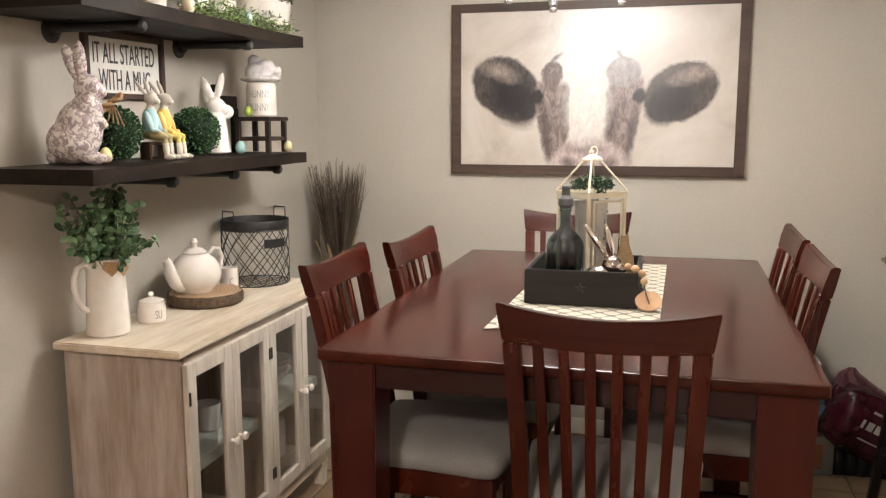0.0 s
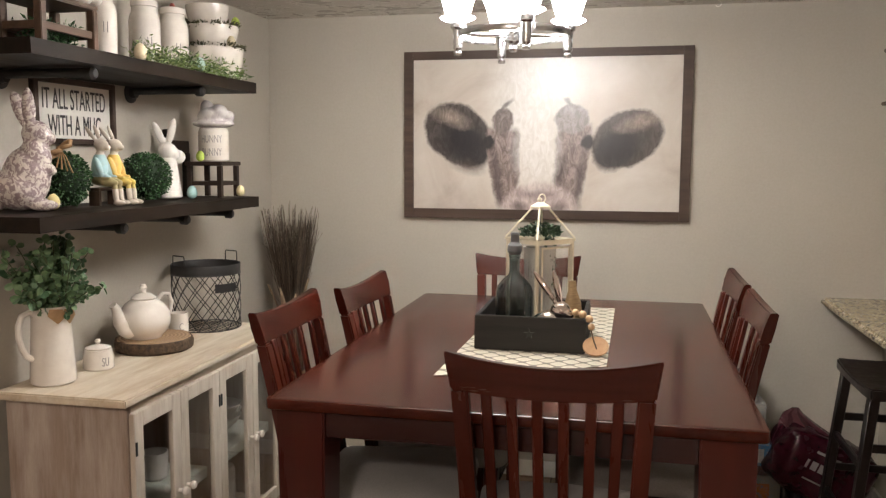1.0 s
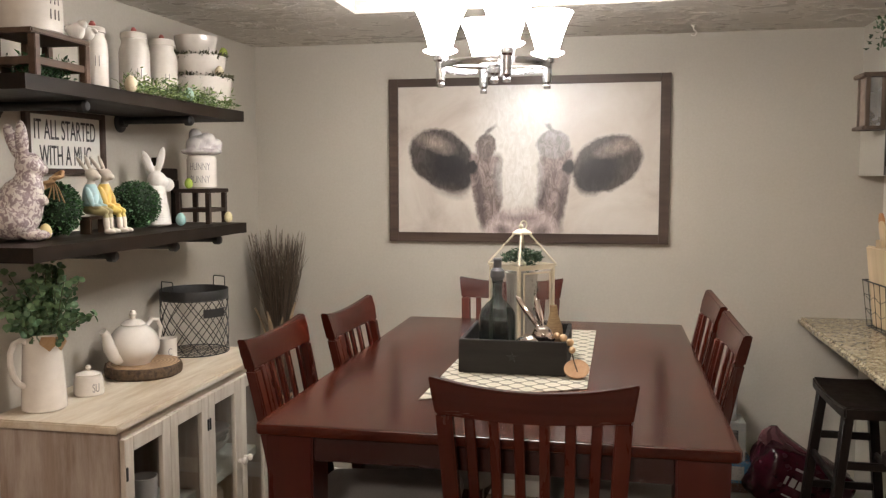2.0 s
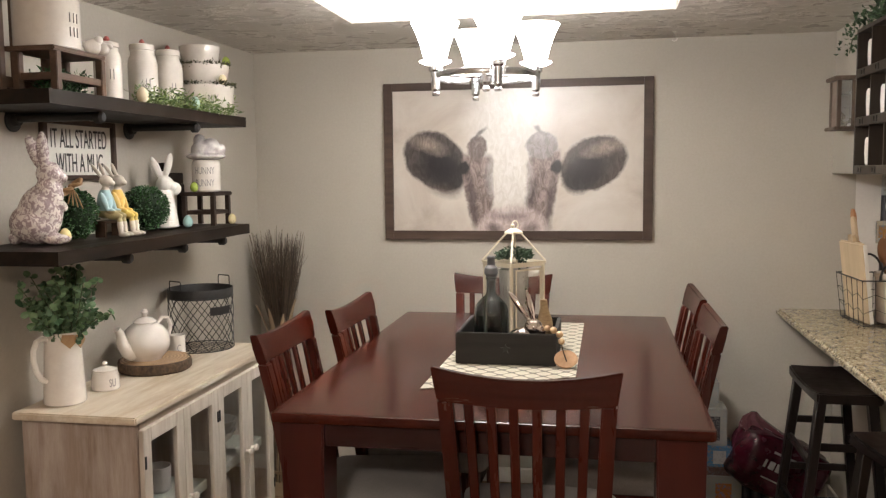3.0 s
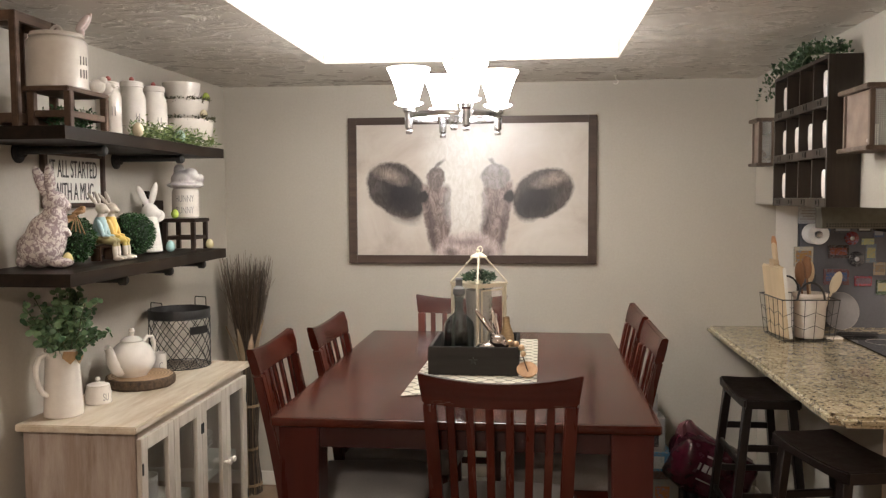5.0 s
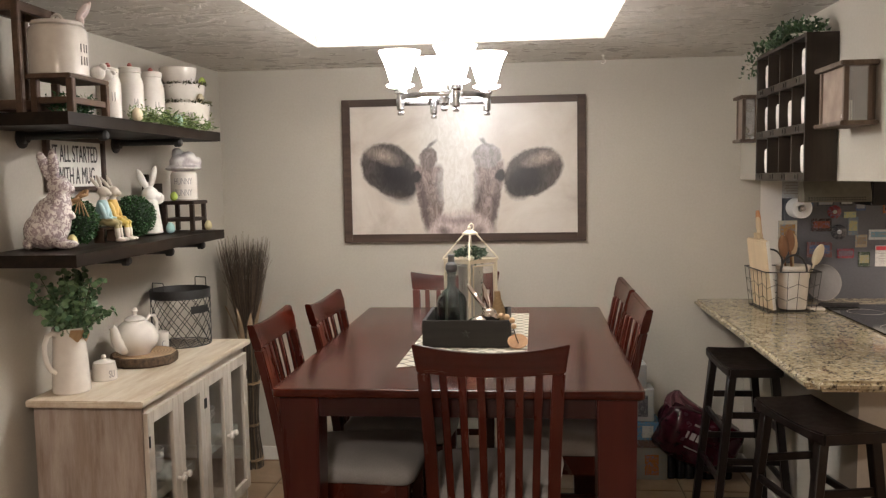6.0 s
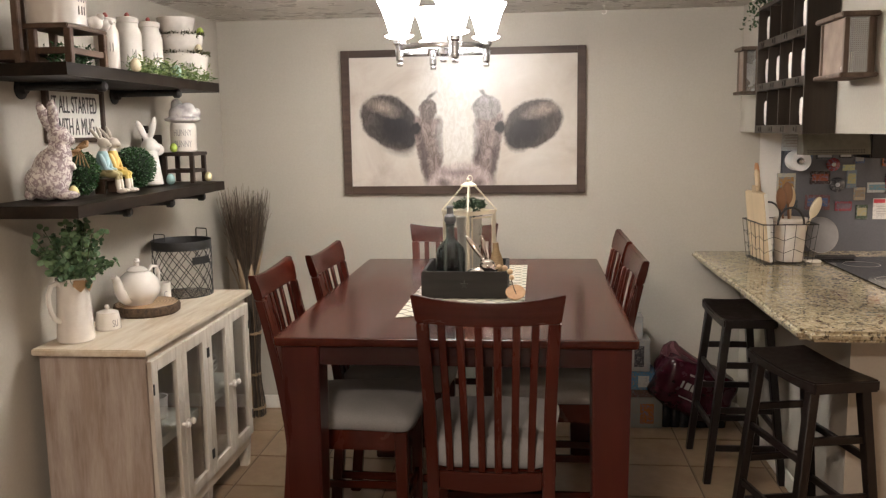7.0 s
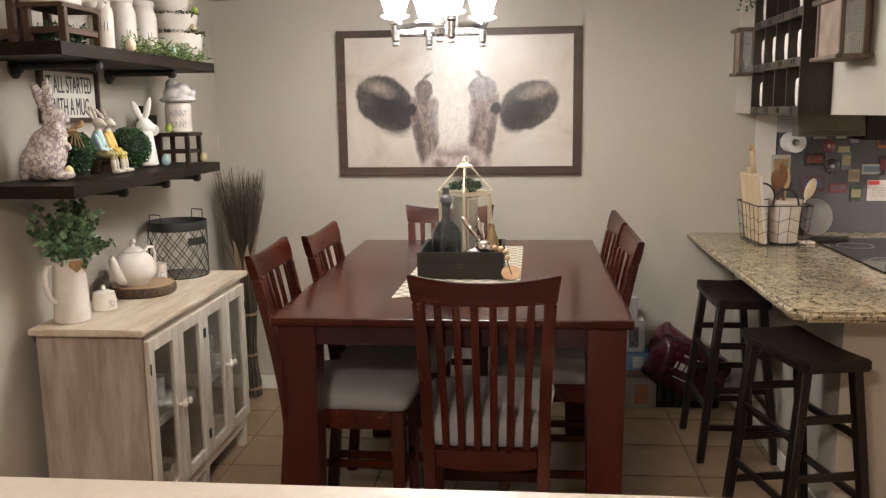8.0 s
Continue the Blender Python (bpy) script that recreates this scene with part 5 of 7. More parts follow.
for z in (0.003, 0.215):
    bm = bmesh.new()
    tube(bm, [(rim_at(z) * math.cos(2 * math.pi * k / 40), rim_at(z) * math.sin(2 * math.pi * k / 40), z) for k in range(40)], 0.0022, 6, True)
    part("hoop", bm, IRON, wb)
bm = bmesh.new()
for k in range(14):
    for s in (-1, 1):
        a0 = 2 * math.pi * k / 14
        tube(bm, [(rim_at(0.215 * u) * math.cos(a0 + s * 1.25 * u), rim_at(0.215 * u) * math.sin(a0 + s * 1.25 * u), 0.003 + 0.212 * u) for u in [i / 8 for i in range(9)]], 0.0017, 5)
for k in range(-4, 5):
    c = 0.023 * k
    h = math.sqrt(R0 * R0 - c * c)
    tube(bm, [(c, -h, 0.002), (c, h, 0.002)], 0.0012, 5)
    tube(bm, [(-h, c, 0.003), (h, c, 0.003)], 0.0012, 5)
part("wire_mesh", bm, IRON, wb)
bm = bmesh.new()
lathe(bm, [(R1 - 0.001, 0.217), (R1, 0.217), (R1 + 0.001, 0.250), (R1, 0.252), (R1 - 0.001, 0.250), (R1 - 0.001, 0.217)], 48)
part("rim_band", bm, IRON, wb)
for a in (67, 247):
    bm = bmesh.new()
    pts = []
    for u in (-1, -0.98, -0.9, 0.9, 0.98, 1):
        t = radians(a + 15 * u)
        pts.append((R1 * math.cos(t), R1 * math.sin(t), 0.252 if abs(u) == 1 else 0.290 if abs(u) < 0.95 else 0.284))
    tube(bm, pts, 0.0022, 6)
    part("handle", bm, IRON, wb)
bm = bmesh.new()
loft(bm, [[((R1 + e) * math.cos(radians(-48 + 6 * i)), (R1 + e) * math.sin(radians(-48 + 6 * i)), zz) for i in range(8)] + [((R1 + e) * math.cos(radians(-6 - 6 * i)), (R1 + e) * math.sin(radians(-6 - 6 * i)), zz + 0.033) for i in range(8)] for e, zz in ((-0.001, 0.150), (0.0015, 0.150))])
part("name_plate", bm, IRON, wb)

# dishes behind the buffet's glass
for x, y, z, kind in ((-0.50, -1.68, 0.451, "can"), (-0.46, -1.45, 0.451, "cup"), (-0.50, -1.16, 0.451, "bowl"), (-0.50, -0.93, 0.451, "bowl"), (-0.48, -1.63, 0.1465, "pan"), (-0.46, -1.42, 0.1465, "glass"), (-0.48, -1.14, 0.1465, "kettle"), (-0.50, -0.92, 0.1465, "can")):
    if kind == "can":
        pot("canister", [(0, 0), (0.05, 0), (0.054, 0.006), (0.054, 0.135), (0.047, 0.15), (0.02, 0.158), (0.012, 0.17), (0, 0.172)], pose(x, y, z), "white ceramic canister inside the glass-door buffet", "canister", group="buffet dishes")
    elif kind == "cup":
        pot("cup", [(0, 0), (0.034, 0), (0.042, 0.01), (0.044, 0.09), (0.041, 0.09), (0.038, 0.012), (0, 0.01)], pose(x, y, z), "pale ceramic cup inside the glass-door buffet", "cup", group="buffet dishes")
    elif kind == "bowl":
        for k in range(3):
            pot("bowl", [(0, 0), (0.04, 0), (0.07, 0.025), (0.088, 0.055), (0.085, 0.055), (0.066, 0.028), (0, 0.008)], pose(x, y, z + 0.022 * k), "white bowl stacked inside the glass-door buffet", "bowl", group="buffet dishes")
    elif kind == "glass":
        pot("glass_jar", [(0, 0), (0.045, 0), (0.05, 0.01), (0.05, 0.16), (0.035, 0.19), (0.035, 0.21), (0.032, 0.21), (0.032, 0.19), (0.047, 0.158), (0.047, 0.012), (0, 0.01)], pose(x, y, z), "tall clear glass jar inside the buffet", "jar", GLASS, group="buffet dishes")
    else:
        big = kind == "kettle"
        t = pot("kettle" if big else "steel_pan", [(0, 0), (0.075, 0), (0.082, 0.012), (0.078, 0.09 if big else 0.06), (0.05, 0.13 if big else 0.065), (0.012, 0.14 if big else 0.07), (0.012, 0.155 if big else 0.09), (0, 0.158 if big else 0.092)], pose(x, y, z), "shiny steel lidded pot inside the buffet", "pot", CHROME, group="buffet dishes")
        if big:
            bm = bmesh.new()
            tube(bm, [(0, -0.07 * math.cos(math.pi * k / 10), 0.10 + 0.09 * math.sin(math.pi * k / 10)) for k in range(11)], 0.006, 8)
            part("handle", bm, IRON, t)

# twig bundle in the corner
tw = thing("twig_bundle", "tall tied bundle of dry brown twigs with pale husks", "twigs", m=pose(-0.528, -0.112, 0))


def bundle_radius(z):
    """Wide foot, two tied waists, then a brush that opens towards the top."""
    for z0, r0, z1, r1 in ((0.0, 0.062, 0.07, 0.060), (0.07, 0.060, 0.23, 0.040), (0.23, 0.040, 0.46, 0.054), (0.46, 0.054, 0.56, 0.058), (0.56, 0.058, 0.76, 0.036)):
        if z <= z1:
            return r0 + (r1 - r0) * (z - z0) / (z1 - z0)
    return 0.036 + 0.122 * ((z - 0.76) / 0.52) ** 0.92


for nm, n, mat_, lo, hi, thick in (("twig_brush", 330, TWIG, 1.08, 1.32, 0.0023), ("pale_straw", 34, STRAW, 0.50, 0.80, 0.0034)):
    bm = bmesh.new()
    for k in range(n):
        a, q = random.uniform(0, 2 * math.pi), random.random() ** (0.42 if nm == "twig_brush" else 0.2)
        c, s = math.cos(a), math.sin(a)
        zt = random.uniform(lo, hi) * (1 - 0.05 * q)
        jag = random.gauss(0, 0.010)
        pts = []
        for i in range(13):
            z = zt * i / 12
            w = q * bundle_radius(z) + jag * max(0, z - 0.8) * 2
            pts.append((w * c + random.gauss(0, 0.0012 + 0.004 * max(0, z - 0.7)), min(w * s + random.gauss(0, 0.0012 + 0.004 * max(0, z - 0.7)), 0.118), z))
        tube(bm, pts, thick, 4, taper=0.4)
        if nm == "twig_brush":
            for _ in range(2):
                p, z = Vector(pts[random.randint(9, 11)]), random.uniform(0.05, 0.11)
                e = p + Vector((random.gauss(0, 0.022), random.gauss(-0.006, 0.018), z))
                e.y = min(e.y, 0.118)
                tube(bm, [p, (p + e) / 2 + Vector((random.gauss(0, 0.004), 0, 0)), e], 0.0013, 3, taper=0.4)
    tagged(part(nm, bm, mat_, tw, smooth=0), kind="stuff")
HUSK = wood("dry_corn_husk", (0.26, 0.185, 0.115), (0.42, 0.32, 0.215), "z", (0.6, 0.75), 0.0, 40, 0.3)
for a, tilt, h in ((205, 0.34, 0.20), (250, 0.20, 0.19), (310, 0.10, 0.16), (345, 0.24, 0.23), (95, 0.2, 0.18), (150, 0.3, 0.18)):
    bm = bmesh.new()
    o, u = Vector((math.cos(radians(a)), math.sin(radians(a)), 0)), Vector((-math.sin(radians(a)), math.cos(radians(a)), 0))
    rings = []
    for i in range(9):
        t = i / 8
        r, w = 0.040 + h * tilt * t ** 1.3, 0.017 * math.sin(math.pi * min(1, 0.28 + 0.72 * t)) ** 0.8 + 0.0015
        c = o * r + Vector((0, 0, 0.70 + h * t))
        c.y = min(c.y, 0.10)
        rings.append([c - u * w, c + o * 0.006, c + u * w, c + o * 0.0075])
    loft(bm, rings)
    part("husk", bm, HUSK, tw, "pale dry corn husk", 60)
for z in (0.045, 0.235, 0.468):
    bm = bmesh.new()
    r = bundle_radius(z) + 0.002
    for k in range(3):
        tube(bm, [(r * math.cos(2 * math.pi * i / 28), r * math.sin(2 * math.pi * i / 28), z + 0.0045 * k + 0.002 * math.sin(2 * i + k)) for i in range(28)], 0.0032, 6, True)
    part("tie", bm, STRAW, tw, "pale straw tie")


# ---- table centrepiece ----
def runner_cloth():
    m, nt, bsdf = nodes_of("printed_runner_cloth")
    v = coords(nt, (1, 1, 1))
    for n in nt.nodes:
        if n.type == "MAPPING":
            n.inputs["Rotation"].default_value = (0, 0, radians(45))
    sep = nt.nodes.new("ShaderNodeSeparateXYZ")
    nt.links.new(v, sep.inputs[0])

    def wave(sock, freq, phase):
        a = nt.nodes.new("ShaderNodeMath")
        a.operation = "MULTIPLY_ADD"
        nt.links.new(sock, a.inputs[0])
        a.inputs[1].default_value, a.inputs[2].default_value = freq, phase
        b = nt.nodes.new("ShaderNodeMath")
        b.operation = "SINE"
        nt.links.new(a.outputs[0], b.inputs[0])
        return b.outputs[0]

    # rows of pointed ovals: |sin x| against a wavering row line
    wx = wave(sep.outputs["X"], math.pi / 0.045, 0.0)
    wy = wave(sep.outputs["Y"], math.pi / 0.045, 0.0)
    mul = nt.nodes.new("ShaderNodeMath")
    mul.operation = "MULTIPLY"
    nt.links.new(wx, mul.inputs[0])
    nt.links.new(wy, mul.inputs[1])
    ab = nt.nodes.new("ShaderNodeMath")
    ab.operation = "ABSOLUTE"
    nt.links.new(mul.outputs[0], ab.inputs[0])
    line = maprange(nt, ab.outputs[0], 0.15, 0.26, 0.95, 0)
    core = maprange(nt, ab.outputs[0], 0.70, 0.80, 0, 0.25)
    col = blend(nt, line, (0.42, 0.38, 0.30), (0.115, 0.105, 0.085))
    col = blend(nt, core, col, (0.30, 0.27, 0.21))
    nt.links.new(col, bsdf.inputs["Base Color"])
    bsdf.inputs["Roughness"].default_value = 0.85
    bump(nt, bsdf, noise_fac(nt, v, 500, 2), 0.3, 0.0006)
    return m


bm = bmesh.new()
N, M = 10, 28
rows = []
for j in range(M + 1):
    t = j / M
    row = []
    for i in range(N + 1):
        s = i / N
        a = Vector((0.563 + 0.028 * t, -1.843 + 1.075 * t, 0))
        b = Vector((0.984 + 0.010 * t, -1.648 + 0.885 * t, 0))
        p = a.lerp(b, s)
        row.append((p.x, p.y, TABLETOP + 0.0012 + 0.0012 * (0.5 + 0.5 * noise.noise(Vector((p.x * 9, p.y * 9, 0))))))
    rows.append(row)
top = [[bm.verts.new(p) for p in r] for r in rows]
bot = [[bm.verts.new((p[0], p[1], TABLETOP + 0.0002)) for p in r] for r in rows]
for j in range(M):
    for i in range(N):
        bm.faces.new((top[j][i], top[j][i + 1], top[j + 1][i + 1], top[j + 1][i]))
edge = [(0, i) for i in range(N)] + [(j, N) for j in range(M)] + [(M, N - i) for i in range(N)] + [(M - j, 0) for j in range(M)]
for k, (j, i) in enumerate(edge):
    j2, i2 = edge[(k + 1) % len(edge)]
    bm.faces.new((top[j][i], bot[j][i], bot[j2][i2], top[j2][i2]))
tagged(part("table_runner", bm, runner_cloth()), "cream table runner with a grey geometric print", "table runner", "", "thing")



def smoked_glass():
    m, nt, bsdf = nodes_of("smoked_bottle_glass")
    nt.links.new(ramp(nt, noise_fac(nt, coords(nt), 30, 3), [(0.3, (0.42, 0.49, 0.51)), (0.7, (0.50, 0.57, 0.59))]), bsdf.inputs["Base Color"])
    bsdf.inputs["Roughness"].default_value = 0.03
    bsdf.inputs["IOR"].default_value = 1.45
    bsdf.inputs["Transmission Weight"].default_value = 1.0
    return m


RUN = TABLETOP + 0.0030
tray = thing("centrepiece_box", "charcoal weathered wooden drawer box on the runner", "box", m=pose(0.767, -1.530, RUN))
part("front", boxed(-0.156, 0.156, 0, 0.012, 0, 0.098, 0.002), GREY_WOOD, tray)
part("back", boxed(-0.156, 0.156, 0.318, 0.330, 0, 0.098, 0.002), GREY_WOOD, tray)
for s in (-1, 1):
    part("side", boxed(s * 0.150 - 0.006, s * 0.150 + 0.006, 0.0125, 0.3175, 0, 0.098, 0.002), GREY_WOOD, tray)
part("bottom", boxed(-0.1435, 0.1435, 0.0125, 0.3175, 0, 0.008), GREY_WOOD, tray)
bm = bmesh.new()
for k in range(5):
    a = radians(90 + 72 * k)
    loft(bm, [[(0.016 * math.cos(a), e, 0.05 + 0.016 * math.sin(a)), (0.006 * math.cos(a + 0.63), e, 0.05 + 0.006 * math.sin(a + 0.63)), (0, e, 0.05), (0.006 * math.cos(a - 0.63), e, 0.05 + 0.006 * math.sin(a - 0.63))] for e in (-0.001, -0.004)])
part("star_plate", bm, IRON, tray, "small black metal star")
TZ = RUN + 0.0085
bot_ = thing("glass_bottle", "large dark glass bottle with a grey stopper", "bottle", m=pose(0.708, -1.405, TZ) @ Matrix.Diagonal((0.87, 0.87, 0.94, 1)))
bm = bmesh.new()
lathe(bm, [(0, 0), (0.056, 0), (0.062, 0.008), (0.063, 0.148), (0.058, 0.168), (0.040, 0.188), (0.022, 0.203), (0.017, 0.215), (0.017, 0.256), (0.020, 0.258), (0.020, 0.266), (0.014, 0.266), (0.014, 0.215), (0.018, 0.202), (0.037, 0.186), (0.055, 0.166), (0.060, 0.146), (0.059, 0.010), (0, 0.006)], 32)
part("body", bm, smoked_glass(), bot_)
bm = bmesh.new()
lathe(bm, [(0, 0.2665), (0.019, 0.2665), (0.026, 0.278), (0.024, 0.296), (0.015, 0.306), (0.014, 0.326), (0.016, 0.330), (0.013, 0.336), (0, 0.336)], 20)
part("stopper", bm, surface("grey_stopper", (0.10, 0.10, 0.105), (0.14, 0.14, 0.145), 40, 8, (0.35, 0.5), 0.05), bot_, "grey stopper")
bm = bmesh.new()
for k in range(26):
    ball(bm, (random.uniform(-0.055, 0.05), random.uniform(-0.100, -0.062), random.uniform(0.012, 0.070)), (random.uniform(0.011, 0.017), random.uniform(0.010, 0.014), random.uniform(0.009, 0.014)), 8)
st = part("river_stones", bm, STONE, smooth=180)
st.matrix_basis = pose(0.712, -1.405, TZ)
tagged(st, "grey-green stones piled in front of the bottle", "stones", "", "stuff")

LS = 0.069
lan = thing("candle_lantern", "cream metal and glass house-shaped candle lantern", "lantern", m=pose(0.775, -1.345, TZ, 0, 0, 46) @ Matrix.Diagonal((0.97, 0.97, 0.965, 1)))
part("base", boxed(-LS - 0.004, LS + 0.004, -LS - 0.004, LS + 0.004, 0, 0.010, 0.002), CREAMMETAL, lan)
for sx in (-1, 1):
    for sy in (-1, 1):
        part("post", boxed(sx * LS - 0.005, sx * LS + 0.005, sy * LS - 0.005, sy * LS + 0.005, 0.0105, 0.300, 0.001, 1), CREAMMETAL, lan)
        bm = bmesh.new()
        tube(bm, [(sx * (LS + 0.006), sy * (LS + 0.006), 0.308), (sx * 0.014, sy * 0.014, 0.405)], 0.0035, 6)
        part("roof_bar", bm, CREAMMETAL, lan)
for s in (-1, 1):
    for z in (0.014, 0.2915):
        part("cross_bar", boxed(-LS + 0.0055, LS - 0.0055, s * LS - 0.004, s * LS + 0.004, z, z + 0.009), CREAMMETAL, lan)
        part("cross_bar", boxed(s * LS - 0.004, s * LS + 0.004, -LS + 0.0055, LS - 0.0055, z, z + 0.009), CREAMMETAL, lan)
    part("pane", boxed(-LS + 0.006, LS - 0.006, s * LS - 0.0007, s * LS + 0.0007, 0.0235, 0.291), GLASS, lan, "clear glass", 0)
    part("pane", boxed(s * LS - 0.0007, s * LS + 0.0007, -LS + 0.006, LS - 0.006, 0.0235, 0.291), GLASS, lan, "clear glass", 0)
bm = bmesh.new()
for a in ((-0.056, -0.050, -LS - 0.0065, -LS - 0.0045, 0.03, 0.285), (0.050, 0.056, -LS - 0.0065, -LS - 0.0045, 0.03, 0.285), (-0.0495, 0.0495, -LS - 0.0065, -LS - 0.0045, 0.03, 0.036), (-0.0495, 0.0495, -LS - 0.0065, -LS - 0.0045, 0.279, 0.285)):
    box(bm, *a)
part("door_frame", bm, CREAMMETAL, lan)
bm = bmesh.new()
loft(bm, [[(-LS - 0.008, -LS - 0.008, z), (LS + 0.008, -LS - 0.008, z), (LS + 0.008, LS + 0.008, z), (-LS - 0.008, LS + 0.008, z)] for z in (0.3005, 0.307)], caps=False)
part("eave", bm, CREAMMETAL, lan)
bm = bmesh.new()
loft(bm, [[(-q, -q, z), (q, -q, z), (q, q, z), (-q, q, z)] for q, z in ((0.022, 0.398), (0.022, 0.404), (0.006, 0.418))])
part("cap", bm, CREAMMETAL, lan)
bm = bmesh.new()
tube(bm, [(0.013 * math.cos(2 * math.pi * k / 18) + 0.006, 0, 0.428 + 0.013 * math.sin(2 * math.pi * k / 18)) for k in range(18)], 0.0025, 6, True)
ball(bm, (-0.004, 0, 0.424), 0.008, 10)
part("ring", bm, CREAMMETAL, lan)
cup = pot("tin_planter", [(0, 0), (0.036, 0), (0.046, 0.15), (0.048, 0.152), (0.044, 0.152), (0.036, 0.02), (0, 0.018)], pose(0.775, -1.345, TZ + 0.0105, 0, 0, -10) @ Matrix.Diagonal((1.05, 1.05, 1.7, 1)), "pale grey tin pot holding greenery inside the lantern", "planter", TIN)
bars = bmesh.new()
for i in range(4):
    a = radians(-120 + 14 * i)
    p = Vector((0.0435 * math.cos(a), 0.0435 * math.sin(a), 0.10))
    tube(bars, [p, p + Vector((0, 0, 0.022))], 0.0013, 6)
part("lettering_bars", bars, FAINT, cup)
suc = thing("succulent_sprigs", "dark green succulent sprigs spilling from the lantern top", "plant", m=pose(0.775, -1.345, TZ))
bm = bmesh.new()
for _ in range(380):
    a, q = random.uniform(0, 2 * math.pi), math.sqrt(random.random())
    at = Vector((0.055 * q * math.cos(a), 0.055 * q * math.sin(a), 0.300 + random.uniform(0, 0.045) * (1 - 0.5 * q)))
    leaf(bm, at, (math.cos(a), math.sin(a), random.uniform(-0.2, 1.2)), random.uniform(0.010, 0.019), random.uniform(0.006, 0.010))
for _ in range(160):
    at = Vector((random.uniform(0.015, 0.045), random.uniform(-0.03, 0.01), random.uniform(0.15, 0.30)))
    leaf(bm, at, (random.gauss(0, 1), random.gauss(0, 1), random.gauss(0, 1)), random.uniform(0.010, 0.016), 0.008)
part("leaves", bm, leafy("succulent_leaves", (0.010, 0.030, 0.014), (0.050, 0.095, 0.045)), suc, smooth=0)
figure("chrome_rabbit", [((-0.008, 0, 0.026), (0.044, 0.028, 0.028), (0, -10, 0)), ((0.020, 0, 0.052), (0.026, 0.022, 0.026), (0, 20, 0)), ((0.038, 0, 0.046), (0.015, 0.014, 0.013), (0, 20, 0)),
                         ((-0.022, 0.008, 0.106), (0.009, 0.006, 0.050), (0, -38, 0)), ((0.014, -0.008, 0.108), (0.009, 0.006, 0.046), (0, -14, 0))],
       MIRROR, pose(0.826, -1.468, TZ + 0.0365, 0, 0, -14) @ Matrix.Scale(1.2, 4), "small shiny rose-chrome rabbit figurine in the box", "figurine", 0.0022)
tagged(part("wooden_block", boxed(0.806, 0.886, -1.485, -1.420, TZ, TZ + 0.036, 0.003), GREY_WOOD), "small dark wooden block under the chrome rabbit", "block", "", "thing")
tw2 = thing("jute_spool", "tan jute twine wrapped bottle standing in the box", "twine", m=pose(0.882, -1.335, TZ))
bm = bmesh.new()
lathe(bm, [(0, 0), (0.026, 0), (0.030, 0.05), (0.026, 0.12), (0.014, 0.16), (0.012, 0.19), (0, 0.19)], 20)
o = part("wrapped_body", bm, surface("jute_twine", (0.22, 0.14, 0.07), (0.36, 0.25, 0.13), 160, 9, (0.8, 0.9), 0.6, 0.002, stretch=(0.3, 0.3, 2)), tw2)
o.matrix_basis = pose(0.003, -0.062, 0.002, 0, -3, 0) @ Matrix.Diagonal((0.92, 0.92, 0.92, 1))
beads = thing("bead_garland", "string of natural wooden beads with a round wood tag", "beads")
for x, y, z, r in ((0.872, -1.478, 0.112, 0.009), (0.893, -1.492, 0.110, 0.010), (0.913, -1.505, 0.107, 0.011), (0.932, -1.512, 0.096, 0.011), (0.938, -1.520, 0.076, 0.010)):
    bm = bmesh.new()
    ball(bm, (x, y, RUN + z), r, 14)
    part("bead", bm, BEAD, beads, smooth=180)
bm = bmesh.new()
lathe(bm, [(0, -0.003), (0.034, -0.003), (0.036, 0), (0.034, 0.003), (0, 0.003)], 28, squash=0.85)
o = part("wood_tag", bm, surface("orange_tag_wood", (0.36, 0.20, 0.10), (0.46, 0.27, 0.14), 60, 12, (0.5, 0.6), 0.05), beads, "round pale wood tag")
o.matrix_basis = pose(0.952, -1.540, RUN + 0.026, 52, 0, 0)
bm = bmesh.new()
tube(bm, [(0.938, -1.520, RUN + 0.066), (0.945, -1.540, RUN + 0.045), (0.955, -1.556, RUN + 0.022)], 0.0018, 6)
part("cord", bm, BARK, beads)

# ---- cubby shelf, vine and wall lanterns ----
QX0, QX1, QY0, QY1, QZ0, QZ1 = 1.975, 2.088, -1.355, -0.708, 1.527, 2.052
cub = thing("cubby_shelf", "dark wooden wall cubby with rows of small compartments", "shelf")
part("back_panel", boxed(QX1 - 0.008, QX1, QY0 + 0.0125, QY1 - 0.0125, QZ0 + 0.0125, QZ1 - 0.0125), CUBBY_WOOD, cub)
for y in (QY0, QY1 - 0.012):
    part("side_panel", boxed(QX0, QX1, y, y + 0.012, QZ0, QZ1, 0.001, 1), CUBBY_WOOD, cub)
RZS = [QZ0 + 0.175 * k for k in range(3)]
part("top_panel", boxed(QX0, QX1, QY0 + 0.0125, QY1 - 0.0125, QZ1 - 0.012, QZ1), CUBBY_WOOD, cub)
CW = (QY1 - QY0 - 0.012) / 4
for z in RZS:
    part("row_shelf", boxed(QX0, QX1 - 0.0085, QY0 + 0.0125, QY1 - 0.0125, z, z + 0.032, 0.001, 1), CUBBY_WOOD, cub)
    for k in range(4):
        yc = QY0 + 0.006 + CW * (k + 0.5)
        bm = bmesh.new()
        for a in ((yc - 0.017, yc + 0.017, z + 0.006, z + 0.009), (yc - 0.017, yc + 0.017, z + 0.024, z + 0.027), (yc - 0.017, yc - 0.014, z + 0.0092, z + 0.0238), (yc + 0.014, yc + 0.017, z + 0.0092, z + 0.0238)):
            box(bm, QX0 - 0.003, QX0 - 0.0002, *a)
        part("label_holder", bm, IRON, cub)
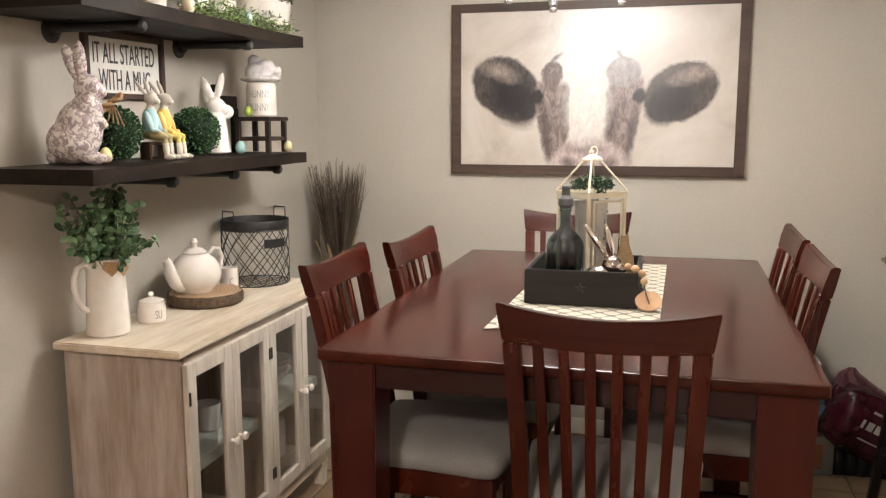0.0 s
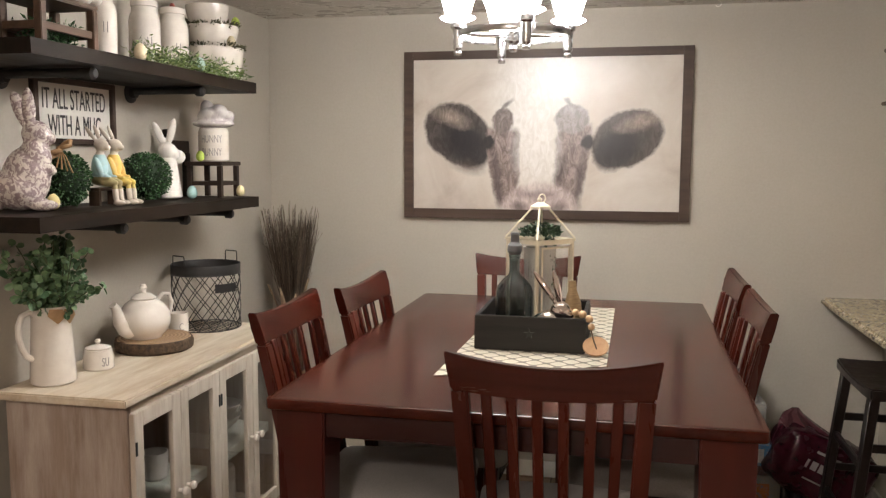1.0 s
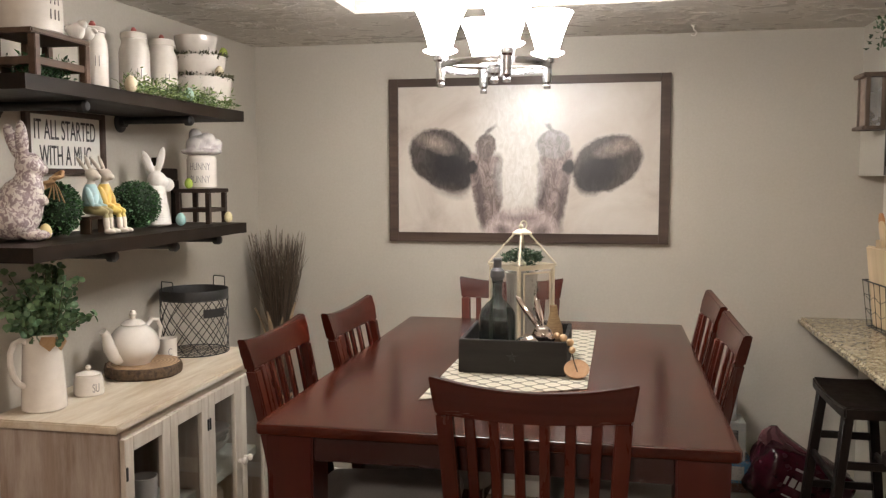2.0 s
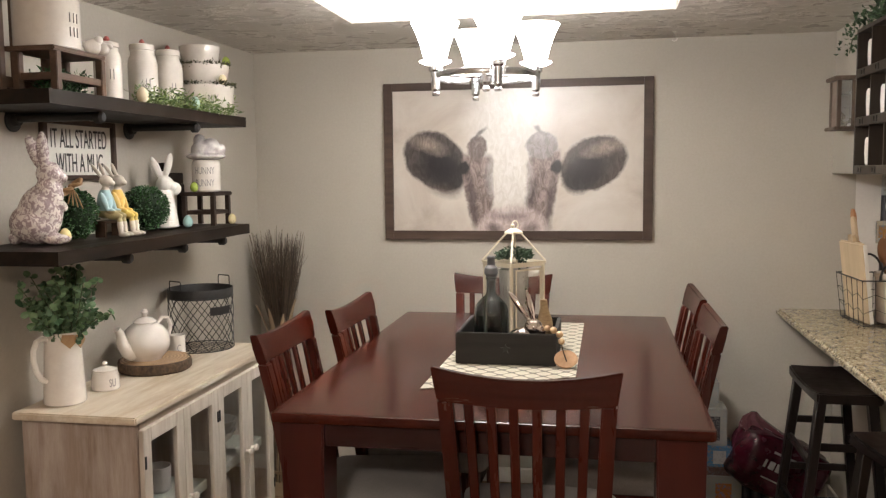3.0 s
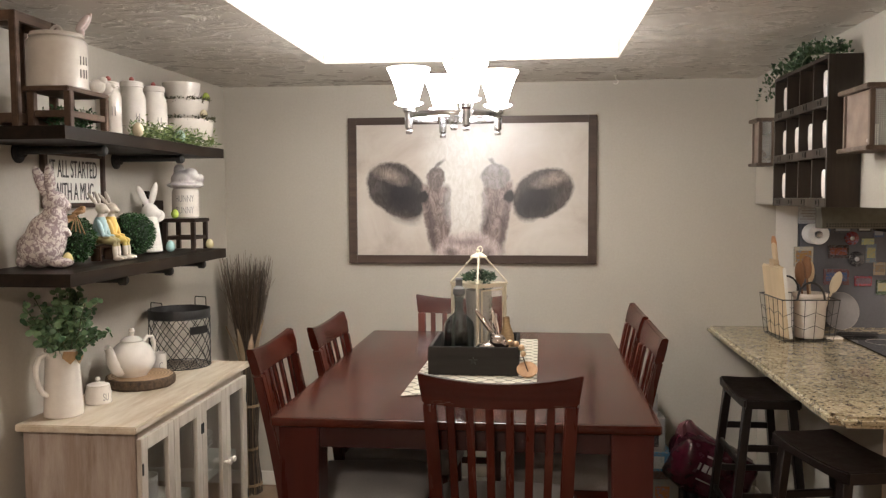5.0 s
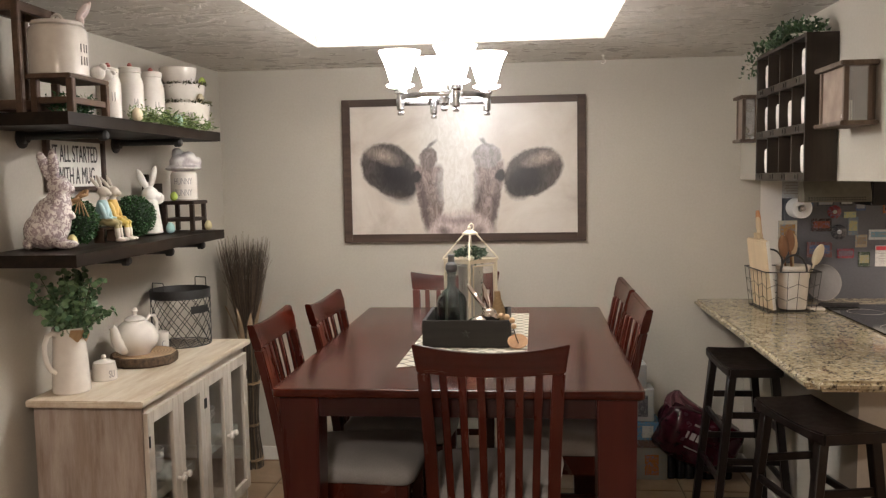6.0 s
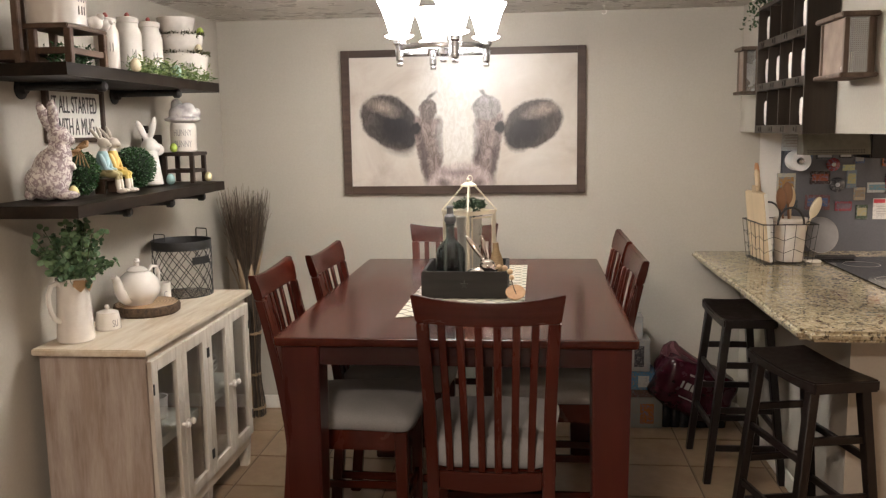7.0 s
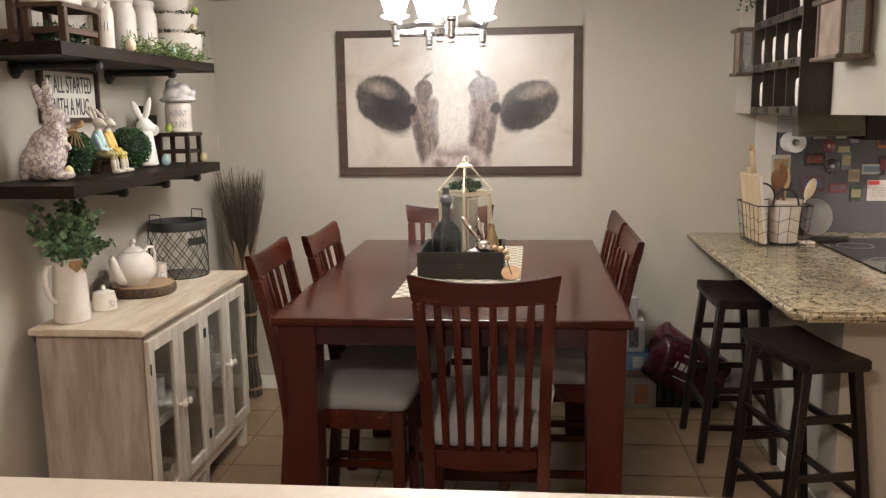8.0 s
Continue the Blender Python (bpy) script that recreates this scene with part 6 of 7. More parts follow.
for r, z in enumerate(RZS):
    for k in range(1, 4):
        y = QY0 + 0.006 + CW * k
        part("divider", boxed(QX0 + 0.003, QX1 - 0.0085, y - 0.004, y + 0.004, z + 0.0322, (RZS[r + 1] if r < 2 else QZ1 - 0.012) - 0.0002), CUBBY_WOOD, cub)
for r, cols in enumerate(((0, 3), (0, 1, 2, 3), (0, 3))):
    for k in cols:
        yc = QY0 + 0.006 + CW * (k + 0.5) + 0.030
        g = pot("white_mug", [(0, 0), (0.022, 0), (0.027, 0.006), (0.030, 0.05), (0.029, 0.098), (0.024, 0.108), (0.021, 0.108), (0.025, 0.09), (0.026, 0.012), (0, 0.010)], pose(QX0 + 0.048, yc, RZS[r] + 0.0322) @ Matrix.Diagonal((0.86, 0.86, 0.94, 1)), "white ceramic mug standing in the cubby", "mug", group="cubby mugs")
vine = thing("ivy_garland", "green artificial ivy draped over the cubby top", "ivy")
bm, stems = bmesh.new(), bmesh.new()
pts = [Vector((QX0 + 0.03 + 0.03 * math.sin(7 * t), QY1 + 0.05 + (QY0 - QY1 - 0.03) * t, QZ1 + 0.016 + 0.012 * math.sin(11 * t))) for t in [i / 30 for i in range(31)]]
pts = [Vector((QX0 - 0.010, QY1 + 0.055, QZ1 - 0.075)), Vector((QX0 - 0.006, QY1 + 0.040, QZ1 - 0.03))] + pts
tube(stems, pts, 0.002, 5)
for p in pts:
    for _ in range(22):
        at = p + Vector((random.gauss(0, 0.022), random.gauss(0, 0.016), abs(random.gauss(0, 0.018))))
        if at.x > 2.045:
            at.x = 2.045
        d = Vector((random.gauss(-0.3, 0.7), random.gauss(0, 0.8), random.gauss(0.3, 0.7)))
        if QY0 < at.y < QY1 and at.x > QX0 - 0.02:
            d.z = abs(d.z)
        leaf(bm, at, d, random.uniform(0.014, 0.026), random.uniform(0.010, 0.017))
part("leaves", bm, leafy("ivy_leaves", (0.012, 0.034, 0.014), (0.060, 0.115, 0.045)), vine, smooth=0)
part("stem", stems, STEM, vine)


def wall_lantern(x0, x1, y0, y1, z0, z1, label):
    t = thing("wall_lantern", label, "lantern", "weathered wall lanterns")
    e = 0.014
    for z, h in ((z0, 0.014), (z1 - 0.016, 0.016)):
        part("plate", boxed(x0 - e, x1 + e, y0 - e, y1 + e, z, z + h, 0.003), WEATHERED, t)
    for x in (x0, x1 - 0.016):
        for y in (y0, y1 - 0.016):
            part("post", boxed(x, x + 0.016, y, y + 0.016, z0 + 0.0145, z1 - 0.0165, 0.002, 1), WEATHERED, t)
    # Glass side drawn as an opaque, glossy brown panel.
    part("pane", boxed(x0 + 0.006, x0 + 0.008, y0 + 0.0165, y1 - 0.0165, z0 + 0.0145, z1 - 0.0165), surface("opaque_brown_glass", (0.24, 0.175, 0.14), (0.34, 0.26, 0.21), 14, 5, (0.16, 0.3), 0.0), t, "smooth opaque brown panel for the glass side", 0)
    bm = bmesh.new()
    n = 9
    w = (x1 - x0 - 0.033) / n
    hh = (z1 - z0 - 0.031)
    nz = int(hh / w)
    for i in range(n + 1):
        box(bm, x0 + 0.0165 + i * w - 0.0013, x0 + 0.0165 + i * w + 0.0013, y0 + 0.004, y0 + 0.0055, z0 + 0.0145, z1 - 0.0165)
    for k in range(nz + 1):
        z = z0 + 0.0145 + hh * k / nz
        box(bm, x0 + 0.0165, x1 - 0.0165, y0 + 0.0036, y0 + 0.0052, max(z - 0.0013, z0 + 0.0145), min(z + 0.0013, z1 - 0.0165))
    part("mesh_front", bm, CHROME, t, "perforated metal front")
    part("back_board", boxed(x0 + 0.0165, x1 - 0.0165, y1 - 0.010, y1 - 0.004, z0 + 0.0145, z1 - 0.0165), WEATHERED, t)
    part("wall_plate", boxed(x1 + 0.0005, RIGHT - 0.0005, y0 + 0.02, y1 - 0.02, z0 + 0.0145, z1 - 0.0165, 0.002, 1), WEATHERED, t)
    bm = bmesh.new()
    lathe(bm, [(0, z0 + 0.0145), (0.024, z0 + 0.0145), (0.024, z0 + 0.085), (0, z0 + 0.085)], 20, ((x0 + x1) / 2, (y0 + y1) / 2, 0))
    cn = part("candle", bm, WAX)
    tagged(cn, "cream pillar candle inside a weathered wall lantern", "candle", "lantern candles", "thing")


wall_lantern(2.002, 2.074, -0.365, -0.245, 1.706, 1.925, "weathered wooden wall lantern beside the far cubby end")
wall_lantern(1.985, 2.074, -1.695, -1.470, 1.706, 1.908, "weathered wooden wall lantern with perforated metal front")

# ---- on the granite ----
ck = thing("cooktop", "black glass electric cooktop set on the granite", "cooktop")
part("glass_plate", boxed(2.405, 2.93, -1.150, -0.235, 0.9055, 0.912, 0.002), BLACK_GLASS, ck)
for cx, cy, r in ((2.54, -0.47, 0.08), (2.54, -0.90, 0.10), (2.80, -0.47, 0.10), (2.80, -0.90, 0.08)):
    bm = bmesh.new()
    tube(bm, [(cx + r * math.cos(2 * math.pi * k / 32), cy + r * math.sin(2 * math.pi * k / 32), 0.9122) for k in range(32)], 0.0008, 4, True)
    part("burner_ring", bm, FAINT, ck)
GZ = 0.9058
bk = thing("counter_basket", "black chevron wire basket holding boards and utensils", "basket", m=pose(2.208, -0.312, GZ, 0, 0, 3))
BW, BD, BH = 0.110, 0.136, 0.192


def basket_pt(u, z):
    """Round the rectangular basket, u from 0 to 4, flaring to the top."""
    k = 1 + 0.16 * z / BH
    s = int(u) % 4
    f = u - int(u)
    cs = [(-BW, -BD), (BW, -BD), (BW, BD), (-BW, BD)]
    a, b = cs[s], cs[(s + 1) % 4]
    return Vector(((a[0] + (b[0] - a[0]) * f) * k, (a[1] + (b[1] - a[1]) * f) * k, z))


for z, r in ((0.003, 0.0025), (BH, 0.003)):
    bm = bmesh.new()
    tube(bm, [basket_pt(u / 4, z) for u in range(16)], r, 6, True)
    part("rim", bm, IRON, bk)
wires = [[basket_pt(u / 5, 0.003), basket_pt(u / 5, BH)] for u in range(20)] + [[(k * 0.030, -BD, 0.003), (k * 0.030, BD, 0.003)] for k in range(-3, 4)]
for w in wires:
    bm = bmesh.new()
    tube(bm, w, 0.0014, 5)
    part("wire", bm, IRON, bk)
for z in (0.055, 0.115):
    bm = bmesh.new()
    tube(bm, [basket_pt(u / 10, z + (0.020 if (u % 4) == 2 else 0.010 if u % 2 else 0)) for u in range(40)], 0.0013, 5, True)
    part("chevron_wire", bm, IRON, bk)
for s in (-1, 1):
    bm = bmesh.new()
    tube(bm, [(0.060 * math.cos(math.pi * k / 12), s * BD * 1.16, BH + 0.080 * math.sin(math.pi * k / 12)) for k in range(13)], 0.005, 8)
    part("handle", bm, IRON, bk, "thick black handle")


def board(m, w, h, t, hl, mat_, label):
    th = thing("cutting_board", label, "cutting board", "boards in the basket", m)
    part("blade", boxed(-w / 2, w / 2, -t / 2, t / 2, 0, h, 0.006, 3), mat_, th)
    bm = bmesh.new()
    loft(bm, [[(-q, -t / 2.4, z), (q, -t / 2.4, z), (q, t / 2.4, z), (-q, t / 2.4, z)] for q, z in ((0.026, h + 0.0005), (0.020, h + 0.03), (0.023, h + hl * 0.8), (0.012, h + hl))])
    soften(bm, 0.003, 2)
    part("handle", bm, mat_, th)
    return th


wide = board(pose(2.128, -0.318, GZ + 0.006, -7, 0, 98), 0.228, 0.335, 0.016, 0.012, PALE_WOOD, "wide pale wooden cutting board with a white edge")
part("edge", boxed(-0.119, -0.1145, -0.007, 0.007, 0.004, 0.330, 0.001, 1), BOARD, wide, "white edge")
board(pose(2.146, -0.300, GZ + 0.006, -7, 0, 98), 0.130, 0.335, 0.012, 0.105, PALE_WOOD, "pale wooden paddle board upright in the wire basket")
board(pose(2.160, -0.255, GZ + 0.006, -7, 0, 98), 0.090, 0.335, 0.011, 0.135, ORANGE_WOOD, "small brown cutting board behind the pale ones")
pot("utensil_crock", [(0, 0), (0.062, 0), (0.066, 0.008), (0.072, 0.185), (0.078, 0.192), (0.078, 0.207), (0.072, 0.207), (0.066, 0.18), (0.060, 0.012), (0, 0.010)], pose(2.250, -0.345, GZ + 0.006), "white ceramic utensil crock in the wire basket", "crock")
for x, y, h, a, b, mt, nm in ((-0.020, 0.010, 0.30, 3, -10, BROWN_WOOD, "dark wooden spoon in the utensil crock"), (0.008, 0.000, 0.32, -4, -2, BROWN_WOOD, "brown wooden spoon in the utensil crock"), (0.015, 0.025, 0.30, -8, 4, PALE_WOOD, "pale wooden spatula in the utensil crock"), (0.030, -0.010, 0.27, 2, 24, WAX, "cream serving spoon in the utensil crock")):
    bm = bmesh.new()
    tube(bm, [(0, 0, 0), (0, 0, h * 0.72)], 0.005, 8)
    ball(bm, (0, 0, h * 0.85), (0.028, 0.008, 0.048), 14)
    o = part("wooden_spoon", bm, mt, smooth=60)
    o.matrix_basis = pose(2.250 + x * 0.6, -0.345 + y * 0.6, GZ + 0.020, a, b, 20) @ Matrix.Diagonal((1, 1, 1.14, 1))
    tagged(o, nm, "utensil", "utensils", "thing")
lidg = thing("pan_lid", "round grey glass pan lid leaning behind the basket", "pan lid", m=pose(2.470, -0.140, 0.9135, 80, 0, 8) @ Matrix.Scale(0.90, 4))
bm = bmesh.new()
lathe(bm, [(0, 0.016), (0.05, 0.013), (0.095, 0.003), (0.100, 0), (0.100, -0.004), (0.09, 0), (0, 0.010)], 36, (0, 0.104, 0))
part("disc", bm, surface("grey_lid", (0.16, 0.16, 0.17), (0.19, 0.19, 0.20), 30, 5, (0.4, 0.5), 0), lidg)
bm = bmesh.new()
tube(bm, [(0.100 * math.cos(2 * math.pi * k / 36), 0.104 + 0.100 * math.sin(2 * math.pi * k / 36), 0.0) for k in range(36)], 0.0014, 6, True)
part("rim", bm, FAINT, lidg)
spat = thing("spatula", "black long-handled spatula lying on the cooktop", "utensil", m=pose(2.385, -0.300, 0.9125))
part("handle", boxed(0, 0.19, -0.010, 0.010, 0.001, 0.018, 0.005), IRON, spat)
part("blade", boxed(-0.075, -0.0005, -0.022, 0.022, 0.001, 0.006, 0.002), IRON, spat)
tagged(part("spoon_rest", boxed(2.315, 2.390, -0.395, -0.335, GZ, GZ + 0.012, 0.005, 3), CERAMIC), "small white ceramic spoon rest on the granite", "spoon rest", "", "thing")

# ---- refrigerator, hood and notes ----
fr = thing("refrigerator", "dark stainless refrigerator side covered with magnets", "refrigerator")
part("body", boxed(2.306, 3.20, 0.014, 0.76, 0.0, 1.72, 0.008), FRIDGE, fr)
part("door", boxed(3.2005, 3.255, 0.016, 0.758, 0.03, 1.72, 0.010), FRIDGE, fr)
FY = 0.0135
hues = {}


def colour(c):
    if c not in hues:
        hues[c] = spotted("printed_magnet", tuple(0.72 * q for q in c), tuple(0.12 + 0.35 * q for q in c[::-1]), 95, 0.50, 0.60)
    return hues[c]


def magnet(x, z, w, h, c, label, stripe=None, round_=False, thick=0.006):
    t = thing("fridge_magnet", label, "magnet", "fridge magnets", pose(x, FY, z))
    bm = bmesh.new()
    if round_:
        lathe(bm, [(0, 0), (w / 2, 0), (w / 2, 0.008), (w * 0.3, 0.014), (0, 0.014)], 18)
        o = part("face", bm, colour(c), t)
        o.matrix_basis = pose(0, 0, 0, 90, 0, 0)
        bm = bmesh.new()
        lathe(bm, [(0, 0.0142), (w * 0.16, 0.0142), (w * 0.12, 0.020), (0, 0.020)], 12)
        o = part("centre", bm, colour(stripe or (0.7, 0.7, 0.7)), t)
        o.matrix_basis = pose(0, 0, 0, 90, 0, 0)
    else:
        box(bm, -w / 2, w / 2, -thick, 0, -h / 2, h / 2)
        soften(bm, 0.0015, 1)
        part("face", bm, colour(c), t)
        if stripe:
            part("picture", boxed(-w * 0.4, w * 0.4, -thick - 0.0012, -thick - 0.0002, -h * 0.25, h * 0.3), colour(stripe), t)
    return t


magnet(2.327, 1.261, 0.094, 0.102, (0.55, 0.50, 0.40), "cream card magnet with a brown picture on the refrigerator", (0.40, 0.22, 0.08))
magnet(2.495, 1.287, 0.100, 0.066, (0.05, 0.03, 0.03), "dark red photo magnet on the refrigerator", (0.30, 0.08, 0.04))
magnet(2.557, 1.354, 0.068, 0.068, (0.28, 0.05, 0.05), "round red and black magnet on the refrigerator", (0.6, 0.55, 0.45), True)
magnet(2.635, 1.337, 0.060, 0.032, (0.56, 0.54, 0.28), "pale yellow note magnet on the refrigerator")
magnet(2.651, 1.279, 0.050, 0.094, (0.20, 0.26, 0.32), "grey-blue figure-shaped magnet on the refrigerator", (0.50, 0.45, 0.22))
magnet(2.581, 1.250, 0.076, 0.076, (0.04, 0.04, 0.05), "round black magnet with a pale centre on the refrigerator", (0.6, 0.6, 0.62), True)
magnet(2.693, 1.202, 0.058, 0.066, (0.48, 0.38, 0.26), "beige seaside magnet on the refrigerator", (0.34, 0.26, 0.18))
magnet(2.487, 1.159, 0.125, 0.080, (0.22, 0.10, 0.10), "red and blue picture magnet on the refrigerator", (0.10, 0.16, 0.34))
magnet(2.617, 1.139, 0.084, 0.050, (0.34, 0.07, 0.08), "red photo magnet on the refrigerator", (0.20, 0.14, 0.18))
magnet(2.709, 1.108, 0.058, 0.076, (0.05, 0.08, 0.05), "dark green picture magnet on the refrigerator", (0.36, 0.32, 0.18))
magnet(2.779, 1.234, 0.100, 0.052, (0.62, 0.66, 0.68), "white and blue card magnet on the refrigerator", (0.20, 0.36, 0.46))
magnet(2.835, 1.372, 0.078, 0.060, (0.50, 0.17, 0.04), "orange figure-shaped magnet on the refrigerator", (0.05, 0.03, 0.03))
magnet(2.829, 1.254, 0.030, 0.100, (0.05, 0.02, 0.03), "dark cord hanging from a magnet on the refrigerator", (0.30, 0.03, 0.05))
magnet(2.513, 1.400, 0.085, 0.034, (0.07, 0.09, 0.12), "dark photo strip magnet on the refrigerator", (0.35, 0.36, 0.40))
magnet(2.617, 1.400, 0.066, 0.028, (0.06, 0.06, 0.07), "black and white word magnet on the refrigerator", (0.6, 0.6, 0.6))
magnet(2.685, 1.380, 0.050, 0.042, (0.10, 0.17, 0.34), "blue picture magnet on the refrigerator", (0.40, 0.44, 0.50))
magnet(2.437, 1.400, 0.034, 0.034, (0.14, 0.20, 0.30), "small blue square magnet on the refrigerator")
magnet(2.377, 1.149, 0.022, 0.044, (0.06, 0.08, 0.10), "small dark magnet on the refrigerator")
note = magnet(2.823, 1.124, 0.118, 0.108, (0.74, 0.72, 0.70), "white paper notice with a red heading on the refrigerator", None, False, 0.002)
part("heading", boxed(-0.055, 0.0, -0.0032, -0.0022, 0.030, 0.050), surface("red_print", (0.48, 0.04, 0.06), (0.54, 0.06, 0.08), 30, 5, (0.6, 0.7), 0), note)
line_bars("printed_lines", 4, 0.09, 0.004, 0.013, pose(0, -0.0022, 0.015), FAINT, note)
sheet = magnet(2.346, 1.473, 0.098, 0.092, (0.66, 0.68, 0.70), "white printed sheet on the refrigerator's corner", None, False, 0.002)
line_bars("printed_lines", 5, 0.078, 0.005, 0.014, pose(0, -0.0022, 0.036), FAINT, sheet)
roll = thing("paper_towel_roll", "white paper towel roll on a round holder", "paper towel", m=pose(2.366, FY - 0.001, 1.378, 90, 0, 0) @ Matrix.Diagonal((0.88, 0.88, 1, 1)))
bm = bmesh.new()
lathe(bm, [(0.022, 0), (0.056, 0), (0.058, 0.004), (0.058, 0.10), (0.056, 0.104), (0.022, 0.104), (0.020, 0.05), (0.022, 0)], 32)
part("paper", bm, surface("white_paper", (0.74, 0.72, 0.70), (0.80, 0.78, 0.76), 120, 6, (0.8, 0.9), 0.2), roll)
bm = bmesh.new()
lathe(bm, [(0, 0), (0.012, 0), (0.012, 0.108), (0.016, 0.110), (0.016, 0.118), (0, 0.120)], 18)
part("holder", bm, CHROME, roll, "chrome holder knob")
hood = thing("range_hood", "grey slotted range hood under the bulkhead", "range hood", m=pose(0, 0, 0))
bm = bmesh.new()
loft(bm, [[(2.262, y, z), (2.560, y, z), (2.560, -0.36, z), (2.262, -0.36, z)] for y, z in ((-0.455, 1.420), (-0.450, 1.462), (-0.425, 1.526))])
part("body", bm, surface("grey_hood_enamel", (0.11, 0.104, 0.082), (0.145, 0.137, 0.11), 40, 4, (0.35, 0.5), 0.05), hood)
bm = bmesh.new()
for r in range(2):
    for k in range(22):
        x = 2.280 + 0.0118 * k
        box(bm, x, x + 0.006, -0.4565 + 0.001 * r, -0.4530, 1.428 + 0.010 * r, 1.433 + 0.010 * r)
part("vent_slots", bm, IRON, hood)
tagged(part("wall_oven", boxed(2.575, 3.0, -0.42, -0.20, 1.40, 1.527, 0.004), BLACK_GLASS), "black glass appliance under the kitchen cabinets", "appliance", "", "thing")
upper = tagged(part("upper_cabinet", boxed(2.422, 3.0, -1.6, -0.02, 1.5275, TOP - 0.002, 0.003), KITCHEN_WALL), "plain white upper kitchen cabinet behind the bulkhead", "cabinet", "", "thing")

# ---- floor things by the back wall ----
WRAP = surface("maroon_shrink_wrap", (0.026, 0.003, 0.008), (0.050, 0.006, 0.014), 30, 8, (0.14, 0.32), 0.5, 0.004)
pk = thing("drink_pack", "maroon shrink-wrapped pack of drink bottles on the floor", "drink pack", m=pose(1.852, -0.175, 0))
bm = bmesh.new()
bmesh.ops.create_cube(bm, size=1.0)
bmesh.ops.subdivide_edges(bm, edges=list(bm.edges), cuts=11, use_grid_fill=True)
for v in bm.verts:
    p = v.co * 2
    q = Vector([math.copysign(abs(c) ** 0.8, c) for c in p])
    n_ = (abs(p.x) ** 5 + abs(p.y) ** 5 + abs(p.z) ** 5) ** 0.2
    p = p / max(n_, 1e-6) * max(abs(p.x), abs(p.y), abs(p.z))
    bumps = 0.014 * math.sin(p.x * 7.5) * (1 - 0.4 * abs(p.z))
    v.co = Vector((p.x * 0.205, p.y * 0.110 + bumps * (1 if p.y > 0 else -1) * abs(p.y), p.z * 0.135)) + 0.016 * Vector((noise.noise(p * 2.2), noise.noise(p * 2.2 + Vector((5, 0, 0))), noise.noise(p * 2.6 + Vector((0, 7, 0)))))
wrap = part("wrap", bm, WRAP, pk, "", 50)
wrap.matrix_basis = pose(-0.015, 0, 0.225, 0, 24, 0)
bm = bmesh.new()
loft(bm, [[(x + w * math.cos(2 * math.pi * k / 14), 0.6 * w * math.sin(2 * math.pi * k / 14) * (1 + 0.4 * math.sin(3 * k)), z) for k in range(14)] for x, z, w in ((-0.075, 0.36, 0.105), (-0.105, 0.405, 0.070), (-0.120, 0.440, 0.040), (-0.112, 0.462, 0.014))])
part("wrap_end", bm, surface("clear_pink_film", (0.075, 0.028, 0.034), (0.12, 0.05, 0.055), 40, 9, (0.15, 0.3), 0.6, 0.004), pk, "crumpled film end")
logo = bmesh.new()
for x, w in ((-0.056, 0.010), (-0.034, 0.024), (-0.002, 0.022)):
    box(logo, x, x + w, -0.002, 0, 0.004, 0.040)
o = part("logo_bars", logo, FAINT, pk, "pale printed bars", 0)
o.matrix_basis = pose(-0.045, -0.134, 0.232, 0, 24, 0)
for w, z, h in ((0.10, 0.305, 0.010), (0.11, 0.196, 0.006)):
    o = part("logo_bars", boxed(-w / 2, w / 2, -0.002, 0, 0, h), FAINT, pk, "", 0)
    o.matrix_basis = pose(-0.032 + (0.03 if z > 0.3 else -0.02), -0.134, z - 0.008, 0, 24, 0)
for k in range(7):
    bm = bmesh.new()
    lathe(bm, [(0, 0), (0.034, 0), (0.036, 0.02), (0.036, 0.09), (0.016, 0.12), (0.016, 0.14), (0, 0.14)], 14, (-0.14 + 0.046 * k, 0.02, 0.001))
    part("bottle", bm, DARKGLASS, pk, "dark drink bottle")
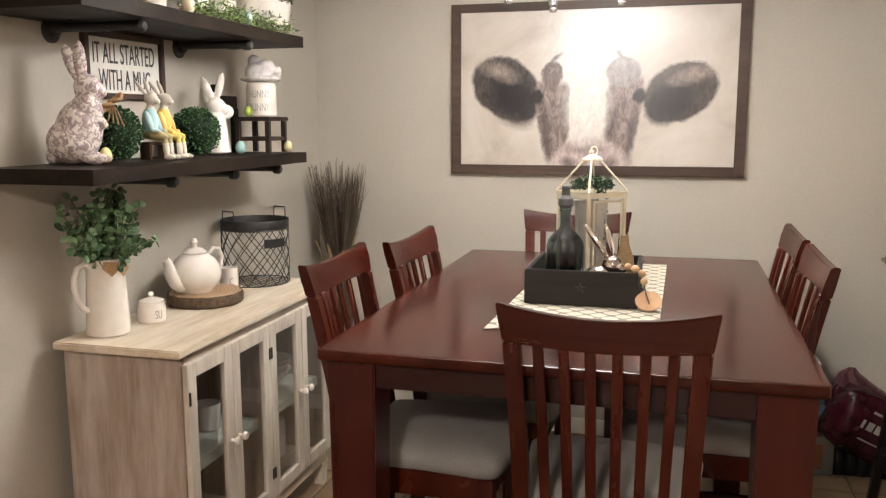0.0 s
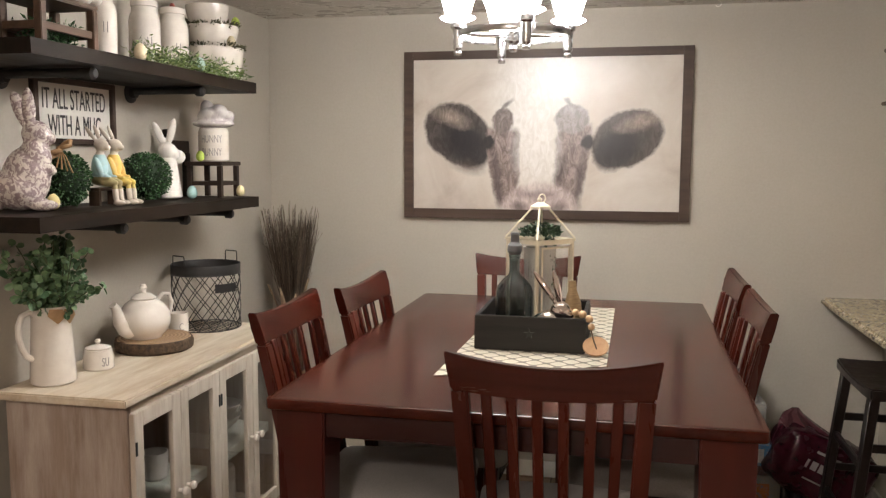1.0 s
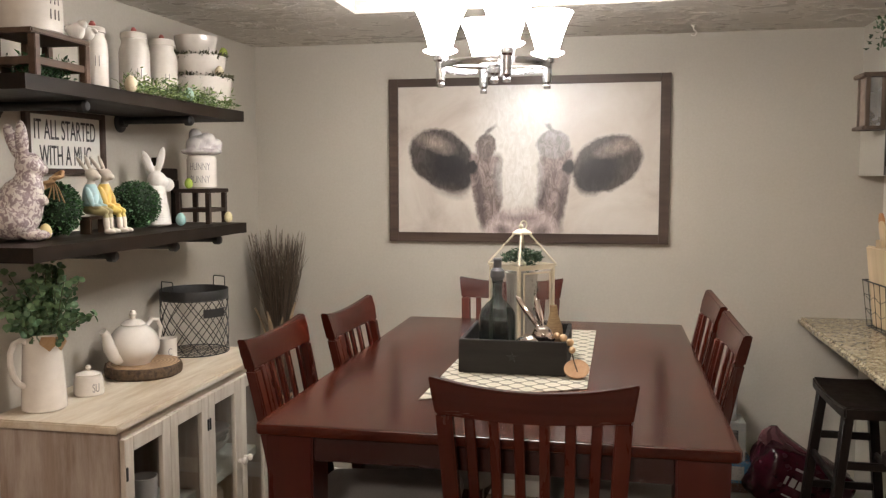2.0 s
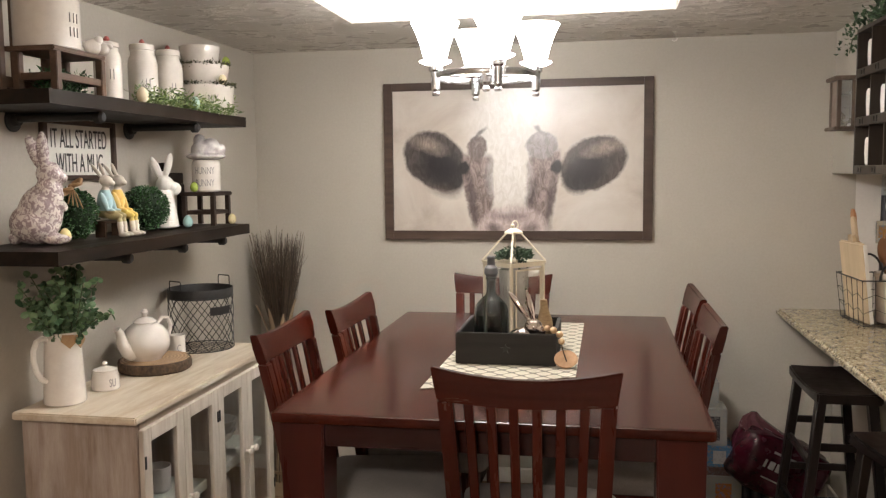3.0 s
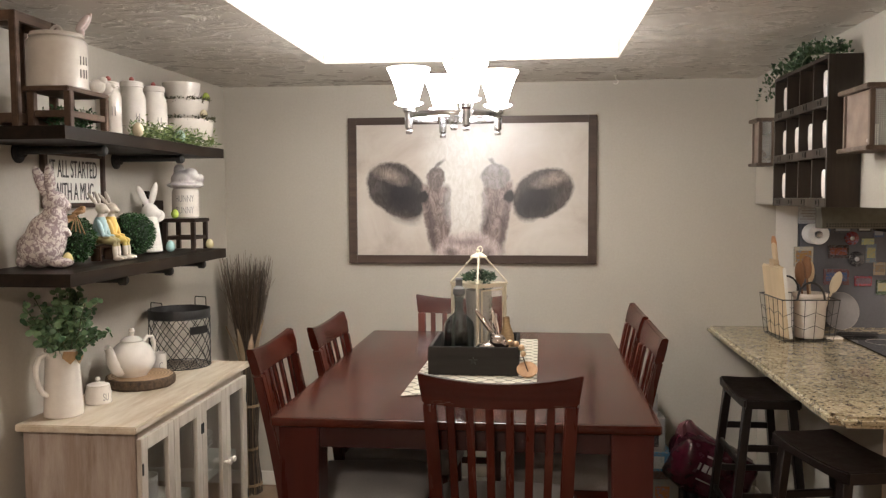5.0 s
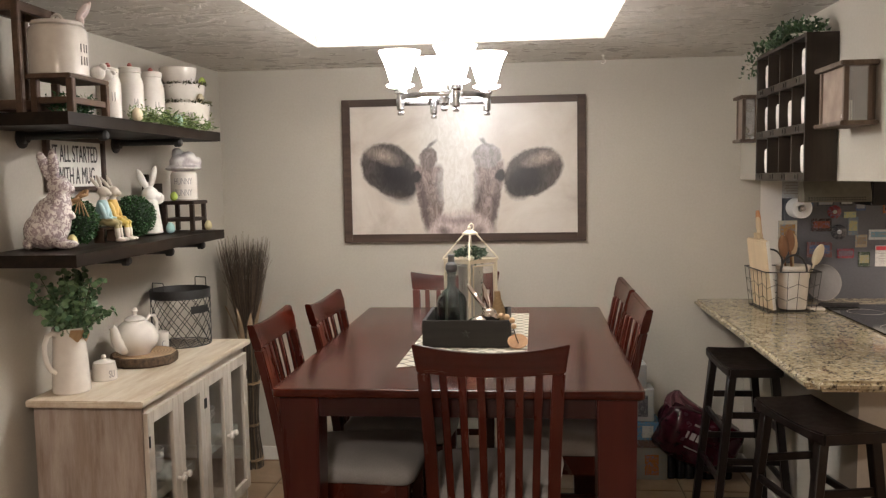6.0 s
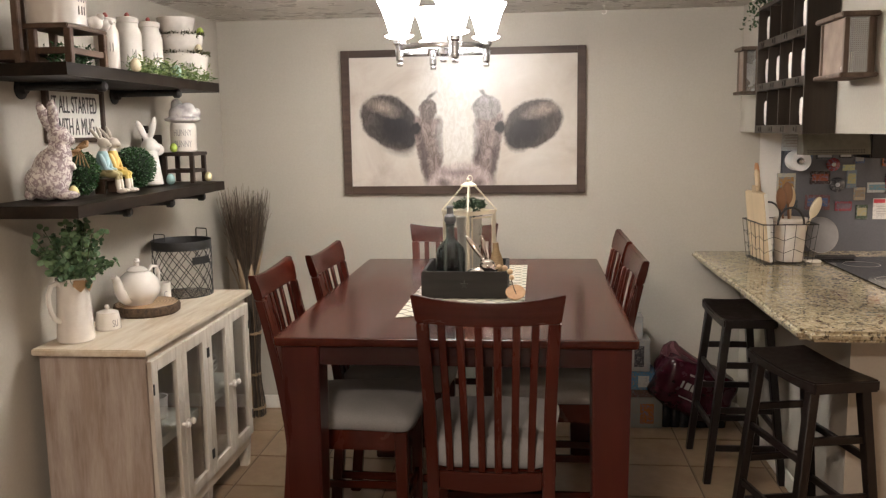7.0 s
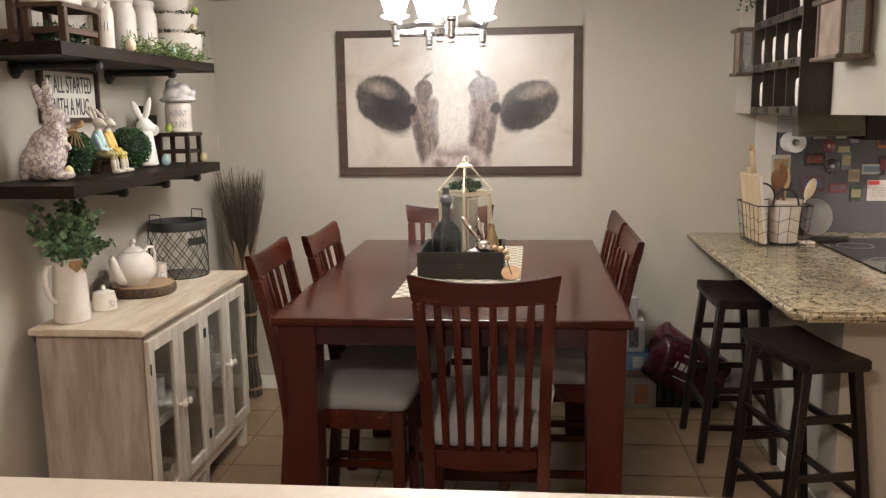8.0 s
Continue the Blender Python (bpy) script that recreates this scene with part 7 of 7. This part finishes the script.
for lo, hi, x0, x1, y0, y1, c, s, lab in ((0, 0.165, 1.515, 1.690, -0.205, -0.035, (0.36, 0.34, 0.30), (0.48, 0.18, 0.06), "grey carton with an orange picture on the floor"), (0.1655, 0.205, 1.520, 1.672, -0.20, -0.045, (0.16, 0.10, 0.08), None, "flat brown carton in the stack by the wall"),
                                          (0.2055, 0.300, 1.515, 1.655, -0.20, -0.05, (0.10, 0.28, 0.48), (0.62, 0.62, 0.60), "blue and white carton in the stack"), (0.3005, 0.470, 1.500, 1.625, -0.19, -0.05, (0.40, 0.39, 0.36), (0.05, 0.05, 0.06), "white carton with a black label"),
                                          (0.4705, 0.590, 1.500, 1.590, -0.17, -0.06, (0.40, 0.38, 0.35), None, "small white carton on top of the stack")):
    t = thing("carton", lab, "carton", "stacked cartons")
    part("box", boxed(x0, x1, y0, y1, lo, hi, 0.003), colour(c), t)
    if s:
        part("printed_panel", boxed(x0 + 0.35 * (x1 - x0), x0 + 0.75 * (x1 - x0), y0 - 0.001, y0 - 0.0002, lo + 0.15 * (hi - lo), lo + 0.8 * (hi - lo)), colour(s), t)
hk = thing("ceiling_hook", "small white metal cup hook in the ceiling", "hook", m=pose(1.372, -0.16, TOP))
bm = bmesh.new()
tube(bm, [(0, 0, 0), (0, 0, -0.018)] + [(0.012 * math.sin(a), 0, -0.030 + 0.012 * math.cos(a)) for a in [0.2 + 0.5 * i for i in range(9)]], 0.002, 6)
part("hook", bm, BOARD, hk)
bm = bmesh.new()
lathe(bm, [(0, 0), (0.010, 0), (0.010, -0.003), (0, -0.004)], 14)
part("base", bm, BOARD, hk)

# ---- floor tiles ----
tiles = {}
far = bmesh.new()
floor_ob = bpy.data.objects["floor"]
PITCH, GAP = 0.3430, 0.006
for i in range(-7, 13):
    for j in range(0, 19):
        x0 = -0.316 + PITCH * i
        y1 = -0.010 - 0.3445 * j + 0.3445 * 1
        a, b = max(x0 + GAP / 2, LEFT + 0.002), min(x0 + PITCH - GAP / 2, 4.198)
        c, d = max(y1 - 0.3445 + GAP / 2, -6.498), min(y1 - GAP / 2, BACK - 0.002)
        if b - a < 0.02 or d - c < 0.02:
            continue
        if d < -3.6 or a > 2.95:
            box(far, a, b, c, d, -0.006, 0.0)
            continue
        key = (round(b - a, 3), round(d - c, 3))
        if key not in tiles:
            bm = boxed(0, b - a, 0, d - c, -0.006, 0.0)
            bmesh.ops.bevel(bm, geom=[e for e in bm.edges if all(v.co.z > -0.001 for v in e.verts)], offset=0.003, segments=2, affect="EDGES")
            bmesh.ops.recalc_face_normals(bm, faces=bm.faces)
            me = bpy.data.meshes.new("tile")
            bm.to_mesh(me)
            bm.free()
            me.materials.append(TILE)
            tiles[key] = me
        t = new("tile", tiles[key])
        t.location = (a, c, 0)
        t.parent = floor_ob
tagged(part("far_tiles", far, TILE, floor_ob, smooth=0), kind="stuff")
